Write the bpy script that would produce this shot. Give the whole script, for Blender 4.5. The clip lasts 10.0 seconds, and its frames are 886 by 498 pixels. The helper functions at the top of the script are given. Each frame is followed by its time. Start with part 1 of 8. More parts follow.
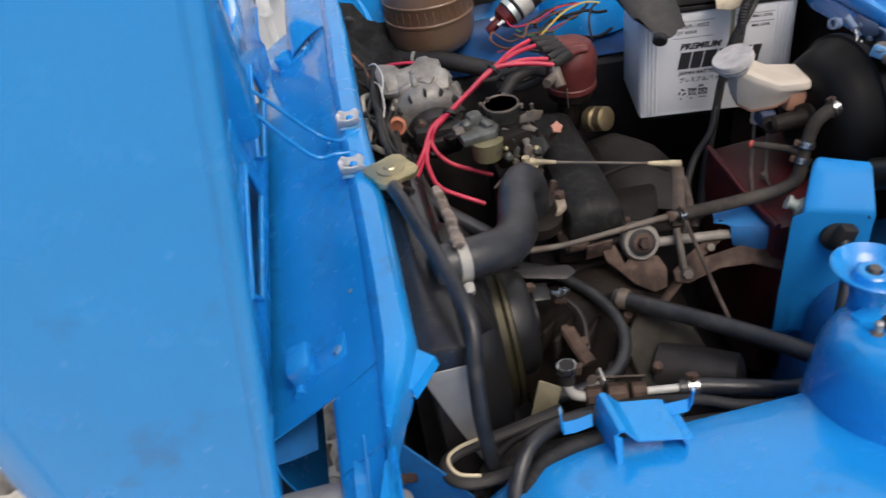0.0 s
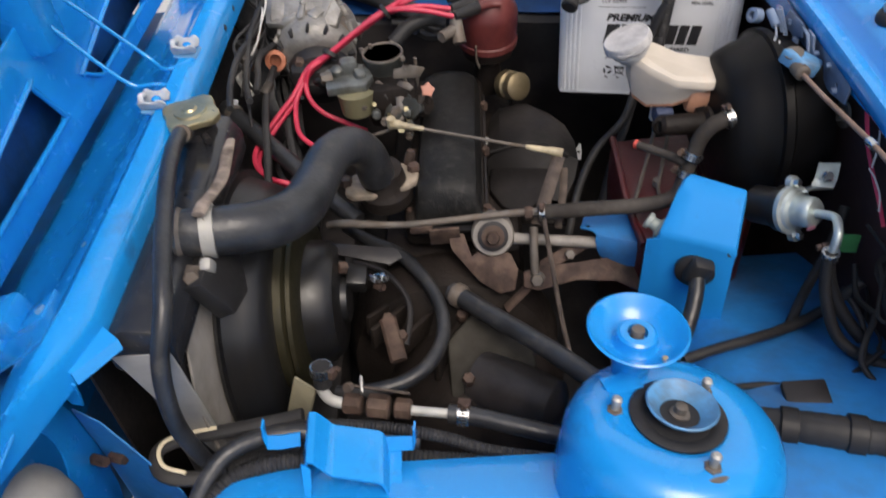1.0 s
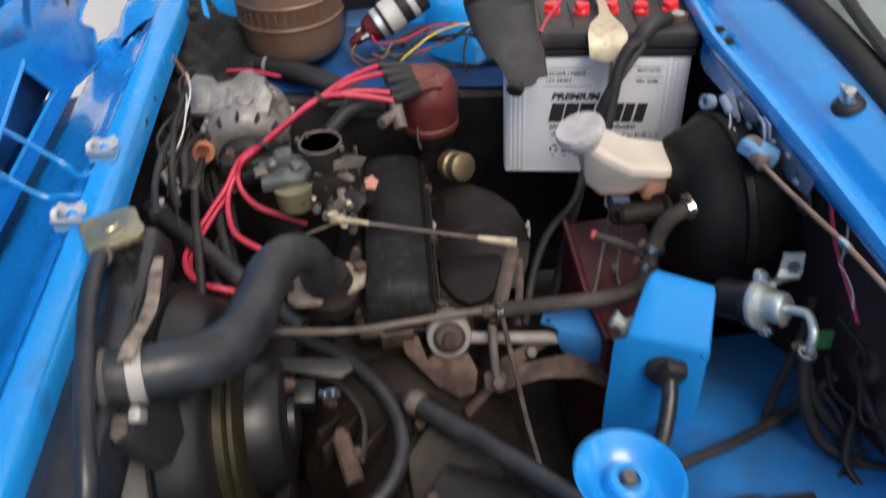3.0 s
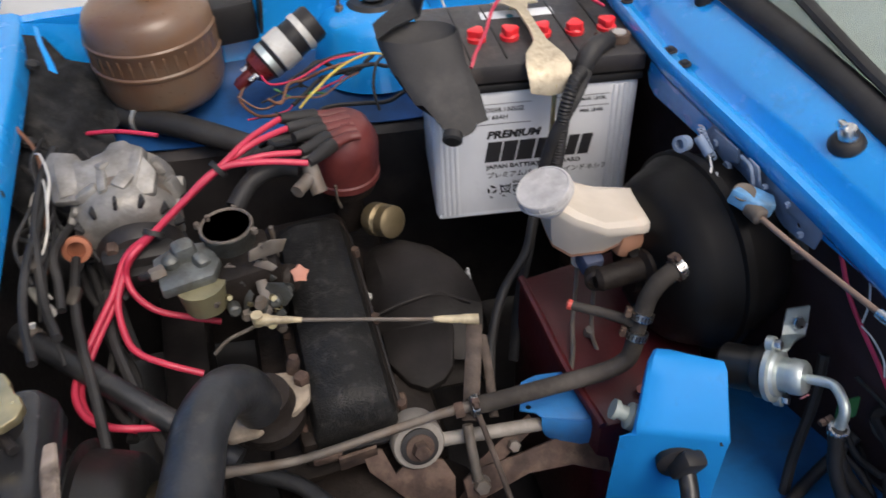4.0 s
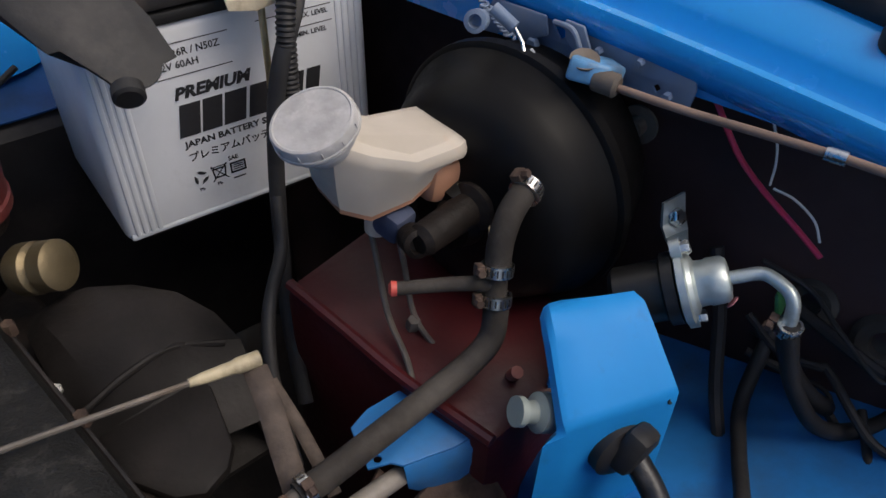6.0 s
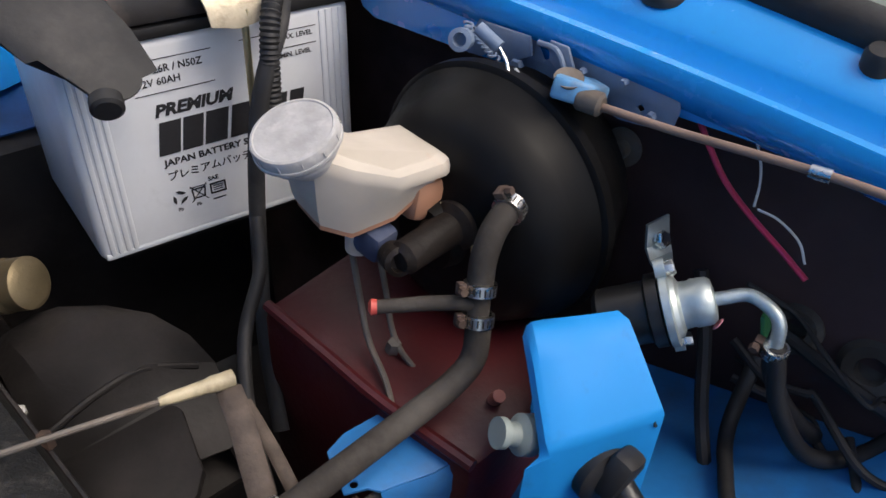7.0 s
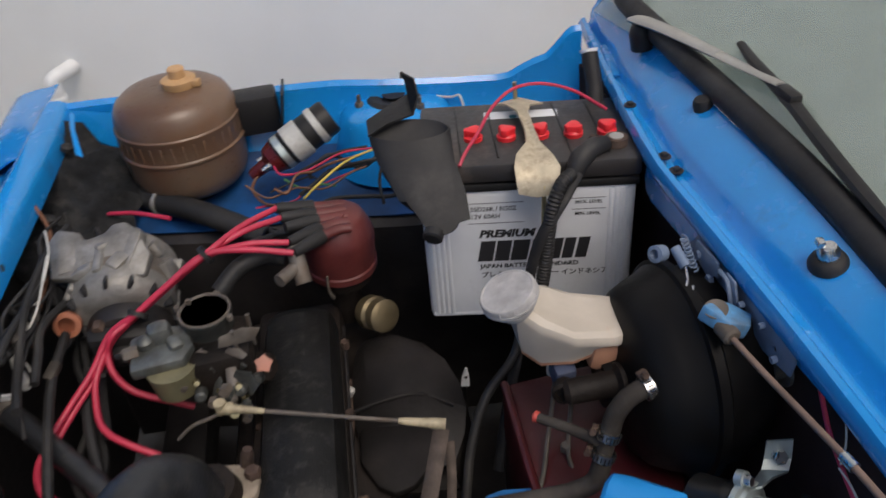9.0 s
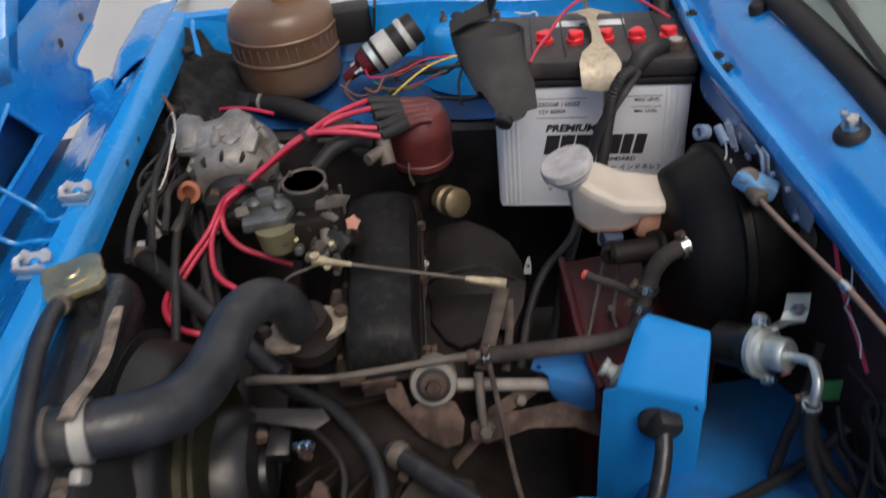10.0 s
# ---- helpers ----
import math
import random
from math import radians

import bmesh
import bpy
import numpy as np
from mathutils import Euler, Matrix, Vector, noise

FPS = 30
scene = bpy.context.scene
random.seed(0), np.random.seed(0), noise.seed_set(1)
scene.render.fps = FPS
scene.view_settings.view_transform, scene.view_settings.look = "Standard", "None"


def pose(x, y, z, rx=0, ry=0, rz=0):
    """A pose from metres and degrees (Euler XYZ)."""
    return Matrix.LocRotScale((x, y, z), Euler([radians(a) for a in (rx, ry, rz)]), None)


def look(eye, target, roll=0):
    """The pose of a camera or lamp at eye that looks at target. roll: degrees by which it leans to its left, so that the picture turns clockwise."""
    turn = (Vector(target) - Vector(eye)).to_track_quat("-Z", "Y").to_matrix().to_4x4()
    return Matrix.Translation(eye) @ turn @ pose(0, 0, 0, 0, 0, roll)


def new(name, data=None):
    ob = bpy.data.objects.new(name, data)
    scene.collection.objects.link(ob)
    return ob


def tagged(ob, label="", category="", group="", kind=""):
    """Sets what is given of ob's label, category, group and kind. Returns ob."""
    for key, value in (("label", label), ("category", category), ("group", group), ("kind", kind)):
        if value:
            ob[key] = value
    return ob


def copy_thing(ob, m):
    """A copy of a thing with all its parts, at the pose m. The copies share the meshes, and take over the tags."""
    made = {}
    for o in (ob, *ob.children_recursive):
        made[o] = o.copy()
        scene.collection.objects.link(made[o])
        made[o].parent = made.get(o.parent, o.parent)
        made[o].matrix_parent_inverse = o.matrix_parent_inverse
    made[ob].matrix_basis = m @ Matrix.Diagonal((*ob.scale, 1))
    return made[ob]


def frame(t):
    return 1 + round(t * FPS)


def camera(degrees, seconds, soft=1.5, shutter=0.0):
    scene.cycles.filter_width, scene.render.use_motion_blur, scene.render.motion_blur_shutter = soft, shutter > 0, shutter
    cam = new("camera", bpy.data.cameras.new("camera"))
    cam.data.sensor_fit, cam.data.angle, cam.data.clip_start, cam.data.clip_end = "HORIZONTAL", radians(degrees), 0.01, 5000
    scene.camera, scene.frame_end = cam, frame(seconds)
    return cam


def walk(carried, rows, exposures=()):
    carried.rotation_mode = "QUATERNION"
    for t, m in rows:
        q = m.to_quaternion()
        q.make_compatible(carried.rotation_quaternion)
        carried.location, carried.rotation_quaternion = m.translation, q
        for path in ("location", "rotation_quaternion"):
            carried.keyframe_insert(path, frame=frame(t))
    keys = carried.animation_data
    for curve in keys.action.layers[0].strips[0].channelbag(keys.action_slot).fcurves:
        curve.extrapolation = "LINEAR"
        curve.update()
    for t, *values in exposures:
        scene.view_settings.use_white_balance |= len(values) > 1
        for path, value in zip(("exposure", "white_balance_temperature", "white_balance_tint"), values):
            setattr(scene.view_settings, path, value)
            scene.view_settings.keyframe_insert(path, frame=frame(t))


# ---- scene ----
cam = camera(60.7, 10.0, shutter=0.5)
PATH = [
    (0, (-0.225, -1.208, 1.383), (-0.438, 0.332, 0.125), -10.6),
    (0.2, (-0.187, -1.181, 1.405), (-0.394, 0.327, 0.108), -10.0),
    (0.5, (-0.065, -1.125, 1.367), (-0.333, 0.382, 0.08), -8.0),
    (1, (0.076, -1.046, 1.315), (-0.31, 0.352, -0.062), -6.2),
    (1.5, (0.096, -1.043, 1.31), (-0.298, 0.313, -0.106), -7.7),
    (2, (0.075, -1.043, 1.312), (-0.311, 0.305, -0.113), -8.2),
    (2.5, (0.08, -1.027, 1.314), (-0.266, 0.368, -0.076), -6.6),
    (3, (0.037, -0.949, 1.334), (-0.177, 0.538, 0.014), -4.2),
    (3.2, (-0.007, -0.888, 1.342), (-0.138, 0.626, 0.041), -3.6),
    (4.3, (-0.048, -0.743, 1.326), (0.151, 0.658, -0.087), -3.7),
    (4.5, (-0.027, -0.735, 1.319), (0.277, 0.656, -0.085), -4.0),
    (5, (-0.019, -0.668, 1.302), (0.768, 0.562, -0.064), -0.0),
    (5.5, (-0.043, -0.577, 1.224), (0.824, 0.477, -0.238), 0.5),
    (5.7, (-0.079, -0.558, 1.159), (0.796, 0.551, -0.257), 2.1),
    (6.8, (-0.087, -0.555, 1.084), (0.912, 0.639, -0.17), 5.1),
    (7, (-0.085, -0.561, 1.093), (0.91, 0.64, -0.159), 4.8),
    (7.5, (-0.068, -0.57, 1.088), (0.867, 0.646, -0.196), 3.9),
    (8, (-0.059, -0.588, 1.11), (0.645, 0.738, -0.211), 1.8),
    (8.5, (0.011, -0.661, 1.25), (0.214, 0.874, -0.016), -2.8),
    (9, (0.08, -0.742, 1.322), (-0.038, 0.855, 0.123), -5.2),
    (9.5, (0.108, -0.802, 1.319), (-0.166, 0.761, 0.101), -6.5),
    (10, (0.097, -0.898, 1.312), (-0.221, 0.626, 0.056), -7.2),
]
walk(cam, [(t, look(eye, target, roll)) for t, eye, target, roll in PATH],
     [(t, stops, 6850, 11) for t, stops in ((0, 0.25), (0.5, 0.3), (1, 0.45), (2.5, 0.45), (3, 0.45), (4.5, 0.4), (5, 0.1), (5.5, -0.15), (7, 0.55), (7.5, 0.5), (8, 0.35), (8.5, 0.1), (9, -0.2), (9.5, -0.2), (10, 0.0))])

# ---- light ----
world = bpy.data.worlds.new("overcast_sky")
scene.world = world
world.use_nodes = True
wn = world.node_tree
sky = wn.nodes.new("ShaderNodeTexSky")
sky.sky_type, sky.sun_disc = 'NISHITA', False
sky.sun_elevation, sky.sun_rotation = radians(60), radians(144)
sky.air_density, sky.dust_density, sky.ozone_density = 1.0, 4.0, 0.8
wn.links.new(sky.outputs[0], wn.nodes["Background"].inputs[0])
wn.nodes["Background"].inputs[1].default_value = 0.15
sun = new("sun", bpy.data.lights.new("sun", 'SUN'))
sun.data.energy, sun.data.angle, sun.data.color = 1.1, radians(32), (1.0, 0.985, 0.96)
sun.matrix_world = look((0.85, -1.35, 3.2), (0.0, -0.2, 0.7))
scene.view_settings.exposure = 0.0


# ---- materials ----
def material(name, color, rough=0.5, metal=0.0, spread=0.12, scale=18.0, bump=0.0, fine=160.0, dirt=None, dirt_amount=0.0,
             dirt_scale=9.0, coat=0.0, spec=0.5):
    """A surface with large patches, fine grain, roughness variation, bump and a layer of dirt."""
    m = bpy.data.materials.new(name)
    m.use_nodes = True
    nt = m.node_tree
    bs = nt.nodes["Principled BSDF"]
    co = nt.nodes.new("ShaderNodeTexCoord")
    big = nt.nodes.new("ShaderNodeTexNoise")
    big.inputs["Scale"].default_value, big.inputs["Detail"].default_value = scale, 5.0
    nt.links.new(co.outputs["Object"], big.inputs["Vector"])
    small = nt.nodes.new("ShaderNodeTexNoise")
    small.inputs["Scale"].default_value, small.inputs["Detail"].default_value = fine, 4.0
    nt.links.new(co.outputs["Object"], small.inputs["Vector"])
    ramp = nt.nodes.new("ShaderNodeValToRGB")
    lo = [max(0.0, c * (1 - spread * 1.6)) for c in color]
    hi = [min(1.0, c * (1 + spread * 1.6)) for c in color]
    ramp.color_ramp.elements[0].position, ramp.color_ramp.elements[1].position = 0.3, 0.7
    ramp.color_ramp.elements[0].color, ramp.color_ramp.elements[1].color = (*lo, 1), (*hi, 1)
    nt.links.new(big.outputs["Fac"], ramp.inputs["Fac"])
    out = ramp.outputs["Color"]
    if dirt:
        dn = nt.nodes.new("ShaderNodeTexNoise")
        dn.inputs["Scale"].default_value, dn.inputs["Detail"].default_value, dn.inputs["Roughness"].default_value = dirt_scale, 9.0, 0.68
        nt.links.new(co.outputs["Object"], dn.inputs["Vector"])
        dr = nt.nodes.new("ShaderNodeMapRange")
        dr.inputs["From Min"].default_value, dr.inputs["From Max"].default_value = 0.62 - 0.3 * dirt_amount, 0.72
        dr.inputs["To Max"].default_value = min(1.0, 0.45 + 0.5 * dirt_amount)
        nt.links.new(dn.outputs["Fac"], dr.inputs["Value"])
        mx = nt.nodes.new("ShaderNodeMix")
        mx.data_type = 'RGBA'
        mx.inputs["B"].default_value = (*dirt, 1)
        mx_in = [s for s in mx.inputs if s.type == 'RGBA']
        nt.links.new(dr.outputs["Result"], mx.inputs["Factor"])
        nt.links.new(out, mx_in[0])
        mx_in[1].default_value = (*dirt, 1)
        out = [s for s in mx.outputs if s.type == 'RGBA'][0]
    nt.links.new(out, bs.inputs["Base Color"])
    rr = nt.nodes.new("ShaderNodeMapRange")
    rr.inputs["To Min"].default_value, rr.inputs["To Max"].default_value = max(0.03, rough - 0.13), min(1.0, rough + 0.13)
    nt.links.new(small.outputs["Fac"], rr.inputs["Value"])
    nt.links.new(rr.outputs["Result"], bs.inputs["Roughness"])
    bs.inputs["Metallic"].default_value = metal
    bs.inputs["Coat Weight"].default_value = coat
    bs.inputs["Specular IOR Level"].default_value = spec
    bs.inputs["Coat Roughness"].default_value = 0.05
    if bump:
        add = nt.nodes.new("ShaderNodeMath")
        add.operation = 'ADD'
        nt.links.new(small.outputs["Fac"], add.inputs[0])
        nt.links.new(big.outputs["Fac"], add.inputs[1])
        bp = nt.nodes.new("ShaderNodeBump")
        bp.inputs["Strength"].default_value, bp.inputs["Distance"].default_value = bump, 0.002
        nt.links.new(add.outputs[0], bp.inputs["Height"])
        nt.links.new(bp.outputs["Normal"], bs.inputs["Normal"])
    return m


BLUE = material("blue_paint", (0.003, 0.255, 0.67), 0.24, spread=0.05, scale=5, bump=0.02, fine=40, coat=0.5, dirt=(0.03, 0.10, 0.24), dirt_amount=0.1, dirt_scale=14)
BLUE_SATIN = material("satin_blue_paint", (0.006, 0.25, 0.64), 0.55, spread=0.06, scale=7, bump=0.06, fine=60, spec=0.3, dirt=(0.03, 0.10, 0.24), dirt_amount=0.12, dirt_scale=14)
DUCT = material("oily_brown_black_plastic", (0.015, 0.0132, 0.0125), 0.55, spec=0.2, spread=0.4, scale=10, bump=0.35, fine=120, dirt=(0.034, 0.029, 0.0265), dirt_amount=0.45, dirt_scale=8)
# one dark blue for dust on panels and for the splash panel's shade
BLUE_DUST_SHADE = material("dusty_shaded_blue_paint", (0.014, 0.18, 0.48), 0.5, spread=0.2, scale=9, bump=0.12, fine=90, dirt=(0.05, 0.072, 0.11), dirt_amount=0.62, dirt_scale=8)
# blue darkened to carry the shade of the wing ledge and hood openings
SHADEDBLUE = material("shaded_blue_paint", (0.008, 0.075, 0.24), 0.5, spread=0.3, scale=8, bump=0.15, fine=90, spec=0.3, dirt=(0.015, 0.016, 0.02), dirt_amount=0.55, dirt_scale=6)
BLUE_PALE = material("worn_pale_blue_paint", (0.10, 0.30, 0.54), 0.45, spread=0.2, scale=30, bump=0.15, dirt=(0.10, 0.10, 0.095), dirt_amount=0.6, dirt_scale=45)
CHALK = material("chalky_zinc", (0.52, 0.52, 0.49), 0.55, metal=0.25, spread=0.15, scale=40, bump=0.3, dirt=(0.30, 0.27, 0.22), dirt_amount=0.4, dirt_scale=40)
CHIPPED = material("chipped_grey_paint", (0.50, 0.52, 0.53), 0.45, spread=0.2, scale=60, bump=0.2, dirt=(0.05, 0.22, 0.50), dirt_amount=0.45, dirt_scale=45)
RUBBER = material("black_rubber", (0.024, 0.0235, 0.024), 0.55, spec=0.3, spread=0.2, bump=0.15, dirt=(0.06, 0.055, 0.05), dirt_amount=0.25)
HOSE = material("hose_rubber", (0.023, 0.0245, 0.0275), 0.36, spec=0.5, spread=0.3, scale=26, bump=0.25, fine=220, dirt=(0.085, 0.078, 0.068), dirt_amount=0.3, dirt_scale=45)
DUSTY_HOSE = material("dusty_hose_rubber", (0.046, 0.040, 0.035), 0.75, spread=0.25, bump=0.3, spec=0.2, dirt=(0.115, 0.104, 0.092), dirt_amount=0.5)
BLACK = material("black_plastic", (0.020, 0.0195, 0.020), 0.45, spec=0.25, spread=0.15, bump=0.08, dirt=(0.030, 0.027, 0.025), dirt_amount=0.2)
DRUM = material("smooth_black_plastic", (0.013, 0.0127, 0.0127), 0.34, spread=0.2, scale=10, bump=0.02, spec=0.42, dirt=(0.035, 0.031, 0.028), dirt_amount=0.15, dirt_scale=6)
LATCHGREY = material("dusty_grey_blue_paint", (0.14, 0.20, 0.30), 0.6, spread=0.15, scale=25, bump=0.25, dirt=(0.22, 0.23, 0.25), dirt_amount=0.55, dirt_scale=22)
PURPLEBLACK = material("mottled_purple_black", (0.048, 0.030, 0.029), 0.8, spread=0.4, scale=6, bump=0.3, spec=0.06, dirt=(0.078, 0.052, 0.046), dirt_amount=0.45, dirt_scale=5)
FOAM = material("frayed_pale_foam", (0.22, 0.18, 0.15), 0.9, spread=0.35, scale=60, bump=0.9, fine=240, spec=0.1)
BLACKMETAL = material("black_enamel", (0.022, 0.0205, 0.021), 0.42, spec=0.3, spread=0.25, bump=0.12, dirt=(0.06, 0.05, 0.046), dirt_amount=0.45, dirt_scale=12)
COVER = material("crackle_black_cover", (0.012, 0.012, 0.012), 0.42, spec=0.18, spread=0.2, bump=0.5, fine=420, dirt=(0.060, 0.057, 0.053), dirt_amount=0.32, dirt_scale=70)
CAST = material("oily_cast_metal", (0.019, 0.0145, 0.0122), 0.6, metal=0.0, spec=0.2, spread=0.45, bump=0.6, dirt=(0.011, 0.009, 0.008), dirt_amount=0.7)
DULLCASE = material("dull_green_grey_casting", (0.040, 0.037, 0.031), 0.7, spread=0.35, scale=20, bump=0.4, spec=0.1, dirt=(0.022, 0.019, 0.016), dirt_amount=0.6)
ALLOY = material("dull_cast_alloy", (0.27, 0.26, 0.24), 0.5, metal=0.4, spread=0.25, bump=0.5, dirt=(0.08, 0.066, 0.052), dirt_amount=0.6, dirt_scale=25)
GREYCAST = material("grey_zinc_casting", (0.18, 0.195, 0.19), 0.45, metal=0.5, spread=0.3, bump=0.5, dirt=(0.05, 0.045, 0.035), dirt_amount=0.75, dirt_scale=30)
STEEL = material("bright_steel", (0.62, 0.62, 0.60), 0.28, metal=1.0, spread=0.12, bump=0.1)
ZINC = material("zinc_plated_steel", (0.56, 0.62, 0.60), 0.42, metal=0.75, spread=0.15, scale=40, bump=0.15, dirt=(0.30, 0.33, 0.31), dirt_amount=0.3, dirt_scale=40)
GRIMYSTEEL = material("grimy_brown_steel", (0.085, 0.066, 0.054), 0.7, metal=0.1, spread=0.35, scale=40, bump=0.4, spec=0.3, dirt=(0.04, 0.03, 0.026), dirt_amount=0.6, dirt_scale=30)
LAMPGREY = material("dull_galvanised_grey", (0.36, 0.35, 0.32), 0.55, metal=0.2, spread=0.15, scale=14, bump=0.15, dirt=(0.22, 0.19, 0.15), dirt_amount=0.45, dirt_scale=12)
BRASS = material("yellow_passivated_steel", (0.55, 0.47, 0.27), 0.34, metal=0.85, spread=0.15, scale=40, bump=0.1, dirt=(0.30, 0.26, 0.18), dirt_amount=0.4)
PALEBRASS = material("worn_cream_brass", (0.54, 0.47, 0.34), 0.5, metal=0.35, spread=0.15, scale=45, bump=0.35, fine=200, dirt=(0.20, 0.13, 0.075), dirt_amount=0.45, dirt_scale=50)
RUST = material("rusty_steel", (0.060, 0.036, 0.027), 0.8, metal=0.1, spread=0.35, scale=50, bump=0.5, dirt=(0.16, 0.115, 0.085), dirt_amount=0.5, dirt_scale=40)
DUSTMETAL = material("dusty_grey_metal", (0.135, 0.12, 0.105), 0.65, metal=0.3, spread=0.25, scale=40, bump=0.3, dirt=(0.13, 0.09, 0.06), dirt_amount=0.6, dirt_scale=30)
OLDCREAM = material("grimy_cream_plastic", (0.42, 0.355, 0.23), 0.5, spread=0.2, scale=40, bump=0.2, dirt=(0.15, 0.12, 0.08), dirt_amount=0.45, dirt_scale=60)
CREAM = material("cream_tape", (0.62, 0.54, 0.38), 0.6, spread=0.12, bump=0.2)
REDLEAD = material("red_silicone_lead", (0.52, 0.035, 0.075), 0.4, spread=0.1)
REDCAP = material("red_plastic", (0.80, 0.03, 0.04), 0.35, spread=0.08)
DISTRED = material("dull_red_bakelite", (0.125, 0.024, 0.022), 0.5, spread=0.25, bump=0.25, dirt=(0.15, 0.085, 0.07), dirt_amount=0.45)
OXIDE = material("dark_red_paint", (0.062, 0.007, 0.009), 0.4, spread=0.25, scale=9, bump=0.2, dirt=(0.02, 0.012, 0.014), dirt_amount=0.4)
WHITEPLAST = material("white_polypropylene", (0.68, 0.70, 0.72), 0.35, spread=0.04, bump=0.05, dirt=(0.45, 0.46, 0.47), dirt_amount=0.2)
LIDGREY = material("dark_grey_lid", (0.035, 0.032, 0.032), 0.5, spread=0.1, bump=0.15, dirt=(0.16, 0.13, 0.11), dirt_amount=0.3)
RESERVOIR = material("yellowed_translucent_plastic", (0.53, 0.475, 0.40), 0.4, spread=0.08, bump=0.05, dirt=(0.60, 0.34, 0.22), dirt_amount=0.2, dirt_scale=10)
AMBERPLAST = material("amber_fluid_plastic", (0.36, 0.185, 0.115), 0.4, spread=0.2, bump=0.05, dirt=(0.35, 0.16, 0.10), dirt_amount=0.3)
CAPGREY = material("chalky_grey_cap", (0.40, 0.39, 0.38), 0.7, spread=0.12, scale=60, bump=0.3, dirt=(0.58, 0.56, 0.54), dirt_amount=0.3, dirt_scale=50)
CANISTER = material("brown_dusty_enamel", (0.165, 0.088, 0.050), 0.32, spread=0.2, scale=8, bump=0.14, dirt=(0.145, 0.118, 0.088), dirt_amount=0.7, dirt_scale=7)
TAN = material("tan_plastic", (0.50, 0.30, 0.14), 0.5, spread=0.15, bump=0.1)
WALLWHITE = material("white_wall_paint", (0.87, 0.87, 0.85), 0.75, spread=0.03, scale=2.5, bump=0.15, fine=60)
PVC = material("white_pvc", (0.82, 0.82, 0.80), 0.35, spread=0.05)
INK = material("black_ink", (0.02, 0.02, 0.022), 0.6, spread=0.05)
PLATE = material("pale_grey_tin", (0.42, 0.41, 0.38), 0.5, metal=0.5, spread=0.12, bump=0.15, dirt=(0.20, 0.18, 0.15), dirt_amount=0.3)
PEBBLE = material("pebble", (0.17, 0.16, 0.14), 0.7, spread=0.45, scale=3, bump=0.3)
GROUT = material("pale_mortar", (0.48, 0.46, 0.40), 0.9, spread=0.15, bump=0.4)
TANK = material("glossy_black_tank", (0.020, 0.021, 0.024), 0.22, spread=0.25, scale=12, bump=0.08, spec=0.5, dirt=(0.05, 0.045, 0.042), dirt_amount=0.3, dirt_scale=22)
SHROUD = material("dusty_grey_shroud", (0.25, 0.23, 0.205), 0.6, metal=0.1, spread=0.2, scale=20, bump=0.2, dirt=(0.13, 0.11, 0.09), dirt_amount=0.45, dirt_scale=18)
SERVOBLUE = material("dull_slate_blue_paint", (0.055, 0.07, 0.12), 0.6, spread=0.25, scale=30, bump=0.3, spec=0.2, dirt=(0.12, 0.11, 0.105), dirt_amount=0.4, dirt_scale=30)
SERVO = material("black_servo_paint", (0.0075, 0.0072, 0.0072), 0.42, spread=0.25, scale=10, bump=0.03, spec=0.14, dirt=(0.018, 0.015, 0.014), dirt_amount=0.25, dirt_scale=7)
GLASSM = bpy.data.materials.new("windscreen_glass")
GLASSM.use_nodes = True
GLASSM.node_tree.nodes["Principled BSDF"].inputs["Transmission Weight"].default_value = 0.85
GLASSM.node_tree.nodes["Principled BSDF"].inputs["Base Color"].default_value = (0.72, 0.80, 0.76, 1)
GLASSM.node_tree.nodes["Principled BSDF"].inputs["Roughness"].default_value = 0.04
# pale tone behind the glass that stands in for its reflections
REFLECTGREY = material("reflection_grey_green", (0.22, 0.245, 0.23), 0.7, spread=0.1, bump=0.1)


# ---- mesh helpers ----
LAT, REAR = Vector((-0.208, 0.978, 0)), Vector((0.978, 0.208, 0))
CORNER = Vector((-0.349, -0.685, 0))


def bay(s, w, z):
    """A place in the car's own axes: s across from the near end of the front rail, w rearwards from it, z up."""
    return CORNER + LAT * s + REAR * w + Vector((0, 0, z))


def thing(name, at, label, category, group="", kind=""):
    ob = new(name)
    ob.empty_display_size = 0.02
    ob.location = at
    return tagged(ob, label, category, group, kind)


def world_at(ob):
    p = Vector(ob.location)
    while ob.parent:
        ob = ob.parent
        p += Vector(ob.location)
    return p


def part(name, bm, mat, parent=None, label="", smooth=True):
    """Links a bmesh, made in world axes, as one mesh object under a thing or a part."""
    me = bpy.data.meshes.new(name)
    if parent:
        bmesh.ops.translate(bm, verts=bm.verts, vec=-world_at(parent))
    bm.normal_update()
    bm.to_mesh(me)
    bm.free()
    for m in (mat if isinstance(mat, (list, tuple)) else [mat]):
        me.materials.append(m)
    if smooth:
        me.polygons.foreach_set("use_smooth", [True] * len(me.polygons))
        me.set_sharp_from_angle(angle=radians(38))
    ob = new(name, me)
    if parent:
        ob.parent = parent
    if label:
        ob["label"] = label
    return ob


def single(name, bm, mat, label, category, group="", kind="", smooth=True):
    return tagged(part(name, bm, mat, None, "", smooth), label, category, group, kind)


def frame_of(axis, hint=(0, 0, 1)):
    a = Vector(axis).normalized()
    h = Vector(hint)
    if abs(a.dot(h.normalized())) > 0.95:
        h = Vector((1, 0, 0))
    r = h.cross(a).normalized()
    return r, a.cross(r), a


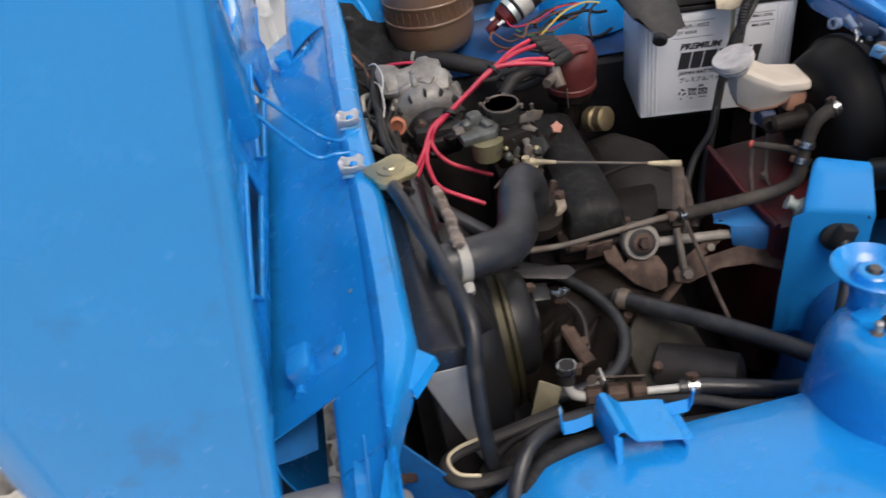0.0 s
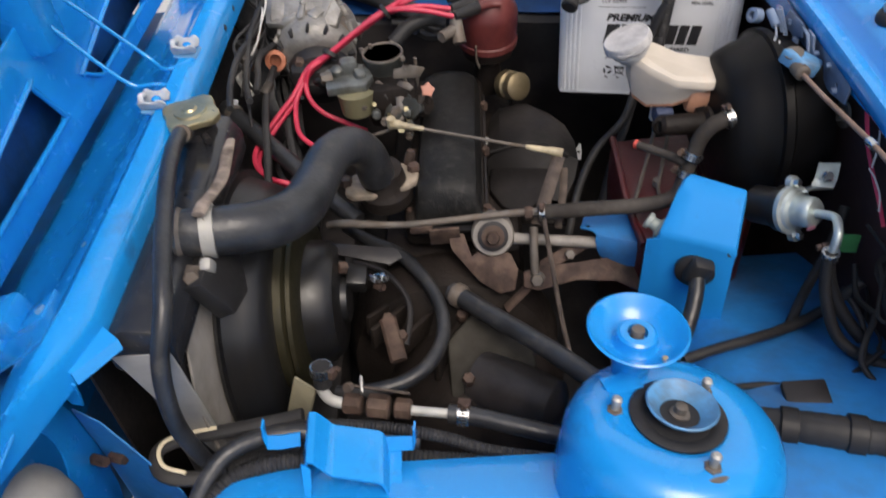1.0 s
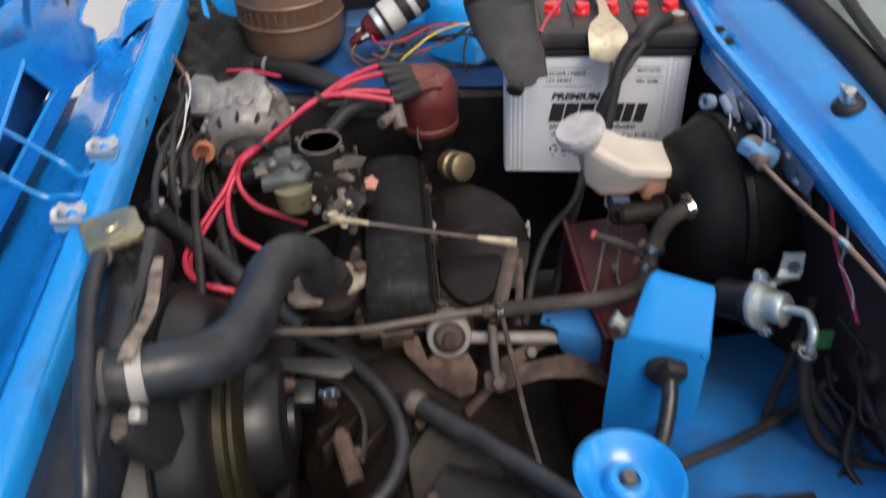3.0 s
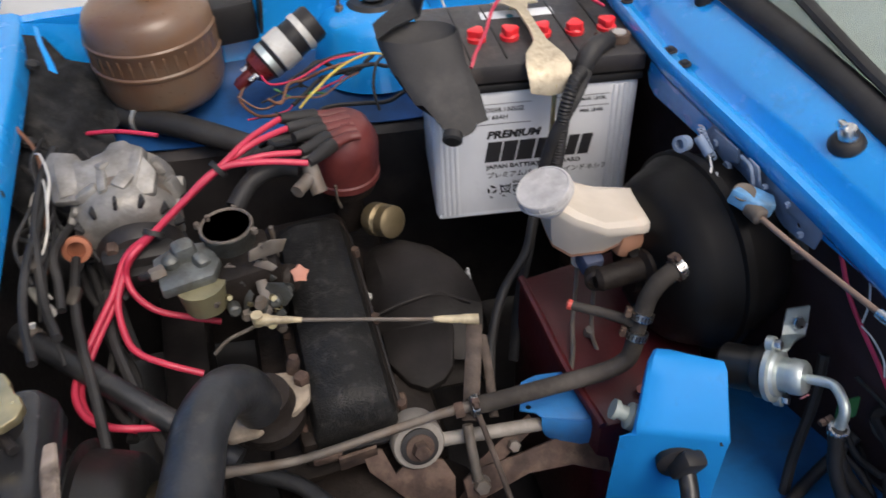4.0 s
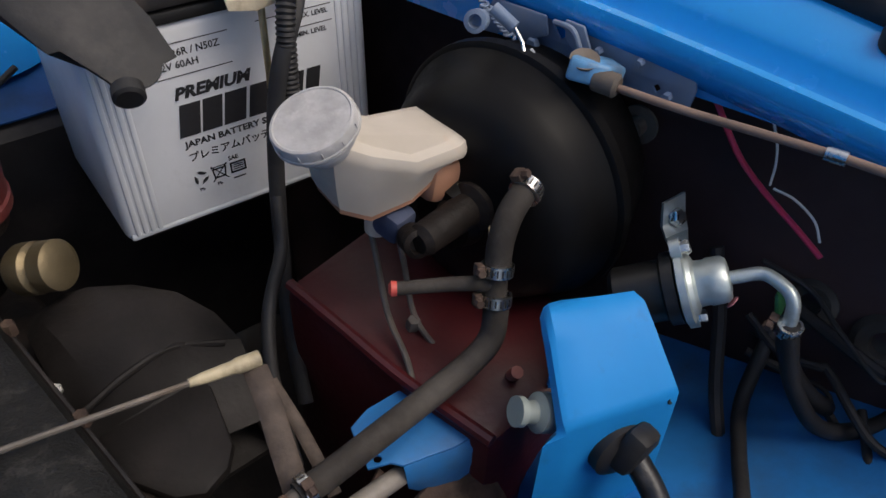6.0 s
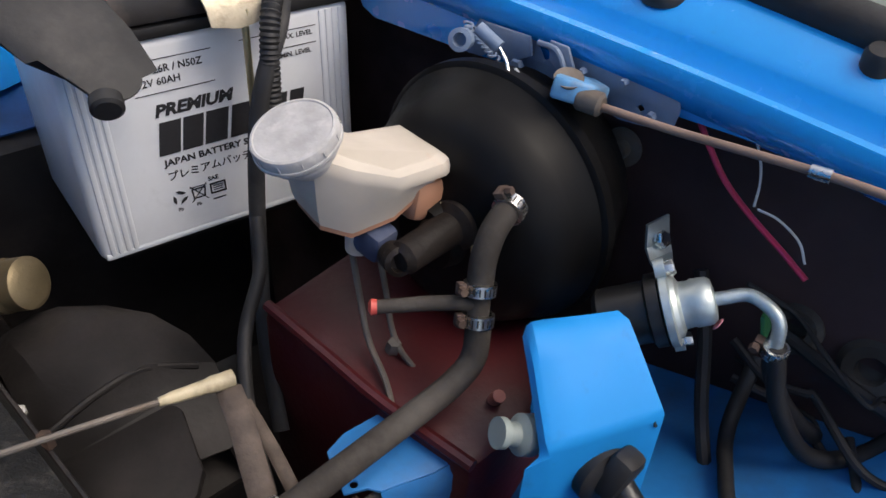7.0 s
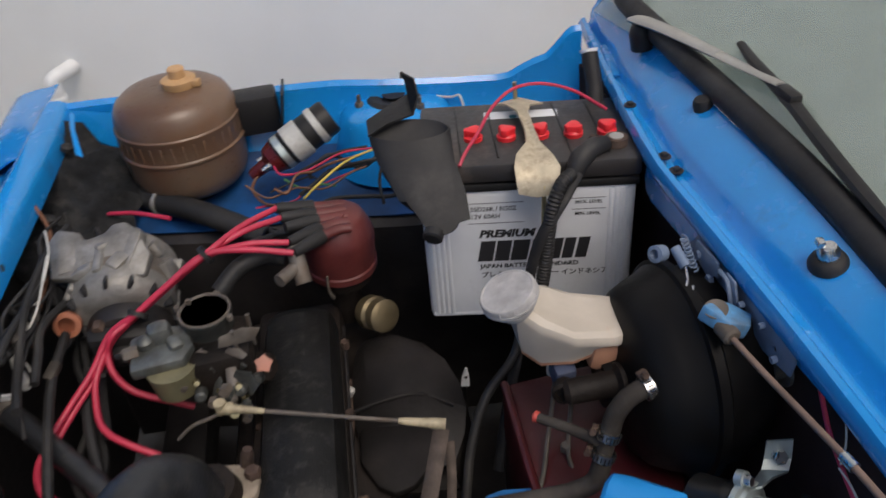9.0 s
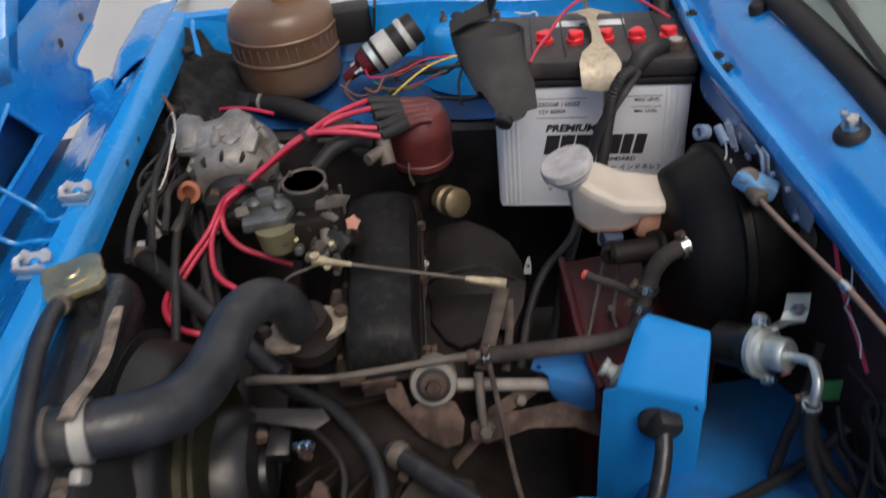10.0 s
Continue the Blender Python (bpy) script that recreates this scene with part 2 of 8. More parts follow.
def lathe(profile, at=(0, 0, 0), axis=(0, 0, 1), seg=28, bm=None):
    """profile: (radius, height) pairs, bottom to top, turned about the axis; closed by caps where a radius ends above nothing."""
    bm = bm or bmesh.new()
    r, u, a = frame_of(axis)
    rings = []
    for rad, h in profile:
        if rad < 1e-6:
            rings.append([bm.verts.new(Vector(at) + a * h)])
        else:
            rings.append([bm.verts.new(Vector(at) + a * h + (r * math.cos(i * 2 * math.pi / seg) + u * math.sin(i * 2 * math.pi / seg)) * rad) for i in range(seg)])
    for p, q in zip(rings, rings[1:]):
        for i in range(seg):
            j = (i + 1) % seg
            vs = [p[i % len(p)], p[j % len(p)], q[j % len(q)], q[i % len(q)]]
            vs = list(dict.fromkeys(vs))
            if len(vs) > 2:
                bm.faces.new(vs)
    for ring, flip in ((rings[0], True), (rings[-1], False)):
        if len(ring) > 2:
            bm.faces.new(ring[::-1] if flip else ring)
    return bm


def spline(points, per=8):
    """A Catmull-Rom run through the points."""
    pts = [Vector(p) for p in points]
    pts = [2 * pts[0] - pts[1]] + pts + [2 * pts[-1] - pts[-2]]
    out = []
    for i in range(1, len(pts) - 2):
        a, b, c, d = pts[i - 1:i + 3]
        for k in range(per):
            t = k / per
            out.append(0.5 * ((2 * b) + (c - a) * t + (2 * a - 5 * b + 4 * c - d) * t * t + (3 * b - a - 3 * c + d) * t ** 3))
    out.append(pts[-2])
    return out


def tube(points, radius, seg=12, per=8, bm=None, ridges=0.0, pitch=0.006, flat=1.0):
    """A round hose through the points; radius may be one number or one for each point. ridges: depth of corrugation."""
    bm = bm or bmesh.new()
    path = spline(points, per) if len(points) > 2 else [Vector(p) for p in points]
    if ridges:
        fine = []
        for a, b in zip(path, path[1:]):
            n = max(1, int((b - a).length / (pitch / 4)))
            fine += [a.lerp(b, k / n) for k in range(n)]
        path = fine + [path[-1]]
    n = len(path)
    rads = radius if isinstance(radius, (list, tuple)) else [radius] * 2
    up = None
    rings, run = [], 0.0
    for i, p in enumerate(path):
        tan = (path[min(i + 1, n - 1)] - path[max(i - 1, 0)]).normalized()
        if up is None:
            r, up, _ = frame_of(tan)
        r = up.cross(tan).normalized()
        up = tan.cross(r).normalized()
        f = i / (n - 1) * (len(rads) - 1)
        k = min(int(f), len(rads) - 2)
        rad = rads[k] + (rads[k + 1] - rads[k]) * (f - k)
        if i:
            run += (p - path[i - 1]).length
        if ridges:
            rad -= ridges * (0.5 + 0.5 * math.cos(2 * math.pi * run / pitch))
        rings.append([bm.verts.new(p + (r * math.cos(2 * math.pi * q / seg) + up * flat * math.sin(2 * math.pi * q / seg)) * rad) for q in range(seg)])
    for p, q in zip(rings, rings[1:]):
        for i in range(seg):
            j = (i + 1) % seg
            bm.faces.new((p[i], p[j], q[j], q[i]))
    bm.faces.new(rings[0][::-1])
    bm.faces.new(rings[-1])
    return bm


def box(size, m=None, bevel=0.0, bm=None, segments=2):
    """A box about its centre, with rounded edges, at the pose m."""
    own = bmesh.new()
    bmesh.ops.create_cube(own, size=1.0)
    bmesh.ops.scale(own, vec=size, verts=own.verts)
    if bevel:
        bmesh.ops.bevel(own, geom=own.edges[:], offset=bevel, segments=segments, profile=0.5, affect='EDGES')
    if m is not None:
        bmesh.ops.transform(own, matrix=m, verts=own.verts)
    if bm is None:
        return own
    me = bpy.data.meshes.new("temporary")
    own.to_mesh(me)
    own.free()
    bm.from_mesh(me)
    bpy.data.meshes.remove(me)
    return bm


def prism(outline, depth, m=None, bevel=0.0, holes=()):
    """An outline (x, y) drawn out along +z by depth, at the pose m; holes are outlines cut through it."""
    bm = bmesh.new()
    loops = []
    for ring in (outline, *holes):
        vs = [bm.verts.new((x, y, 0)) for x, y in ring]
        loops += [bm.edges.new((vs[i], vs[(i + 1) % len(vs)])) for i in range(len(vs))]
    if holes:
        bmesh.ops.triangle_fill(bm, use_beauty=True, use_dissolve=True, edges=loops)
    else:
        bm.faces.new(list(bm.verts))
    got = bmesh.ops.extrude_face_region(bm, geom=bm.faces[:])
    bmesh.ops.translate(bm, verts=[v for v in got["geom"] if isinstance(v, bmesh.types.BMVert)], vec=(0, 0, depth))
    bmesh.ops.recalc_face_normals(bm, faces=bm.faces)
    if bevel:
        sharp = [e for e in bm.edges if len(e.link_faces) == 2 and e.calc_face_angle(0) > 0.6]
        bmesh.ops.bevel(bm, geom=sharp, offset=bevel, segments=2, profile=0.5, affect='EDGES')
    if m is not None:
        bmesh.ops.transform(bm, matrix=m, verts=bm.verts)
    return bm


def loft(rows, thick=0.0, bm=None, closed=False):
    """A sheet through rows of points; thick pushes a second skin along the normals and joins the rims."""
    bm = bm or bmesh.new()
    grid = [[bm.verts.new(p) for p in row] for row in rows]
    faces = []
    for a, b in zip(grid, grid[1:]):
        for i in range(len(a) - 1):
            faces.append(bm.faces.new((a[i], a[i + 1], b[i + 1], b[i])))
        if closed:
            faces.append(bm.faces.new((a[-1], a[0], b[0], b[-1])))
    if thick:
        bm.normal_update()
        bmesh.ops.solidify(bm, geom=faces, thickness=thick)
    bmesh.ops.recalc_face_normals(bm, faces=bm.faces)
    return bm


def join(*meshes):
    """Several bmeshes in one."""
    out = bmesh.new()
    for b in meshes:
        me = bpy.data.meshes.new("temporary")
        b.to_mesh(me)
        b.free()
        out.from_mesh(me)
        bpy.data.meshes.remove(me)
    return out


def hexbolt(at, axis, size=0.006, height=0.005, bm=None):
    return lathe([(size, 0), (size, height * 0.8), (size * 0.85, height)], at, axis, 6, bm)


def aim(at, axis, hint=(0, 0, 1)):
    """A pose at a place whose z goes along the axis."""
    r, u, a = frame_of(axis, hint)
    m = Matrix((r, u, a)).transposed().to_4x4()
    m.translation = Vector(at)
    return m


def clamp_ring(at, axis, radius, width, parent, mat=None, screw=(0, 0, 1)):
    """A worm-drive hose clip: slotted band and screw housing."""
    c = part("hose_clip", lathe([(radius + 0.0012, -width / 2), (radius + 0.002, -width / 2), (radius + 0.002, width / 2), (radius + 0.0012, width / 2)], at, axis, 26), mat or STEEL, parent, "perforated steel hose clip")
    count = max(12, int(2 * math.pi * radius / 0.0030))
    r0, u0, a0 = frame_of(axis)
    slots = bmesh.new()
    for k in range(count):
        d = r0 * math.cos(2 * math.pi * k / count) + u0 * math.sin(2 * math.pi * k / count)
        box((width * 0.62, 0.0012, 0.0009), aim(Vector(at) + d * (radius + 0.0019), d, a0) @ pose(0, 0, 0, 0, 0, 90 if abs(aim(at, d, a0).to_3x3().col[0].dot(a0)) < 0.5 else 0), 0, slots)
    part("perforation", slots, RUBBER, c, "dark punched perforation")
    a = Vector(axis).normalized()
    side = (Vector(screw) - a * a.dot(Vector(screw))).normalized()
    part("clip_screw", join(box((width * 0.95, width * 1.1, 0.006), aim(Vector(at) + side * (radius + 0.004), side, a), 0.001),
                            hexbolt(Vector(at) + side * (radius + 0.005) + a.cross(side) * width * 0.5, a.cross(side), 0.0035, 0.005)), RUST, c)
    return c


# ---- setting ----
ground = single("ground", box((24, 24, 0.1), pose(0, 0, -0.05)), GROUT, "pale mortar bed of a stone-paved yard", "ground", kind="structure")
WALL_Y = 0.86
single("wall_far", box((9, 0.14, 3.0), pose(-0.5, WALL_Y + 0.07, 1.5)), WALLWHITE, "plain white painted wall behind the car", "wall", kind="structure", smooth=False)

pipe = thing("drain_pipe", (-0.865, WALL_Y - 0.06, 0.0), "white plastic pipe with an elbow on the wall", "pipe")
part("pipe_run", tube([(-0.865, 0.80, 0.0), (-0.865, 0.80, 0.64)], 0.013, 16), PVC, pipe)
part("elbow", join(tube([(-0.865, 0.80, 0.63), (-0.865, 0.80, 0.668), (-0.861, 0.808, 0.680), (-0.845, 0.828, 0.686), (-0.838, 0.86, 0.686)], 0.0165, 16),
                   lathe([(0.018, 0), (0.019, 0.002), (0.019, 0.010), (0.018, 0.012)], (-0.865, 0.80, 0.63), (0, 0, 1), 24)), PVC, pipe)


# ---- body shell ----
def run_s(s0, s1, profile, thick, steps=24, bend=None):
    """Draws a (w, z) profile across the car from s0 to s1."""
    rows = []
    for i in range(steps + 1):
        s = s0 + (s1 - s0) * i / steps
        rows.append([bay(s, w + (bend(s)[0] * (1 - 0.65 * min(1, max(0, (w - 0.745) / 0.073))) if bend else 0), z + (bend(s)[1] if bend else 0)) for w, z in profile])
    return loft(rows, thick)


def plate_sw(outline, w, thick, holes=(), bevel=0.0012):
    """A flat sheet across the car at w from an (s, z) outline."""
    m = Matrix((LAT, Vector((0, 0, 1)), LAT.cross(Vector((0, 0, 1))))).transposed().to_4x4()
    m.translation = CORNER + REAR * w
    return prism(outline, thick, m, bevel, holes)


front_panel = thing("front_panel", bay(0.5, -0.06, 0.80), "glossy blue front cross panel with a folded top rail", "body panel", kind="structure")
RAIL = [(0.006, 0.808), (0.005, 0.834), (0.001, 0.842), (-0.006, 0.846), (-0.022, 0.847), (-0.029, 0.842), (-0.033, 0.834)]


def rail_row(s):
    """The folded top rail at s; past the near end it tapers forwards to the headlamp."""
    k = min(0.0, s)
    return [bay(s, w + 0.002 * math.sin(9 * s) + 0.36 * k * (w + 0.035) / 0.041, z + 0.0015 * math.sin(7 * s + 1) + 0.05 * k) for w, z in RAIL]


part("top_rail", loft([rail_row(-0.20 + 1.22 * i / 36) for i in range(37)], 0.0022), BLUE, front_panel)
part("slope", run_s(-0.008, 1.02, [(-0.032, 0.833), (-0.044, 0.825), (-0.070, 0.806), (-0.073, 0.803), (-0.110, 0.780), (-0.132, 0.768), (-0.148, 0.759), (-0.162, 0.751), (-0.170, 0.742), (-0.170, 0.690), (-0.14, 0.58)], 0.0022, 30), BLUE, front_panel)
part("nose_floor", run_s(-0.02, 0.84, [(-0.119, 0.735), (-0.15, 0.728), (-0.20, 0.724), (-0.25, 0.726), (-0.29, 0.74)], 0.002, 12), BLUE_DUST_SHADE, front_panel)
part("corner_tray", box((0.30, 0.34, 0.004), Matrix.Translation(bay(-0.19, -0.11, 0.54)) @ pose(0, 0, 0, 0, 0, 12), 0.001), BLUE_DUST_SHADE, front_panel, "grimy blue corner tray")
part("front_valance", run_s(0.02, 0.84, [(-0.250, 0.70), (-0.262, 0.62), (-0.258, 0.45), (-0.22, 0.26)], 0.003, 12), BLUE_DUST_SHADE, front_panel, "dusty blue lower front panel")
part("grille_backing", run_s(0.0, 1.0, [(-0.020, 0.836), (-0.030, 0.80), (-0.034, 0.60), (-0.02, 0.32)], 0.003, 12), BLACKMETAL, front_panel, "grimy black grille backing")
for s, wd in ((0.62, 0.008), (0.56, 0.008), (0.345, 0.006), (0.75, 0.005)):
    part("rail_hole", lathe([(wd * 0.55, 0), (wd * 0.55, 0.0012)], bay(s, 0.0055, 0.825), REAR, 12), RUBBER, front_panel, "dark punched hole")
for s in (0.055, 0.865):
    h = part("hinge", box((0.030, 0.042, 0.046), Matrix.Translation(bay(s, -0.118, 0.782)) @ pose(0, 0, 0, 0, -14, 12), 0.006), BLUE, front_panel, "blue painted hinge block")
    part("hinge_pin", tube([bay(s - 0.032, -0.126, 0.775), bay(s + 0.032, -0.126, 0.775)], 0.007, 12), BLUE, h)
    part("hinge_leaf", box((0.05, 0.035, 0.004), Matrix.Translation(bay(s - 0.005, -0.088, 0.797)) @ pose(0, 0, 0, 0, -34, 12), 0.001), BLUE, h)
    part("hinge_bolt", hexbolt(bay(s - 0.01, -0.075, 0.806), (-0.5, 0, 0.8), 0.006, 0.005), BLUE_PALE, h)
for s0, s1 in ((-0.0085, -0.099), (-0.101, -0.20)):
    part("lamp_shoulder", loft([[bay(s0 + (s1 - s0) * i / 6, w, z + 0.05 * (s0 + (s1 - s0) * i / 6)) for w, z in ((-0.0325, 0.8325), (-0.044, 0.825), (-0.066, 0.809), (-0.084, 0.797), (-0.090, 0.791), (-0.092, 0.780), (-0.091, 0.70))] for i in range(7)], 0.0022), BLUE, front_panel, "blue shoulder beside the headlamp opening")
part("rail_flap", loft([[(-0.362, -0.676, 0.828), (-0.345, -0.682, 0.826), (-0.326, -0.691, 0.822), (-0.323, -0.694, 0.814)], [(-0.367, -0.700, 0.828), (-0.352, -0.706, 0.826), (-0.336, -0.711, 0.822), (-0.333, -0.714, 0.813)], [(-0.372, -0.724, 0.828), (-0.360, -0.730, 0.826), (-0.347, -0.732, 0.822), (-0.344, -0.735, 0.812)]], 0.0022), BLUE, front_panel, "bent blue flap")
part("flap_web", loft([[(-0.372, -0.732, 0.826), (-0.346, -0.735, 0.812)], [(-0.370, -0.733, 0.800), (-0.350, -0.733, 0.796)], [(-0.368, -0.731, 0.776), (-0.358, -0.730, 0.774)]], 0.002), BLUE, front_panel)
def nacelle(s):
    """Across the raised shoulder over the far headlamp."""
    e = min(1.0, max(0.0, (s - 0.868) / 0.07)) ** 0.5
    return [bay(s, w, z) for w, z in ((-0.030, 0.838), (-0.045, 0.834), (-0.062, 0.825 + 0.008 * e), (-0.085, 0.808 + 0.021 * e), (-0.098, 0.797 + 0.028 * e), (-0.104, 0.788 + 0.029 * e), (-0.106, 0.770 + 0.03 * e), (-0.106, 0.70))]


part("far_nacelle", loft([nacelle(0.866 + 0.25 * i / 20) for i in range(21)], 0.0022), BLUE, front_panel, "blue shoulder over the headlamp")
part("nacelle_edge", tube([nacelle(0.868 + 0.22 * i / 12)[5] for i in range(13)], 0.0028, 8, 3), LATCHGREY, front_panel, "worn grey-blue edge")
part("torn_lip", loft([[(-0.505, 0.225, 0.868), (-0.498, 0.222, 0.866)], [(-0.492, 0.190, 0.862), (-0.484, 0.186, 0.860)], [(-0.480, 0.165, 0.853), (-0.470, 0.160, 0.850)], [(-0.474, 0.150, 0.842), (-0.464, 0.147, 0.838)]], 0.0018), BLUE, front_panel, "bent blue lip")
for s in (0.12, 0.46, 0.80):
    part("rivet", hexbolt(bay(s, -0.052, 0.819), (-0.6, -0.1, 0.8), 0.004, 0.003), BLUE_PALE, front_panel)

# front-hinged hood standing open
def hood_at(s, z, out=0.0):
    """On the inner face of the open hood: s across, z up, out towards the front."""
    return bay(s, -0.156 - out, z)


HS0, HS1 = -0.28, 1.10
hood = thing("hood", bay(0.4, -0.17, 0.79), "glossy blue hood hinged at the front, standing open", "hood")
part("outer_skin", loft([[bay(HS0 + 0.03 + (HS1 - HS0 - 0.06) * i / 24, -0.214 - 0.02 * math.sin(math.pi * i / 24) + 0.05 * (z - 0.87) * (z - 0.87), z) for i in range(25)] for z in [0.875 + 0.9 * j / 12 for j in range(13)]], 0.002), BLUE, hood)
part("nose_skin", loft([[bay(-0.03 + 0.88 * i / 20, w - 0.012 * math.sin(math.pi * i / 20), z) for i in range(21)] for w, z in ((-0.212, 0.90), (-0.214, 0.86), (-0.222, 0.80), (-0.236, 0.76), (-0.256, 0.725))], 0.002), BLUE, hood)
part("inner_skin", loft([[bay(HS0 + (HS1 - HS0) * i / 24, -0.182 + 0.004 * math.sin(i), z) for i in range(25)] for z in [0.93 + 0.8 * j / 8 for j in range(9)]], 0.002), BLUE, hood)
# added sheet whose dark colour gives the openings their shade
part("lining", loft([[bay(-0.02 + 0.86 * i / 16, -0.176 - 0.006 * math.sin(math.pi * i / 16), z) for i in range(17)] for z in (0.795, 0.83, 0.87, 0.91, 0.935)], 0.002), SHADEDBLUE, hood, "added dark blue lining for the shade in the frame openings")
edge = [(0.0, 0.782), (0.79, 0.776), (0.880, 0.758), (0.908, 0.758), (0.914, 0.772), (0.930, 0.796), (0.922, 0.806), (0.896, 0.822), (0.892, 0.832), (0.915, 0.842), (1.01, 0.848), (1.10, 0.868), (1.10, 0.955), (0.75, 0.945), (0.55, 0.965), (0.30, 0.945), (0.0, 0.955), (-0.28, 0.96), (-0.28, 0.865), (-0.22, 0.85), (-0.16, 0.82), (-0.10, 0.792), (-0.03, 0.782)]
openings = ([(0.49, 0.808), (0.685, 0.811), (0.694, 0.816), (0.645, 0.876), (0.634, 0.880), (0.448, 0.842), (0.442, 0.835), (0.478, 0.811)],
            [(0.15, 0.818), (0.347, 0.822), (0.356, 0.827), (0.320, 0.888), (0.310, 0.891), (0.120, 0.858), (0.115, 0.851), (0.142, 0.821)])
part("inner_frame", plate_sw(edge, -0.160, 0.004, openings, 0.0015), BLUE, hood)
for ring in openings:
    rim = [hood_at(s, z, -0.001) for s, z in ring]
    part("hole_rim", tube(rim + [rim[0]], 0.0035, 8, 3), BLUE, hood)
part("lower_fold", tube([hood_at(s, z, 0.006) for s, z in ((0.0, 0.782), (0.3, 0.781), (0.6, 0.781), (0.86, 0.782))], 0.006, 8, 6), BLUE, hood)
part("cutout_rim", tube([hood_at(s, z, 0.002) for s, z in edge[1:11]], 0.004, 8, 4), BLUE, hood)
part("cutout_rim", tube([hood_at(s, z, 0.002) for s, z in edge[16:] + edge[:1]], 0.004, 8, 4), BLUE, hood)


def hood_bar(s0, z0, s1, z1, width, rise, out=0.012):
    a, b = hood_at(s0, z0, out), hood_at(s1, z1, out)
    d = (b - a).normalized()
    m = Matrix((d, REAR.cross(d), REAR)).transposed().to_4x4()
    m.translation = a.lerp(b, 0.5)
    return box(((b - a).length, width, rise), m, min(width, rise) * 0.28)


part("anchor_rib", hood_bar(0.375, 0.905, 0.375, 1.40, 0.055, 0.06, 0.0), BLUE, hood)
part("diagonal_rib", hood_bar(0.42, 0.985, 0.70, 0.905, 0.035, 0.024), BLUE, hood)
part("diagonal_rib", hood_bar(0.70, 0.905, 1.00, 1.15, 0.035, 0.024), BLUE, hood)
part("diagonal_rib", hood_bar(0.45, 1.06, 0.62, 0.975, 0.016, 0.022), BLUE, hood)
part("long_rib", hood_bar(-0.26, 0.92, 0.33, 0.905, 0.045, 0.022), BLUE, hood)
part("long_rib", hood_bar(0.70, 0.915, 1.08, 0.90, 0.040, 0.022), BLUE, hood)
for s in (0.005, 0.043):
    part("stiffening_bead", hood_bar(s, 0.875, s + 0.03, 1.60, 0.011, 0.026, 0.012), BLUE, hood)
for s, z in ((0.862, 0.879), (0.97, 0.878), (0.24, 1.0), (-0.09, 0.90), (-0.02, 0.862)):
    part("punched_hole", lathe([(0.007, 0), (0.007, 0.0015)], hood_at(s, z, -0.003), REAR, 14), RUBBER, hood, "dark punched hole")
for s in (HS0, HS1):
    sign = 1 if s == HS0 else -1
    rows = []
    for j in range(21):
        z = 0.872 + 0.9 * j / 20
        rim_w = -0.132 + 0.19 * (z - 0.79)
        rows.append([bay(s + sign * o, w, z) for w, o in ((-0.212, 0.03), (-0.208, 0.012), (-0.195, 0.003), (-0.18, 0.0), (rim_w - 0.012, 0.0), (rim_w - 0.002, 0.002), (rim_w, 0.008), (rim_w - 0.004, 0.016))])
    part("side_flange", loft(rows, 0.002), BLUE, hood)
    part("hem", tube([row[5].lerp(row[6], 0.5) for row in rows], 0.0055, 10, 3), BLUE, hood)

stay = thing("hood_catch_loop", bay(0.40, -0.05, 0.85), "blue painted wire loop from the hood to the rail clips", "wire loop")
part("wire", tube([(-0.445, -0.262, 0.848), (-0.458, -0.275, 0.846), (-0.475, -0.285, 0.846), (-0.512, -0.262, 0.852), (-0.575, -0.305, 0.962), (-0.583, -0.328, 0.985), (-0.575, -0.355, 0.983), (-0.568, -0.36, 0.970),
                   (-0.505, -0.330, 0.856), (-0.470, -0.325, 0.848), (-0.445, -0.322, 0.846), (-0.43, -0.335, 0.846)], 0.0027, 8, 6), BLUE, stay)
for x, y in ((-0.46, -0.245), (-0.44, -0.371)):
    c = thing("rail_clip", (x, y, 0.842), "chipped blue and silver spring clip on the front rail", "clip", "rail clips")
    m = pose(x, y, 0.850, 0, 0, 12)
    part("plate", box((0.030, 0.030, 0.003), m @ pose(0, 0, -0.003, 0, 8), 0.001), BLUE_PALE, c)
    for k in (1, -1):
        part("jaw", prism([(-0.016, -0.003), (0.014, -0.003), (0.017, 0.006), (0.012, 0.012), (0.004, 0.009), (-0.003, 0.009), (-0.011, 0.013), (-0.017, 0.008)], 0.003, m @ pose(0.001, 0.0085 * k, 0.004, 68 if k > 0 else 112), 0.0012), CHIPPED, c)
    part("bridge", tube([m @ Vector((-0.012, -0.010, 0.008)), m @ Vector((-0.014, 0.0, 0.013)), m @ Vector((-0.012, 0.010, 0.008))], 0.0035, 8, 5), CHIPPED, c)
    part("pin", lathe([(0.0055, 0), (0.0055, 0.011), (0.003, 0.013), (0.0, 0.0135)], m @ Vector((0.002, 0, -0.002)), (0.1, 0, 1), 14), BLUE, c)

# headlamp bowl at the near front corner
LAMP = bay(-0.128, -0.062, 0.730)
lamp = thing("headlamp_bowl", LAMP + Vector((0.005, 0, -0.11)), "dull grey headlamp bowl behind the front panel", "headlamp")
BOWL = LAMP - Vector((0, 0, 0.016))
part("bowl", lathe([(0.020, 0.036), (0.038, 0.030), (0.052, 0.012), (0.060, -0.014), (0.064, -0.045), (0.064, -0.10)], BOWL, REAR, 40), LAMPGREY, lamp)
part("ring_lip", lathe([(0.0745, 0.001), (0.077, 0.001), (0.078, -0.012), (0.0755, -0.012), (0.0745, 0.001)], LAMP, REAR, 44), BLUE, lamp, "blue lip of the lamp opening")
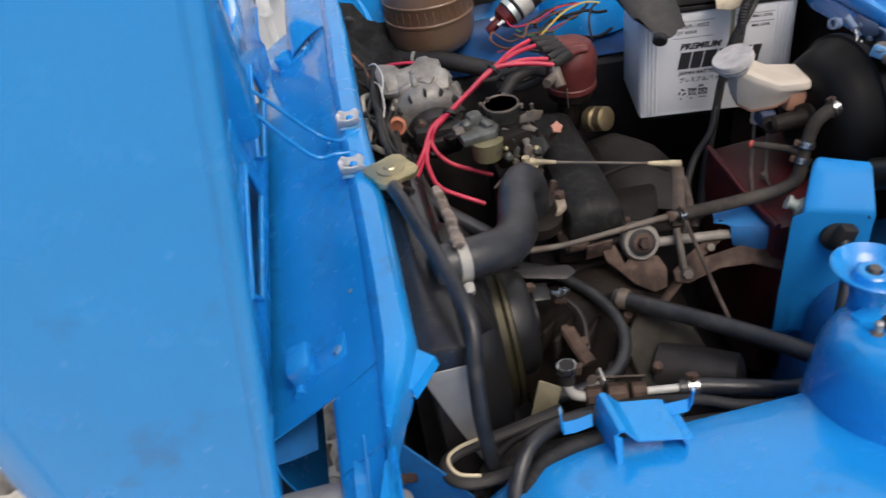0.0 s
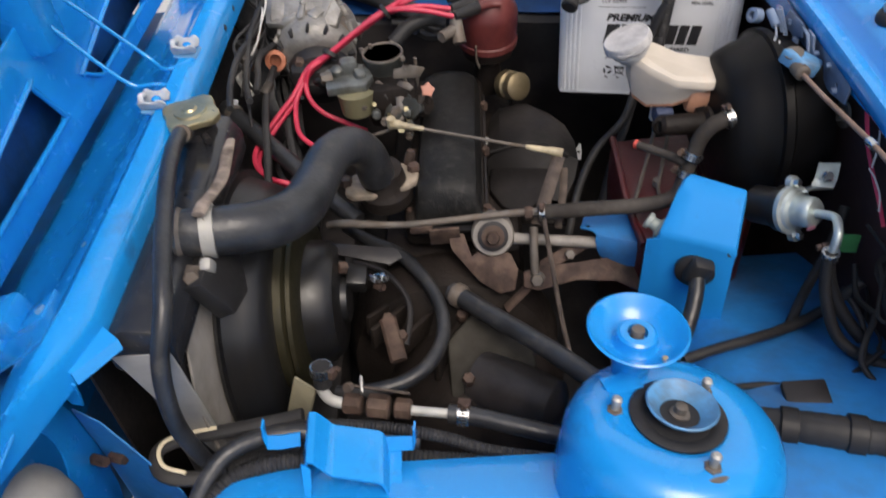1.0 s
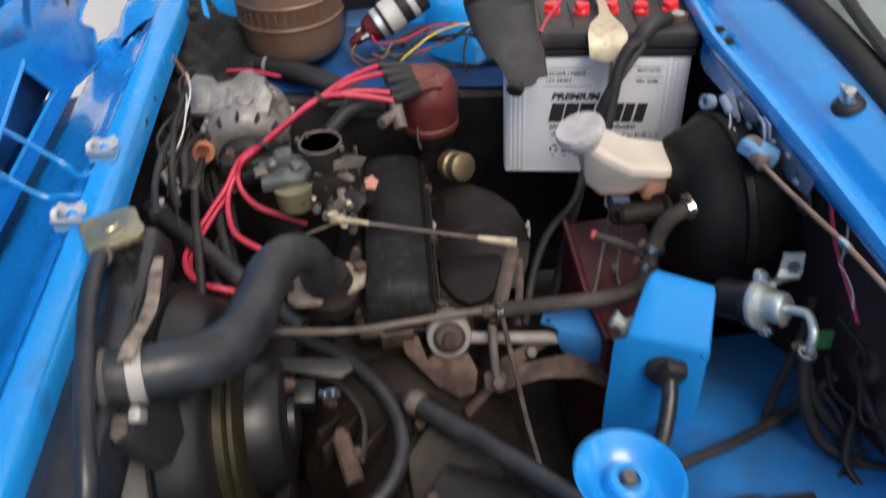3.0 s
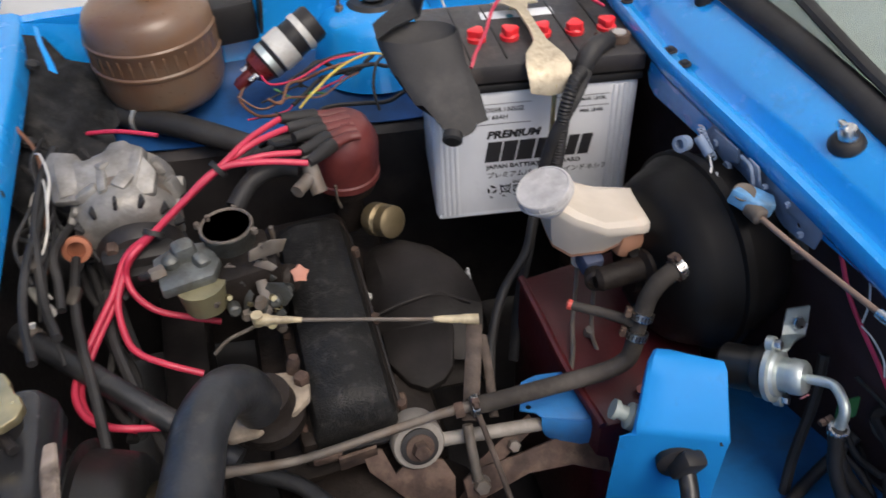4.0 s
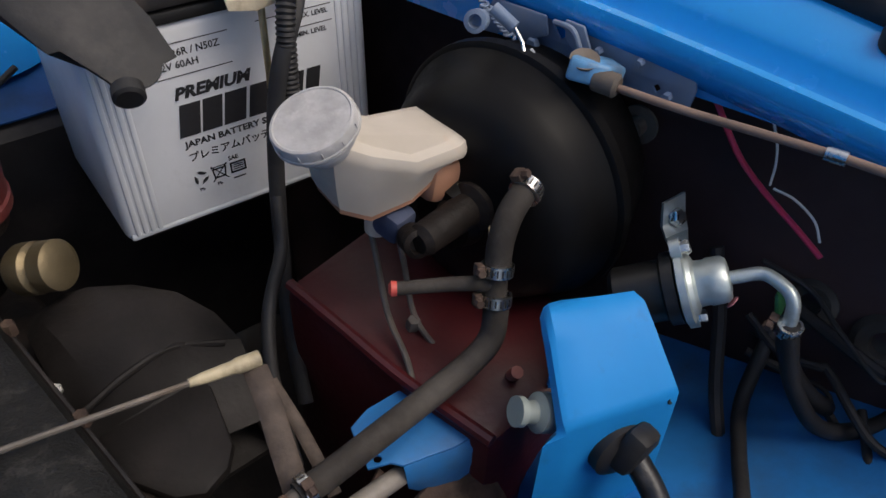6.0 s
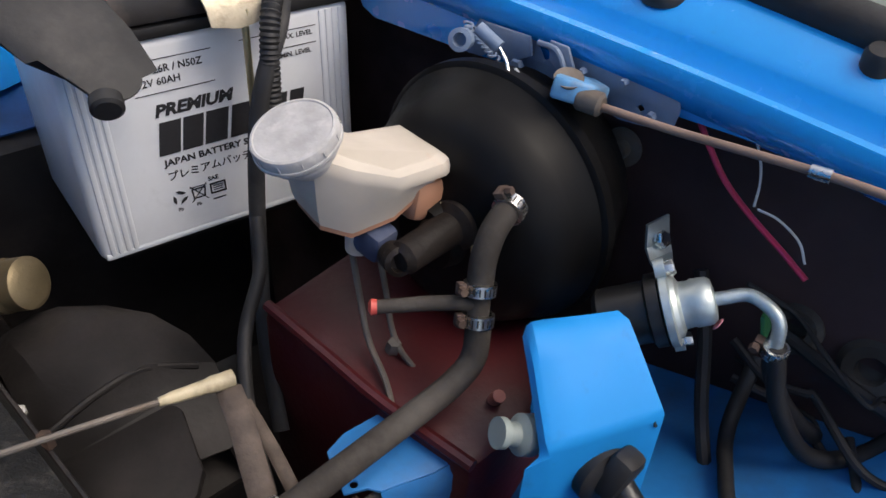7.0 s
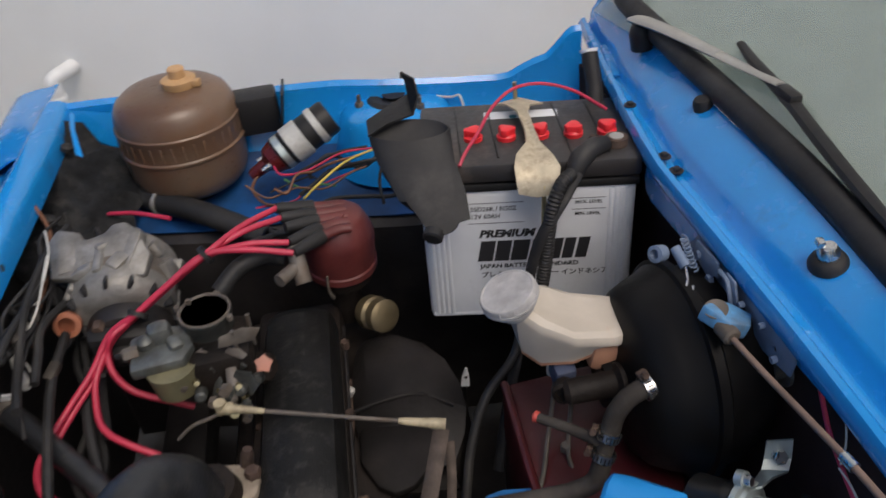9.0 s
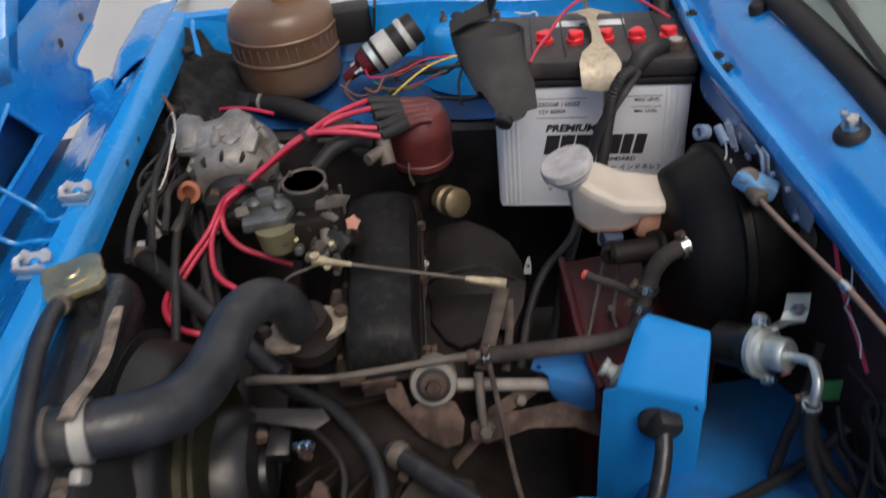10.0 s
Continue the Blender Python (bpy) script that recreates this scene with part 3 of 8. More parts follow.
part("bulb_boot", lathe([(0.030, 0.026), (0.034, 0.032), (0.034, 0.046), (0.026, 0.052), (0.024, 0.064), (0.016, 0.067)], LAMP + LAT * -0.012 + Vector((0, 0, -0.030)), REAR, 26), DUSTY_HOSE, lamp, "dusty rubber bulb boot")
copy_thing(lamp, Matrix.Translation(bay(1.02, -0.10, 0.575)))
part("bucket_panel", plate_sw([(-0.30, 0.55), (-0.036, 0.55), (-0.020, 0.60), (-0.013, 0.66), (-0.015, 0.72), (-0.024, 0.765), (-0.045, 0.795), (-0.08, 0.812), (-0.13, 0.816), (-0.2, 0.81), (-0.30, 0.78)], -0.062, 0.003,
                              ([(-0.128 + 0.075 * math.cos(a * math.pi / 14), 0.730 + 0.075 * math.sin(a * math.pi / 14)) for a in range(28)],)), BLUE, front_panel)


# near inner wing, apron and strut tower
def wing(w):
    """Across the near inner wing at w: apron, rolled edge and the wall that falls into the bay."""
    k = min(1, max(0, (w - 0.50) / 0.12))
    f = min(1.6, max(0, (0.10 - w) / 0.08))
    return [(-0.42, 0.74 - 0.02 * f), (-0.22, 0.732 - 0.04 * f), (-0.12, 0.713 - 0.05 * f), (-0.088, 0.704 - 0.06 * f), (-0.072 + 0.02 * k, 0.694 - 0.07 * f), (-0.062 + 0.10 * k, 0.665 - 0.05 * f - 0.018 * k), (-0.05 + 0.28 * k, 0.60 - 0.012 * k),
            (-0.04 + 0.34 * k, 0.52 + 0.035 * k), (-0.03 + 0.35 * k, 0.30)]


single("inner_wing_near", loft([[bay(s, -0.05 + 0.54 * i / 24, z) for s, z in wing(-0.05 + 0.54 * i / 24)] for i in range(25)], 0.002), BLUE, "glossy blue inner wing and apron of the engine bay", "body panel", kind="structure")
single("inner_wing_rear", loft([[bay(s, 0.49 + 0.31 * i / 16, z) for s, z in wing(0.49 + 0.31 * i / 16)] for i in range(17)], 0.002), BLUE_DUST_SHADE, "grimy blue inner wing towards the firewall", "body panel", kind="structure")

single("outer_wing_near", loft([[bay(a, -0.12 + 0.92 * i / 20, b) for a, b in ((-0.42, 0.738), (-0.436, 0.730), (-0.448, 0.70), (-0.452, 0.55), (-0.44, 0.26))] for i in range(21)], 0.002), BLUE, "glossy blue outer front wing", "body panel", kind="structure")

TOWER = Vector((0.152, -0.687, 0.70))
tower = thing("strut_tower", TOWER, "glossy blue domed strut tower with three studs", "strut tower")
TOWER_TILT = Vector((0.08, 0.20, 1)).normalized()


def tilted(bm):
    """Leans the upper part of the tower inboard."""
    for v in bm.verts:
        d = v.co - TOWER
        v.co.z -= (0.08 * d.x + 0.20 * d.y) * min(1.0, max(0.0, (d.z + 0.02) / 0.08))
    return bm


part("dome", tilted(lathe([(0.102, -0.30), (0.098, -0.05), (0.096, -0.012), (0.0945, 0.012), (0.0925, 0.038), (0.089, 0.062), (0.084, 0.078), (0.0765, 0.0885), (0.066, 0.0945), (0.055, 0.0975), (0.043, 0.0985), (0.036, 0.096), (0.030, 0.080)], TOWER, (0, 0, 1), 64)), BLUE, tower)
part("rubber_ring", tilted(lathe([(0.038, 0.0965), (0.038, 0.0990), (0.0355, 0.1000), (0.028, 0.0985), (0.020, 0.090)], TOWER + Vector((0, 0.002, 0)), (0, 0, 1), 44)), RUBBER, tower, "black rubber mount ring")
part("bearing_cup", lathe([(0.008, -0.010), (0.018, -0.006), (0.0265, 0.002), (0.0285, 0.0055), (0.0275, 0.007), (0.0245, 0.003), (0.016, -0.004), (0.013, -0.014), (0.0, -0.015)], TOWER + Vector((0.002, 0.006, 0.1005)), TOWER_TILT, 40), BLUE_PALE, tower, "dirty chipped blue bearing cup")
part("rod_end", lathe([(0.008, -0.018), (0.008, -0.004), (0.005, -0.003), (0.005, 0.003), (0.003, 0.004)], TOWER + Vector((0.002, 0.006, 0.1005)), TOWER_TILT, 18), DUSTMETAL, tower)
for x, y, z in ((0.103, -0.691, 0.7985), (0.174, -0.655, 0.7865), (0.174, -0.733, 0.802)):
    st = part("stud", lathe([(0.0035, 0), (0.0035, 0.011), (0.0042, 0.012), (0.0042, 0.016), (0.0025, 0.018)], (x, y, z), TOWER_TILT, 12), PLATE, tower, "plated steel stud")
    part("nut", join(lathe([(0.0125, 0), (0.0125, 0.0025), (0.008, 0.003)], (x, y, z - 0.001), TOWER_TILT, 20), hexbolt((x, y, z + 0.0005), TOWER_TILT, 0.0068, 0.005)), DUSTMETAL, st)
for a, h, sz in ((-74, 0.020, 0.006), (-68, 0.026, 0.009), (-66, 0.019, 0.007), (-71, 0.014, 0.004)):
    d = Vector((math.cos(radians(a)), math.sin(radians(a)), 0.10))
    part("paint_chip", prism([(sz * (0.7 + 0.5 * math.sin(q * 2.3 + a)) * math.cos(q * math.pi / 4), sz * (0.6 + 0.4 * math.cos(q * 1.7 + a)) * math.sin(q * math.pi / 4)) for q in range(8)], 0.0012, aim(TOWER + Vector((math.cos(radians(a)), math.sin(radians(a)), 0)) * 0.0958 + Vector((0, 0, h - 0.006)), d), 0.0), CHALK, tower, "bare chipped patch")
cup = thing("dished_cap", (0.118, -0.635, 0.79), "glossy blue dished cap with a centre bolt", "cap")
CUPAX = (0.05, 0.05, 1)
part("bowl", lathe([(0.016, -0.046), (0.017, -0.030), (0.022, -0.014), (0.035, -0.002), (0.0402, 0.004), (0.0412, 0.0062), (0.0395, 0.0072), (0.033, 0.0), (0.027, -0.007), (0.0195, -0.010), (0.0175, -0.008), (0.0165, 0.000), (0.014, 0.002), (0.0085, 0.002), (0.0082, -0.006), (0.0, -0.006)], (0.117, -0.634, 0.831), CUPAX, 48), BLUE, cup)
part("bolt", lathe([(0.0058, 0), (0.0058, 0.008), (0.005, 0.0095), (0.0, 0.0097)], (0.117, -0.634, 0.827), CUPAX, 16), DUSTMETAL, cup, "bare steel bolt")
part("rivet", hexbolt((0.139, -0.655, 0.826), (0.03, -0.06, 1), 0.003, 0.004), BRASS, cup)
part("foot", box((0.03, 0.02, 0.003), pose(0.108, -0.66, 0.797, 0, 0, 30), 0.001), BLUE, cup)


# far inner wing, gutter and tower
def kick(w):
    """Rise of the fender edge where it meets the cowl."""
    for (a, p), (b, q) in zip(KICK, KICK[1:]):
        if a <= w < b:
            return p + (q - p) * (w - a) / (b - a)
    return 0.0


KICK = ((0.66, 0.0), (0.680, 0.003), (0.697, 0.014), (0.717, 0.024), (0.736, 0.031), (0.75, 0.047), (0.764, 0.064), (0.773, 0.071), (0.80, 0.070))


def gutter(w):
    return (1.012 - 0.10 * w / 0.69 + 0.004 * math.sin(22 * w), 0.845 - 0.014 * min(1, max(0, (w - 0.42) / 0.18)) + kick(w) + 0.002 * math.sin(15 * w))


rows = []
for i in range(57):
    w = -0.02 + 0.62 * i / 30 if i < 30 else 0.60 + 0.185 * (i - 30) / 26
    s, z = gutter(w)
    rows.append([bay(a, w, b) for a, b in ((s + 0.06, z - 0.40), (s + 0.05, z - 0.18), (s + 0.03, z - 0.07), (s + 0.016, z - 0.018), (s + 0.008, z - 0.002), (s + 0.003, z + 0.001), (s - 0.004, z - 0.006), (s - 0.005, z - 0.03),
                                           (s - 0.012, z - 0.06), (s - 0.027, 0.752))])
lower = [[bay(a, -0.02 + 0.76 * i / 40, b) for a, b in ((-0.150 + gutter(-0.02 + 0.76 * i / 40)[0], 0.698), (-0.17 + gutter(-0.02 + 0.76 * i / 40)[0], 0.685), (-0.18 + gutter(-0.02 + 0.76 * i / 40)[0], 0.62), (-0.19 + gutter(-0.02 + 0.76 * i / 40)[0], 0.30))] for i in range(41)]
ledge = [[bay(gutter(w)[0] + a, w, b) for a, b in ((-0.026, 0.7535), (-0.036, 0.735), (-0.060, 0.722), (-0.11, 0.712), (-0.16, 0.70))] for w in [-0.02 + 0.76 * i / 40 for i in range(41)]]
# the shade under the canister is put into this ledge's dark blue
single("inner_wing_ledge", loft(ledge, 0.002), SHADEDBLUE, "dark blue ledge of the inner wing with shade in its colour", "body panel", kind="structure")
single("inner_wing_lower", loft(lower, 0.002), BLACKMETAL, "black lower part of the inner wing", "body panel", kind="structure")
single("inner_wing_far", loft(rows, 0.002), BLUE, "glossy blue fender edge and inner wing on the wall side", "body panel", kind="structure")
FT = bay(0.93, 0.50, 0.72)
ft = thing("far_strut_tower", FT, "glossy blue far strut tower with a black centre", "strut tower")
part("dome", lathe([(0.11, 0.0), (0.095, 0.04), (0.086, 0.075), (0.074, 0.088), (0.05, 0.094), (0.035, 0.094)], FT, (0, 0, 1), 40), BLUE, ft)
part("rubber_ring", lathe([(0.042, 0), (0.036, 0.005), (0.024, 0.004), (0.02, 0.001)], FT + Vector((0, 0, 0.094)), (0, 0, 1), 32), RUBBER, ft, "black rubber ring")
part("bearing_cup", lathe([(0.014, 0), (0.018, 0.006), (0.0, 0.007)], FT + Vector((0, 0, 0.095)), (0, 0, 1), 24), BLACKMETAL, ft)
for a in (200, 320, 80):
    part("stud", join(hexbolt(FT + Vector((0.055 * math.cos(radians(a)), 0.055 * math.sin(radians(a)), 0.092)), (0, 0, 1), 0.007, 0.007), lathe([(0.003, 0), (0.003, 0.018)], FT + Vector((0.055 * math.cos(radians(a)), 0.055 * math.sin(radians(a)), 0.092)), (0, 0, 1), 10)), DUSTMETAL, ft, "steel stud")

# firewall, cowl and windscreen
single("firewall", box((0.02, 1.25, 0.65), Matrix.Translation(bay(0.285, 0.79, 0.520)) @ pose(0, 0, 0, 0, 0, 12)), PURPLEBLACK, "dark mottled firewall at the back of the engine bay", "firewall", kind="structure")
COWL_BEND = lambda s: (0.070 * (max(0, s - 0.5) / 0.45) ** 1.2, -(0.035 if s < 0.42 else 0.008) * ((s - 0.42) / 0.6) ** 2)
cowl = thing("cowl_panel", bay(0.4, 0.78, 0.9), "glossy blue cowl panel below the windscreen", "cowl panel", kind="structure")
part("panel", run_s(-0.34, 0.965, [(0.760, 0.850), (0.742, 0.862), (0.735, 0.872), (0.733, 0.882), (0.737, 0.890), (0.743, 0.891), (0.747, 0.886), (0.752, 0.881), (0.759, 0.881), (0.764, 0.885), (0.768, 0.896), (0.773, 0.903), (0.800, 0.917), (0.818, 0.926)], 0.0022, 40, COWL_BEND), BLUE, cowl)
part("front_flange", plate_sw([(0.547, 0.876), (0.552, 0.848), (0.546, 0.834), (0.53, 0.828), (0.42, 0.833), (0.24, 0.850), (0.06, 0.862), (0.06, 0.872)], 0.7445, 0.0022), BLUE, cowl)
part("recess", prism([(-0.05, -0.006), (0.05, -0.006), (0.054, 0), (0.05, 0.006), (-0.05, 0.006), (-0.054, 0)], 0.003, aim(bay(0.80, 0.795, 0.8815), (0.1, 0, 1)) @ pose(0, 0, 0, 0, 0, 0), 0.001), BLUE, cowl)
for x, y, z in ((0.262, 0.108, 0.890), (0.278, -0.013, 0.887), (0.285, -0.041, 0.885)):
    part("screw", join(lathe([(0.0075, 0), (0.0075, 0.0015), (0.005, 0.002)], (x, y, z), (0, 0, 1), 18), hexbolt((x, y, z + 0.001), (0, 0, 1), 0.0045, 0.004)), BLACKMETAL, cowl, "black cowl screw")
for x, y, z, r in ((0.331, 0.035, 0.908, 0.011), (0.402, -0.380, 0.895, 0.011)):
    b = thing("rubber_buffer", (x, y, z), "black rubber buffer on the blue cowl", "buffer", "cowl buffers")
    part("plug", lathe([(r * 1.15, 0), (r * 1.1, 0.004), (r, 0.006), (r, 0.020), (r * 0.8, 0.024), (0, 0.0245)], (x, y, z), (-0.25, -0.05, 1), 24), RUBBER, b)
nz = thing("washer_nozzle", (0.364, -0.238, 0.905), "chrome washer nozzle on a black rubber base", "washer nozzle")
part("base", lathe([(0.0165, 0), (0.0165, 0.004), (0.0135, 0.009), (0.010, 0.011)], (0.364, -0.238, 0.908), (-0.25, -0.05, 1), 28), RUBBER, nz)
part("spout", join(lathe([(0.009, 0.010), (0.009, 0.017), (0.0065, 0.022), (0.0, 0.023)], (0.364, -0.238, 0.908), (-0.25, -0.05, 1), 24), box((0.006, 0.009, 0.006), pose(0.352, -0.238, 0.932), 0.001)), STEEL, nz)
single("windscreen_seal", tube([bay(-0.34, 0.795, 0.892), bay(0.0, 0.806, 0.910), bay(0.22, 0.819, 0.923), bay(0.42, 0.828, 0.934), bay(0.70, 0.830, 0.942), bay(0.86, 0.830, 0.956), bay(0.905, 0.858, 1.0), bay(0.92, 0.95, 1.10)], 0.0155, 12), RUBBER, "thick black rubber windscreen seal", "seal", kind="structure")
glass_rows = [[bay(-0.34 + 1.26 * i / 12, 0.815 + 0.025 * math.sin(i / 12 * math.pi) + 0.42 * j / 4, 0.908 + 0.03 * math.sin(i / 12 * math.pi) + 0.40 * j / 4) for i in range(13)] for j in range(5)]
ws = single("windscreen", loft(glass_rows, 0.004), GLASSM, "grey-green windscreen glass with dull reflections", "windscreen", kind="structure")
ws.visible_shadow = False
# added slab, coloured like the pale reflections in the windscreen
single("dashboard", run_s(-0.34, 0.92, [(0.85, 0.90), (0.90, 0.93), (1.35, 0.99), (1.40, 0.80)], 0.004, 4), REFLECTGREY, "added dashboard slab behind the windscreen, pale grey-green for its reflections", "dashboard", kind="structure")
pk = random.Random(3)
packet = single("crumpled_packet", loft([[Vector((0.545 + 0.014 * i + pk.uniform(-0.005, 0.005), -0.385 + 0.012 * j + pk.uniform(-0.004, 0.004), 0.947 + 0.03 * math.sin(math.pi * i / 6) * math.sin(math.pi * j / 5) + pk.uniform(0, 0.010))) for j in range(6)] for i in range(7)], 0.0015), material("silver_foil", (0.72, 0.70, 0.66), 0.22, metal=0.8, spread=0.2, scale=40, bump=0.4), "crumpled silver packet lying on the dashboard", "packet", smooth=False)
for s, w in ((-0.36, 0.80), (0.95, 0.92)):
    single("windscreen_pillar", tube([bay(s, w, 0.88), bay(s, w + 0.05, 0.96), bay(s, w + 0.45, 1.34)], 0.03, 12), BLUE, "glossy blue windscreen pillar", "pillar", kind="structure")

wiper = thing("wiper", bay(0.79, 0.80, 0.93), "silver wiper arm with a black blade", "wiper")
wp = [bay(s, w, z) for s, w, z in ((0.765, 0.806, 0.952), (0.745, 0.810, 0.957), (0.68, 0.824, 0.962), (0.593, 0.838, 0.966), (0.54, 0.844, 0.970), (0.487, 0.849, 0.975))]
part("spindle", lathe([(0.015, -0.03), (0.015, -0.008), (0.012, 0.0), (0.006, 0.004)], wp[1] - Vector((0, 0, 0.008)), (-0.2, 0, 1), 20), BLACK, wiper, "black spindle nut")
part("arm", tube(wp[:4], [0.008, 0.0125, 0.011, 0.009], 10, 6, flat=0.4), PLATE, wiper, "dull silver arm")
part("arm_tip", tube(wp[3:], [0.0085, 0.0075, 0.006], 10, 4, flat=0.35), PLATE, wiper, "dull silver arm tip")
bl = [bay(s, w, z) for s, w, z in ((0.592, 0.862, 0.976), (0.545, 0.855, 0.972), (0.471, 0.849, 0.967), (0.405, 0.841, 0.960), (0.329, 0.833, 0.952), (0.250, 0.827, 0.945), (0.195, 0.824, 0.941))]
blade = part("blade", tube(bl, [0.005, 0.007, 0.008, 0.008, 0.0075, 0.006, 0.004], 8, 6, flat=0.7), BLACK, wiper, "black wiper blade")
part("blade_rubber", tube([p + Vector((0.006, 0.002, -0.006)) for p in bl], 0.003, 6, 6), RUBBER, blade)
part("blade_joint", box((0.014, 0.03, 0.012), Matrix.Translation(bl[2] + Vector((0, 0, 0.004))) @ pose(0, 0, 0, 0, 0, 10), 0.003), BLACK, blade)


# ---- cooling ----
rad = thing("radiator", bay(0.17, 0.035, 0.45), "black painted radiator with grey side plate", "radiator")
mrad = Matrix.Translation(bay(0.165, 0.033, 0)) @ pose(0, 0, 0, 0, 0, 12)
part("core", box((0.040, 0.33, 0.36), mrad @ pose(0, 0, 0.60), 0.003), BLACKMETAL, rad)
part("top_tank", prism([(-0.034, 0.770), (0.030, 0.770), (0.032, 0.800), (0.022, 0.822), (-0.010, 0.828), (-0.034, 0.815)], 0.345, mrad @ Matrix(((1, 0, 0, 0), (0, 0, 1, -0.172), (0, 1, 0, 0), (0, 0, 0, 1))), 0.006), TANK, rad)
part("side_plate", prism([(-0.030, 0.0), (0.026, 0.0), (0.036, -0.17), (0.018, -0.165), (-0.006, -0.085)], 0.003, mrad @ pose(0.0, -0.170, 0.795, 90, 0, 0), 0.0008), PLATE, rad, "pale grey tin side plate")
part("edge_strip", tube([(-0.330, -0.415, 0.838), (-0.323, -0.440, 0.840), (-0.316, -0.465, 0.838), (-0.309, -0.49, 0.841), (-0.305, -0.515, 0.846), (-0.299, -0.545, 0.856), (-0.296, -0.562, 0.858)], [0.005, 0.007, 0.0066, 0.0074, 0.0068, 0.0078, 0.007], 8, 4, flat=0.5), FOAM, rad, "frayed pale foam strip")
part("side_lug", join(box((0.022, 0.016, 0.02), Matrix.Translation((-0.303, -0.594, 0.805)), 0.004), hexbolt((-0.299, -0.602, 0.812), (0.3, -0.7, 0.6), 0.008, 0.007)), DUSTMETAL, rad, "zinc bolt and lug")
for i in range(22):
    part("fin", box((0.046, 0.0015, 0.30), mrad @ pose(0, -0.15 + i * 0.0145, 0.60)), BLACKMETAL, rad)
neck = part("filler_neck", lathe([(0.024, 0), (0.022, 0.02), (0.026, 0.024)], (-0.387, -0.387, 0.815), (0, 0, 1), 24), BLACKMETAL, rad)
part("overflow_stub", tube([(-0.372, -0.400, 0.832), (-0.360, -0.412, 0.832)], 0.0045, 10), BLACKMETAL, neck)
capo = []
for i in range(64):
    a = i * 2 * math.pi / 64
    r = 0.0325 + 0.004 * math.cos(4 * a + 0.6) + 0.0006 * math.cos(20 * a)
    capo.append((r * math.cos(a), r * math.sin(a)))
cap = part("pressure_cap", prism(capo, 0.009, Matrix.Translation((-0.387, -0.387, 0.846)), 0.002), BRASS, rad, "yellow passivated pressure cap with lobed rim")
part("cap_crown", lathe([(0.019, 0.0), (0.018, 0.0025), (0.009, 0.003), (0.007, 0.005), (0.0, 0.005)], (-0.387, -0.387, 0.855), (0, 0, 1), 28), BRASS, cap)
ovf = thing("overflow_hose", (-0.346, -0.522, 0.84), "thin black overflow hose along the radiator", "hose")
part("hose_body", tube([(-0.383, -0.412, 0.842), (-0.378, -0.435, 0.855), (-0.356, -0.495, 0.866), (-0.330, -0.558, 0.866), (-0.303, -0.622, 0.860), (-0.285, -0.670, 0.843), (-0.286, -0.700, 0.806), (-0.286, -0.716, 0.755), (-0.284, -0.716, 0.70), (-0.280, -0.700, 0.60), (-0.27, -0.69, 0.50)], 0.0085, 12, 8), HOSE, ovf)
part("hose_clip", lathe([(0.009, -0.004), (0.0105, -0.004), (0.0105, 0.004), (0.009, 0.004)], (-0.379, -0.428, 0.852), (0.2, -0.7, 0.5), 18), DUSTMETAL, ovf)

fan = thing("cooling_fan", bay(0.13, 0.12, 0.45), "black fan shroud drum with an electric motor", "fan")
FC = bay(0.207, 0.062, 0.622)
part("shroud_plate", plate_sw([(-0.02, 0.45), (0.36, 0.45), (0.36, 0.62), (0.325, 0.70), (0.28, 0.755), (0.10, 0.785), (0.055, 0.792), (0.017, 0.765), (-0.006, 0.72), (-0.012, 0.65)], 0.0575, 0.003), SHROUD, fan, "dusty grey shroud plate")
part("shroud", lathe([(0.168, 0.0), (0.165, 0.002), (0.162, 0.005), (0.154, 0.026), (0.148, 0.040), (0.138, 0.047), (0.120, 0.049), (0.10, 0.050)], FC, REAR, 64), DRUM, fan)
part("shroud_lip", lathe([(0.1705, 0.0), (0.1715, 0.001), (0.1715, 0.004), (0.166, 0.005)], FC, REAR, 64), DRUM, fan)
part("corner_cover", prism([(-0.03, -0.06), (0.05, -0.05), (0.065, 0.0), (0.03, 0.045), (-0.03, 0.05)], 0.035, Matrix.Translation(bay(0.104, 0.066, 0.790)) @ pose(0, 0, 0, 0, 70, 12) @ Matrix.Diagonal((0.7, 0.8, 0.6, 1)), 0.004), BLACK, fan)
part("motor_ring", lathe([(0.112, 0.046), (0.117, 0.048), (0.117, 0.058), (0.112, 0.061), (0.115, 0.063), (0.115, 0.068), (0.108, 0.071), (0.07, 0.072)], FC, REAR, 56), material("olive_plating", (0.036, 0.032, 0.016), 0.45, metal=0.5, spread=0.25, bump=0.2, dirt=(0.06, 0.05, 0.03), dirt_amount=0.5), fan, "olive plated ring")
part("motor", lathe([(0.078, 0.070), (0.076, 0.095), (0.066, 0.106), (0.03, 0.109), (0.028, 0.116), (0.010, 0.118)], FC, REAR, 40), DRUM, fan)
plug = part("plug", box((0.026, 0.030, 0.026), pose(-0.212, -0.425, 0.640, 15, 10, 12), 0.003), DRUM, fan, "black motor terminal block")
for k, (dx, dz) in enumerate(((0.020, 0.006), (0.024, -0.008), (0.030, 0.010))):
    part("terminal", join(lathe([(0.0045, 0), (0.0045, 0.014)], (-0.212 + dx, -0.428, 0.640 + dz), (0.9, -0.3, 0.2), 12), hexbolt((-0.206 + dx, -0.430, 0.641 + dz), (0.9, -0.3, 0.2), 0.006, 0.004)), STEEL if k != 1 else RUST, plug)
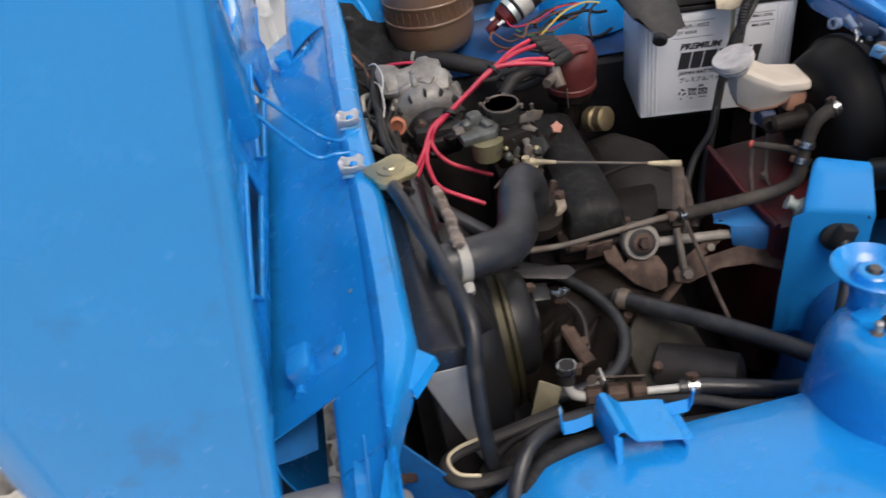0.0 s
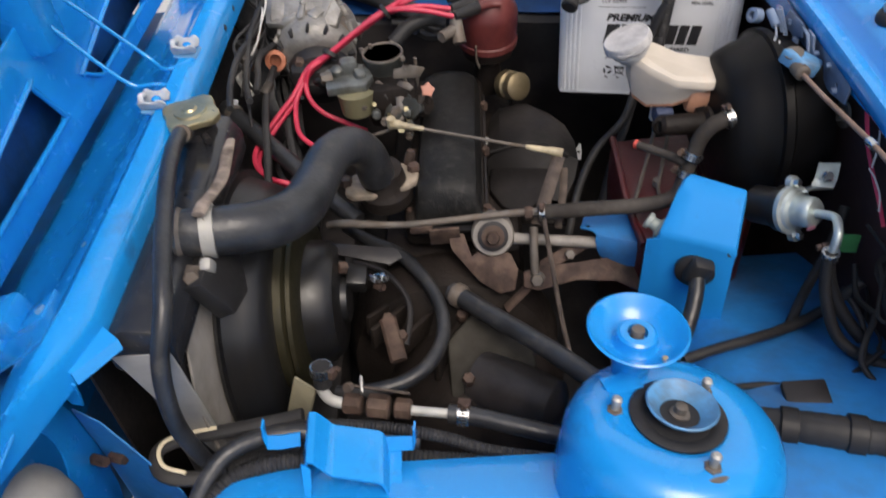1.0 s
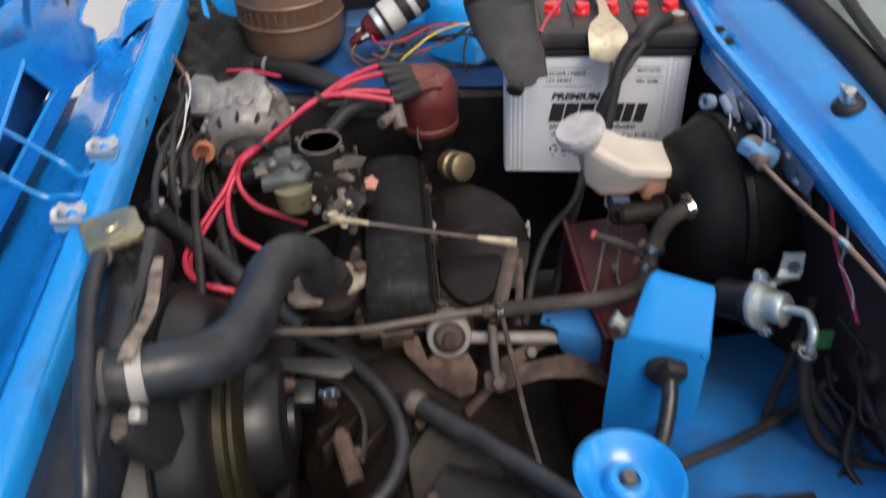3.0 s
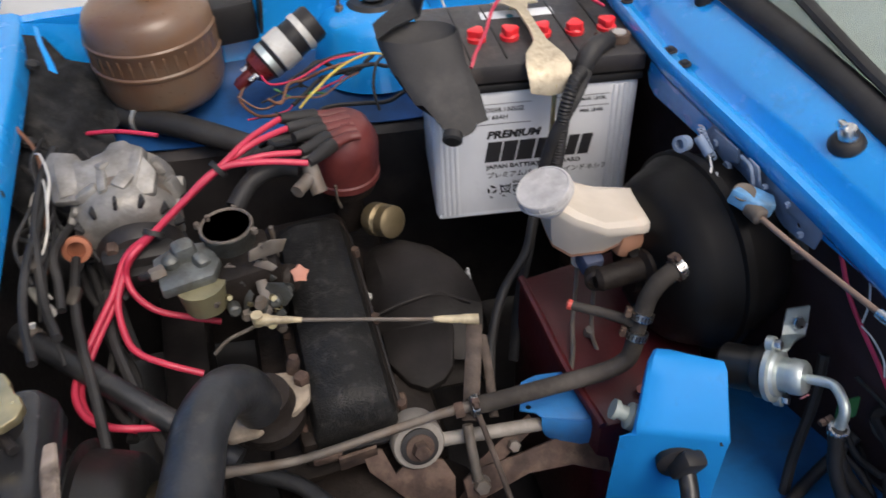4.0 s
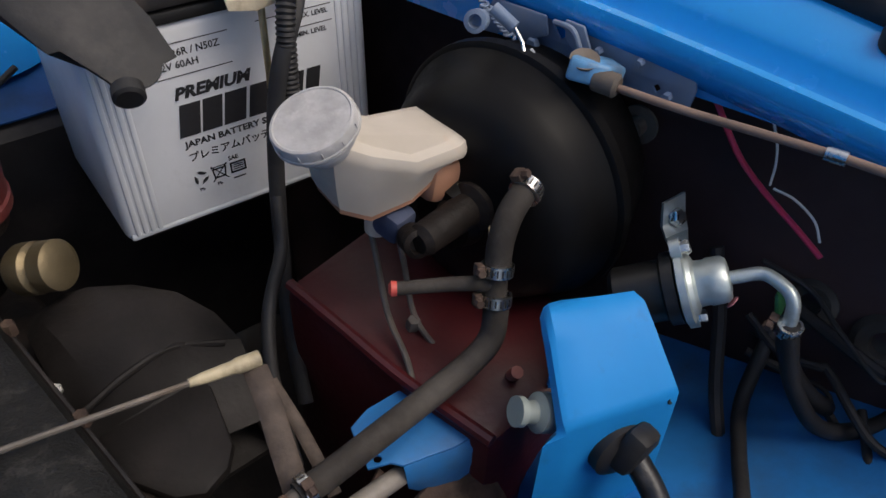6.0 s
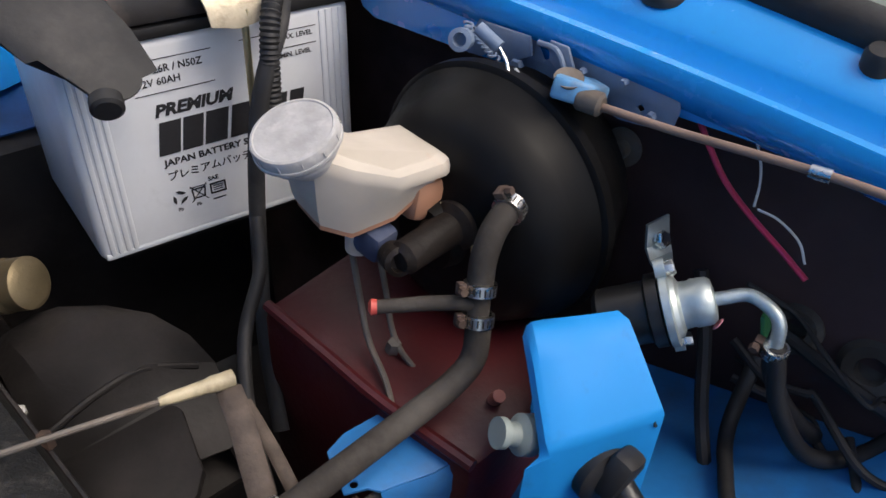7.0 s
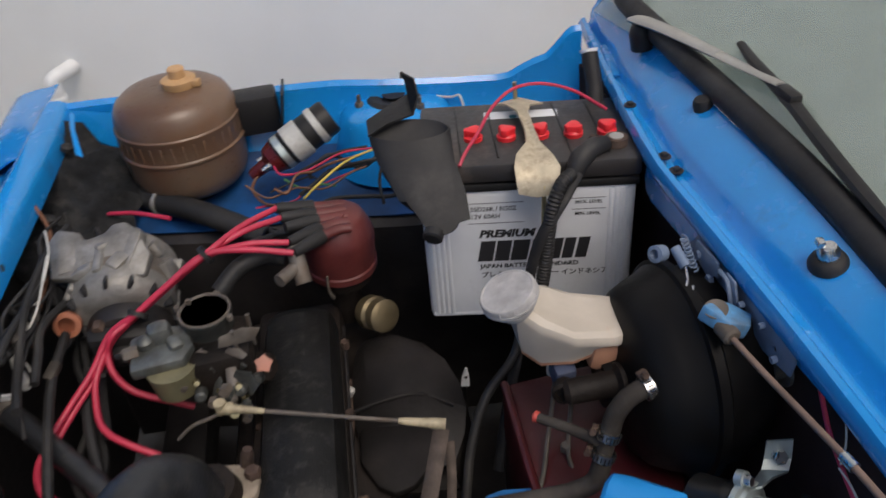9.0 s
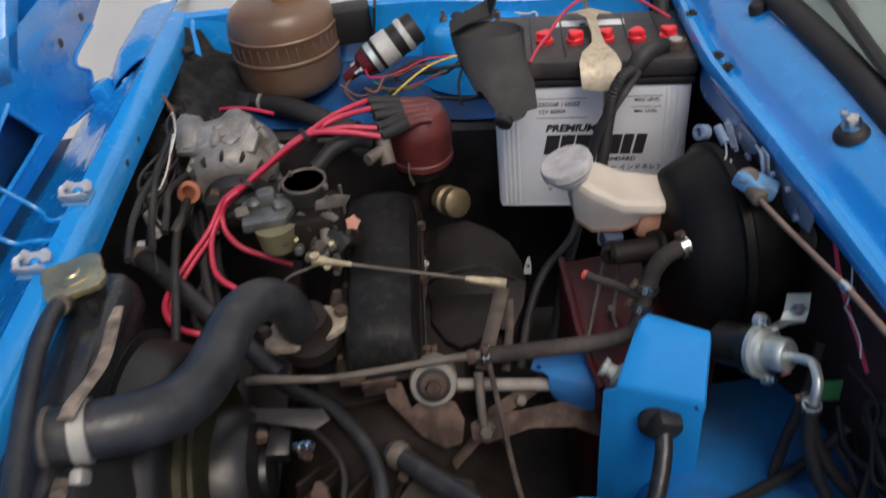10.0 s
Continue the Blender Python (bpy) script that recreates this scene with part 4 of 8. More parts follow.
part("bracket", prism([(-0.03, -0.006), (0.045, -0.012), (0.060, 0.0), (0.05, 0.012), (-0.03, 0.008)], 0.003, pose(-0.215, -0.405, 0.665, 20, 8, 5), 0.001), BLACKMETAL, plug)
part("plug_wire", tube([(-0.225, -0.42, 0.655), (-0.245, -0.425, 0.668), (-0.265, -0.44, 0.678), (-0.285, -0.47, 0.69)], 0.004, 8), BLACK, plug)
part("rusty_clip", box((0.012, 0.010, 0.014), pose(-0.224, -0.432, 0.664, 10, 20, 30), 0.002), RUST, plug)
part("paper_tag", box((0.028, 0.004, 0.06), pose(-0.218, -0.620, 0.645, -20, 10, -20), 0.001), material("dirty_tag", (0.20, 0.18, 0.12), 0.7, spread=0.2), fan, "dirty olive tag")

hose = thing("radiator_hose", (-0.25, -0.50, 0.78), "thick black rubber upper radiator hose", "hose")
HP = [(-0.326, -0.560, 0.828), (-0.300, -0.551, 0.826), (-0.270, -0.536, 0.820), (-0.246, -0.512, 0.810), (-0.232, -0.476, 0.802), (-0.230, -0.432, 0.800), (-0.228, -0.390, 0.802), (-0.218, -0.350, 0.790), (-0.207, -0.324, 0.758), (-0.204, -0.312, 0.715)]
part("hose_body", tube(HP, [0.0245, 0.0245, 0.0255, 0.026, 0.0255, 0.0245, 0.0235, 0.023, 0.023, 0.0235], 24, 8), HOSE, hose)
part("outlet_bead", lathe([(0.0245, -0.004), (0.027, 0.0), (0.0245, 0.004)], HP[0], (0.9, 0.3, -0.1), 28), DUSTMETAL, hose)
hc = part("hose_clip", lathe([(0.0248, -0.007), (0.0275, -0.0065), (0.0275, 0.0065), (0.0248, 0.007)], HP[1], Vector(HP[2]) - Vector(HP[0]), 30), LAMPGREY, hose, "pale dusty hose clip")
for k in range(7):
    part("clip_notch", box((0.0008, 0.0035, 0.0035), Matrix.Translation(Vector(HP[1]) + Vector((-0.006 + 0.002 * k, -0.003 * (k - 3), 0.0275 - 0.0004 * (k - 3) ** 2))) @ pose(0, 0, 0, 0, 0, 22), 0.0003), DUSTMETAL, hc)
part("clip_tail", box((0.012, 0.014, 0.02), Matrix.Translation((-0.290, -0.585, 0.812)) @ pose(0, 0, 0, 30, 0, 10), 0.004), LAMPGREY, hc)

low = thing("bypass_hose", (-0.33, -0.274, 0.684), "black rubber hose behind the radiator cap", "hose")
part("hose_body", tube([(-0.465, -0.192, 0.728), (-0.44, -0.207, 0.722), (-0.40, -0.231, 0.708), (-0.33, -0.274, 0.684), (-0.28, -0.304, 0.666), (-0.235, -0.33, 0.65)], 0.0125, 14, 6), HOSE, low)
part("hose_clip", lathe([(0.0126, -0.005), (0.0148, -0.005), (0.0148, 0.005), (0.0126, 0.005), (0.0126, -0.005)], (-0.447, -0.203, 0.724), (0.6, -0.4, -0.15), 18), DUSTMETAL, low)
part("clip_tag", box((0.010, 0.003, 0.016), pose(-0.445, -0.198, 0.738, 10, 20, 30), 0.001), WHITEPLAST, low, "small white clip tag")

# ---- engine ----
eng = thing("engine", (-0.1, -0.25, 0.30), "dark oily engine block and gearbox casing", "engine")
part("block", box((0.20, 0.42, 0.34), pose(-0.150, -0.11, 0.42, 0, 0, 10), 0.02), CAST, eng)
part("head", box((0.112, 0.36, 0.05), pose(-0.150, -0.14, 0.628, 0, 0, 10), 0.012), CAST, eng)
part("gearbox", lathe([(0.06, -0.15), (0.11, -0.13), (0.13, -0.05), (0.12, 0.04), (0.10, 0.11), (0.05, 0.14)], (-0.07, -0.42, 0.42), (0.2, -0.9, 0.15), 24), CAST, eng)
part("bell_housing", lathe([(0.15, 0.0), (0.155, 0.02), (0.14, 0.06), (0.09, 0.09)], (-0.12, -0.33, 0.44), (0.2, -0.9, 0.1), 32), CAST, eng)
part("undertray", box((0.96, 1.5, 0.02), Matrix.Translation(bay(0.42, 0.33, 0.28)) @ pose(0, 0, 0, 0, 0, 12), 0.005), BLACKMETAL, eng)
part("crossmember", box((0.07, 0.95, 0.07), Matrix.Translation(bay(0.42, 0.10, 0.40)) @ pose(0, 0, 0, 0, 0, 12), 0.012), BLACKMETAL, eng)
for x, y, z, ln, rz in ((-0.165, -0.40, 0.565, 0.13, 62), (-0.135, -0.415, 0.560, 0.12, 66), (-0.095, -0.44, 0.555, 0.10, 80), (-0.185, -0.385, 0.555, 0.10, 58)):
    part("casing_rib", box((ln, 0.008, 0.035), pose(x, y, z - 0.014, 0, 8, rz), 0.003), CAST, eng)
part("side_casing", prism([(-0.05, -0.06), (0.04, -0.07), (0.06, -0.01), (0.045, 0.05), (-0.02, 0.06), (-0.055, 0.02)], 0.03, Matrix.Translation((-0.045, -0.445, 0.525)) @ pose(0, 0, 0, 25, 5, 12), 0.008), DULLCASE, eng, "dull grey-green casing cover")
part("starter", lathe([(0.02, -0.07), (0.036, -0.066), (0.038, -0.02), (0.034, 0.04), (0.026, 0.046), (0.010, 0.05)], (0.01, -0.50, 0.535), (0.9, -0.35, 0.1), 28), BLACKMETAL, eng)
for x, y, z in ((-0.085, -0.405, 0.572), (-0.060, -0.50, 0.565), (-0.01, -0.41, 0.56), (-0.155, -0.452, 0.575), (-0.178, -0.43, 0.58), (-0.12, -0.49, 0.56), (-0.02, -0.485, 0.565)):
    part("casing_bolt", hexbolt((x, y, z - 0.012), (0.1, -0.3, 0.9), 0.008, 0.014), RUST, eng, "rusty casing bolt")
part("rusty_lever", tube([(-0.175, -0.44, 0.585), (-0.165, -0.46, 0.575), (-0.15, -0.49, 0.565)], 0.011, 8, 4, flat=0.5), RUST, eng)
part("thin_pipe", tube([(-0.24, -0.36, 0.60), (-0.20, -0.37, 0.60), (-0.165, -0.395, 0.592), (-0.15, -0.42, 0.58), (-0.148, -0.46, 0.56)], 0.004, 8, 6), BLACKMETAL, eng)
vcm = Matrix.Translation((-0.140, -0.165, 0.672)) @ pose(0, 0, 0, 0, 0, 10)
VC = [(-0.046, -0.030), (-0.044, 0.004), (-0.038, 0.022), (-0.024, 0.031), (0.0, 0.034), (0.024, 0.031), (0.038, 0.022), (0.044, 0.004), (0.046, -0.030)]
vrows = []
for v, k in ((-0.156, 0.0), (-0.155, 0.45), (-0.150, 0.75), (-0.140, 0.93), (-0.125, 1.0), (0.125, 1.0), (0.140, 0.93), (0.150, 0.75), (0.156, 0.3)):
    vrows.append([vcm @ Vector((x * (0.80 + 0.2 * k ** 0.5), v, -0.030 + (z + 0.030) * k)) for x, z in VC])
part("valve_cover", loft(vrows), COVER, eng, "black crackle-finish valve cover")
part("cover_flange", box((0.106, 0.328, 0.007), vcm @ pose(0, 0, -0.033), 0.003), BLACKMETAL, eng)
for x, y in ((0.052, -0.13), (0.052, 0.0), (0.052, 0.12), (-0.052, -0.13), (-0.052, 0.0)):
    part("cover_bolt", hexbolt(vcm @ Vector((x, y, -0.031)), (0, 0, 1), 0.006, 0.012), RUST, eng, "rusty cover bolt")
star = thing("choke_bracket", (-0.170, -0.165, 0.735), "small rusty star-shaped nut by the valve cover", "nut")
part("star_nut", prism([((0.0105 if i % 2 == 0 else 0.0075) * math.cos(i * math.pi / 5), (0.0105 if i % 2 == 0 else 0.0075) * math.sin(i * math.pi / 5)) for i in range(10)], 0.006, aim((-0.159, -0.187, 0.767), (0.3, -0.7, 0.6)), 0.001), material("pink_oxide", (0.45, 0.20, 0.14), 0.6, spread=0.2, bump=0.2), star)
part("stem", tube([(-0.159, -0.184, 0.765), (-0.166, -0.165, 0.735)], 0.004, 8), RUST, star)

th = thing("thermostat_housing", (-0.2, -0.29, 0.66), "corroded pale thermostat housing under the hose", "thermostat housing")
part("body", lathe([(0.036, -0.02), (0.037, 0.0), (0.030, 0.008), (0.025, 0.03)], (-0.200, -0.300, 0.690), (0.05, -0.1, 1), 32), CAST, th)
part("flange", prism([(-0.052, -0.012), (-0.045, -0.022), (-0.02, -0.03), (0.02, -0.03), (0.042, -0.022), (0.050, -0.006), (0.05, 0.010), (0.040, 0.020), (0.02, 0.03), (-0.02, 0.03), (-0.046, 0.014)], 0.010, Matrix.Translation((-0.204, -0.298, 0.690)) @ pose(0, 0, 0, 0, 0, 28), 0.003), material("corroded_alloy", (0.26, 0.215, 0.165), 0.8, metal=0.1, spread=0.3, scale=50, bump=0.5, dirt=(0.16, 0.11, 0.07), dirt_amount=0.5, dirt_scale=40), th, "chalky corroded flange")
for p in ((-0.248, -0.314, 0.699), (-0.165, -0.276, 0.699)):
    part("bolt", hexbolt(p, (0, 0, 1), 0.0085, 0.010), RUST, th, "rusty bolt")
part("sensor", lathe([(0.007, 0), (0.007, 0.014), (0.005, 0.02)], (-0.175, -0.262, 0.699), (0.2, 0.2, 1), 10), RUST, th)

# black duct beside the cover
ab = thing("air_duct", (-0.02, -0.14, 0.58), "dusty black curved plastic duct beside the valve cover", "duct")
part("duct_body", loft([[Vector(p) for p in row] for row in (
    [(-0.098, -0.015, 0.57), (-0.098, -0.015, 0.612), (-0.088, -0.010, 0.622), (-0.062, -0.004, 0.626), (-0.040, -0.006, 0.618), (-0.03, -0.010, 0.57)],
    [(-0.098, -0.040, 0.57), (-0.098, -0.040, 0.620), (-0.086, -0.032, 0.634), (-0.045, -0.022, 0.640), (-0.012, -0.026, 0.628), (0.0, -0.03, 0.57)],
    [(-0.096, -0.075, 0.57), (-0.096, -0.075, 0.624), (-0.080, -0.068, 0.642), (-0.025, -0.056, 0.648), (0.016, -0.056, 0.628), (0.026, -0.060, 0.56)],
    [(-0.092, -0.110, 0.57), (-0.091, -0.112, 0.620), (-0.074, -0.104, 0.638), (-0.014, -0.090, 0.644), (0.034, -0.090, 0.622), (0.044, -0.094, 0.56)],
    [(-0.089, -0.134, 0.57), (-0.088, -0.135, 0.616), (-0.070, -0.128, 0.632), (-0.008, -0.116, 0.638), (0.042, -0.120, 0.612), (0.050, -0.124, 0.56)],
    [(-0.086, -0.150, 0.56), (-0.085, -0.146, 0.590), (-0.066, -0.138, 0.602), (0.004, -0.130, 0.606), (0.040, -0.146, 0.596), (0.046, -0.152, 0.55)],
    [(-0.070, -0.20, 0.55), (-0.068, -0.20, 0.578), (-0.052, -0.196, 0.586), (0.0, -0.186, 0.588), (0.026, -0.182, 0.580), (0.034, -0.184, 0.54)])], 0.003, closed=True), DUCT, ab)
part("front_plate", prism([(-0.086, -0.140), (-0.070, -0.126), (-0.030, -0.114), (-0.004, -0.118), (0.006, -0.145), (-0.002, -0.205), (-0.014, -0.222), (-0.036, -0.232), (-0.056, -0.222), (-0.080, -0.188)], 0.012, Matrix.Translation((0, 0, 0.602)) @ pose(0, 0, 0, 3, -2, 0), 0.004), DUCT, ab, "grimy flat front plate")
part("rim", tube([(-0.088, -0.137, 0.630), (-0.05, -0.126, 0.637), (-0.01, -0.118, 0.636), (0.030, -0.124, 0.622)], 0.003, 8), DUCT, ab)
gk = thing("heat_shield_bracket", (-0.095, -0.16, 0.60), "rusty red bracket strip between the cover and duct", "bracket")
part("strip", loft([[(-0.106, -0.075, 0.618), (-0.094, -0.075, 0.618)], [(-0.104, -0.12, 0.612), (-0.091, -0.118, 0.614)], [(-0.102, -0.17, 0.604), (-0.090, -0.168, 0.606)], [(-0.098, -0.225, 0.600), (-0.086, -0.222, 0.602)], [(-0.092, -0.25, 0.598), (-0.070, -0.246, 0.600)]], 0.003), RUST, gk)
part("foot", box((0.034, 0.016, 0.014), pose(-0.078, -0.250, 0.606, 20, 0, 14), 0.004), RUST, gk)
for p in ((-0.099, -0.098, 0.618), (-0.096, -0.20, 0.606)):
    part("clip_bolt", hexbolt(p, (0.1, -0.2, 1), 0.0065, 0.010), PLATE, gk, "pale bolt head")
tag_hook = thing("broken_clip", (0.040, -0.006, 0.538), "small broken white plastic clip", "clip")
part("stub", loft([[(0.034, -0.010, 0.530), (0.046, -0.010, 0.530)], [(0.036, -0.006, 0.545), (0.046, -0.004, 0.544)], [(0.041, -0.002, 0.556), (0.044, -0.002, 0.556)]], 0.004), WHITEPLAST, tag_hook)
part("stalk", tube([(0.041, -0.004, 0.545), (0.038, 0.004, 0.50), (0.036, 0.01, 0.42)], 0.003, 8, 4), BLACK, tag_hook)

# throttle link
link = thing("throttle_link", (-0.09, -0.21, 0.70), "thin throttle rod with cream ball sockets", "link rod")
LA, LB = Vector((-0.213, -0.209, 0.726)), Vector((0.027, -0.215, 0.695))
part("rod", tube([LA, LB], 0.0022, 8), DUSTMETAL, link)
part("socket", join(lathe([(0.005, 0), (0.0068, 0.003), (0.0068, 0.014), (0.005, 0.018), (0.0040, 0.035), (0.003, 0.05)], LA, LB - LA, 16), lathe([(0.0065, -0.006), (0.0065, 0.008)], LA + Vector((0.004, 0, 0)), (0, 0, 1), 14)), OLDCREAM, link, "grimy cream plastic ball socket")
part("socket", lathe([(0.006, 0), (0.006, 0.015), (0.005, 0.019), (0.0042, 0.04), (0.003, 0.05)], LB, LA - LB, 16), OLDCREAM, link, "grimy cream plastic ball socket")
lev = thing("throttle_lever", (0.01, -0.27, 0.66), "dusty steel lever below the throttle rod", "lever")
part("arm", tube([(0.022, -0.218, 0.690), (0.018, -0.245, 0.685), (0.012, -0.275, 0.672), (0.004, -0.318, 0.655)], 0.0088, 8, 6, flat=0.35), GRIMYSTEEL, lev)
part("back_arm", tube([(0.030, -0.222, 0.675), (0.032, -0.26, 0.66), (0.030, -0.31, 0.645)], 0.005, 8, 6, flat=0.4), GRIMYSTEEL, lev)
part("thin_rod", tube([(0.012, -0.318, 0.668), (0.028, -0.365, 0.63), (0.045, -0.415, 0.59), (0.060, -0.452, 0.562)], 0.0032, 8, 5), GRIMYSTEEL, lev)

# vacuum pipe and booster hose
vp = thing("vacuum_pipe", (-0.13, -0.33, 0.66), "dusty steel vacuum pipe across the engine", "pipe")
part("pipe", tube([(-0.272, -0.345, 0.652), (-0.245, -0.348, 0.660), (-0.173, -0.345, 0.662), (-0.10, -0.330, 0.665), (-0.03, -0.316, 0.670), (0.006, -0.311, 0.672)], [0.0055, 0.006, 0.0045, 0.0045, 0.005, 0.006], 12, 6), DUSTMETAL, vp)
part("bracket", join(box((0.03, 0.010, 0.012), pose(-0.145, -0.340, 0.655, 0, 0, 10), 0.002), box((0.04, 0.004, 0.03), pose(-0.115, -0.338, 0.642, 10, 0, 14), 0.001)), RUST, vp, "rusty pipe bracket")
part("union", join(hexbolt((-0.012, -0.314, 0.670), (1, 0.1, 0.1), 0.009, 0.010), lathe([(0.007, 0), (0.007, 0.01)], (0.004, -0.312, 0.671), (1, 0.1, 0.1), 14)), RUST, vp)
vh = thing("booster_hose", (0.12, -0.29, 0.69), "dusty rubber vacuum hose to the brake booster", "hose")
part("hose_body", tube([(0.004, -0.312, 0.672), (0.03, -0.310, 0.674), (0.075, -0.305, 0.678), (0.120, -0.300, 0.682), (0.152, -0.297, 0.688), (0.172, -0.294, 0.700), (0.180, -0.287, 0.724)], 0.0095, 16, 8), DUSTY_HOSE, vh)
part("upper_hose", tube([(0.186, -0.277, 0.748), (0.190, -0.273, 0.768), (0.200, -0.268, 0.783), (0.213, -0.263, 0.790), (0.226, -0.2585, 0.794)], 0.0095, 16, 8), DUSTY_HOSE, vh)
tee = part("tee_piece", join(tube([(0.179, -0.286, 0.722), (0.187, -0.276, 0.752)], 0.0082, 14), tube([(0.182, -0.281, 0.738), (0.155, -0.264, 0.738), (0.122, -0.246, 0.737)], [0.006, 0.0055, 0.005], 12, 4)), DUSTY_HOSE, vh)
part("tee_plug", lathe([(0.0055, 0), (0.006, 0.004), (0.003, 0.006)], (0.122, -0.246, 0.737), (-0.8, 0.5, 0), 12), material("red_plug", (0.55, 0.08, 0.06), 0.5, spread=0.2), tee, "red end plug")
clamp_ring((0.185, -0.278, 0.748), (0.25, 0.3, 0.9), 0.0098, 0.0085, vh, screw=(-1, 0.3, 0))
clamp_ring((0.180, -0.285, 0.727), (0.25, 0.3, 0.9), 0.0098, 0.0085, vh, screw=(-1, 0.3, 0))
clamp_ring((0.220, -0.261, 0.792), (0.85, 0.35, 0.2), 0.0098, 0.009, vh, screw=(-0.4, 0.3, 0.8))
clamp_ring((0.010, -0.3115, 0.6725), (1, 0.05, 0.05), 0.0097, 0.007, vh, screw=(0, -0.3, 1))

# idler bush, rods and rusty arms
bush = thing("torque_rod", (-0.05, -0.33, 0.60), "dusty steel torque rod with a rubber bush", "torque rod")
part("eye", lathe([(0.026, -0.018), (0.028, -0.015), (0.028, 0.015), (0.026, 0.018)], (-0.055, -0.318, 0.635), (0.15, -0.75, 0.45), 30), SHROUD, bush)
part("bush", lathe([(0.019, 0.012), (0.020, 0.022), (0.013, 0.024)], (-0.055, -0.318, 0.635), (0.15, -0.75, 0.45), 26), RUBBER, bush)
part("nut", join(lathe([(0.015, 0.022), (0.015, 0.025), (0.011, 0.0255)], (-0.055, -0.318, 0.635), (0.15, -0.75, 0.45), 24), hexbolt((-0.051, -0.338, 0.647), (0.15, -0.75, 0.45), 0.0095, 0.012)), RUST, bush, "rusty nut and washer")
part("rod", tube([(-0.03, -0.322, 0.632), (0.03, -0.318, 0.630), (0.10, -0.312, 0.626), (0.14, -0.308, 0.62)], 0.0075, 14, 5), SHROUD, bush)
part("mount_plate", prism([(-0.032, -0.008), (-0.012, -0.034), (0.014, -0.052), (0.034, -0.048), (0.040, -0.022), (0.032, 0.0), (0.0, 0.012), (-0.02, 0.0), (-0.028, 0.03), (-0.05, 0.035), (-0.046, 0.010)], 0.006, Matrix.Translation((-0.060, -0.340, 0.615)) @ pose(0, 0, 0, 48, 0, 12), 0.0015), RUST, bush, "rusty mount plate")
arm = thing("gear_linkage", (0.03, -0.36, 0.59), "rusty flat steel gear linkage arms", "linkage")
part("flat_arm", prism([(-0.03, -0.013), (-0.012, -0.018), (0.04, -0.006), (0.09, -0.010), (0.13, -0.03), (0.13, 0.0), (0.085, 0.022), (0.03, 0.016), (-0.015, 0.014), (-0.03, 0.006)], 0.007, Matrix.Translation((0.020, -0.352, 0.596)) @ pose(0, 0, 0, 40, 0, 10), 0.0015), RUST, arm)
part("back_arm", prism([(0.0, -0.010), (0.07, 0.030), (0.065, 0.045), (0.0, 0.010)], 0.005, Matrix.Translation((0.010, -0.345, 0.602)) @ pose(0, 0, 0, 35, 0, 8), 0.001), RUST, arm)
part("pivot_bolt", join(hexbolt((0.009, -0.360, 0.598), (0.1, -0.8, 0.55), 0.009, 0.010), lathe([(0.011, -0.002), (0.011, 0.001)], (0.009, -0.360, 0.598), (0.1, -0.8, 0.55), 18)), DUSTMETAL, arm, "dull pivot bolt")
part("drop_link", tube([(0.000, -0.322, 0.655), (0.003, -0.345, 0.628), (0.006, -0.358, 0.604)], 0.0055, 10, 4), DUSTMETAL, arm)
part("lower_strap", tube([(0.004, -0.360, 0.594), (-0.012, -0.368, 0.575), (-0.030, -0.378, 0.555)], 0.008, 8, 4, flat=0.35), RUST, arm)
part("link_bolt", hexbolt((0.048, -0.330, 0.618), (0.1, -0.7, 0.7), 0.007, 0.008), DUSTMETAL, arm)
cross = thing("clutch_hose", (0.0, -0.46, 0.60), "thick black hose running behind the strut tower", "hose")
part("hose_body", tube([(-0.100, -0.388, 0.590), (-0.085, -0.398, 0.592), (-0.03, -0.435, 0.598), (0.03, -0.475, 0.604), (0.09, -0.520, 0.610), (0.15, -0.57, 0.615)], 0.0125, 16, 6), HOSE, cross)
part("end_collar", lathe([(0.014, -0.006), (0.016, -0.004), (0.016, 0.006), (0.013, 0.010)], (-0.090, -0.394, 0.591), (0.8, -0.5, 0.1), 20), DUSTMETAL, cross)
loopy = thing("loop_hose", (-0.12, -0.42, 0.58), "thin black hose in a loop over the gearbox", "hose")
part("hose_body", tube([(-0.268, -0.300, 0.610), (-0.235, -0.318, 0.606), (-0.180, -0.340, 0.602), (-0.135, -0.380, 0.596), (-0.108, -0.420, 0.590), (-0.098, -0.462, 0.586), (-0.106, -0.502, 0.584), (-0.128, -0.530, 0.582), (-0.165, -0.548, 0.580), (-0.21, -0.555, 0.575)], 0.009, 14, 8), HOSE, loopy)
bp = thing("blue_plate", (0.11, -0.30, 0.63), "dusty blue painted thin plate with a folded wavy edge", "plate")
part("sheet", prism([(0.058, -0.306), (0.060, -0.299), (0.062, -0.284), (0.066, -0.270), (0.084, -0.263), (0.112, -0.262), (0.128, -0.267), (0.140, -0.290), (0.143, -0.312), (0.140, -0.326), (0.118, -0.326), (0.096, -0.321), (0.080, -0.318), (0.074, -0.311)], 0.003, Matrix.Translation((0, 0, 0.643)), 0.001,
                    ([(0.068 + 0.003 * math.cos(a * math.pi / 5), -0.303 + 0.003 * math.sin(a * math.pi / 5)) for a in range(10)],)), BLUE_DUST_SHADE, bp)
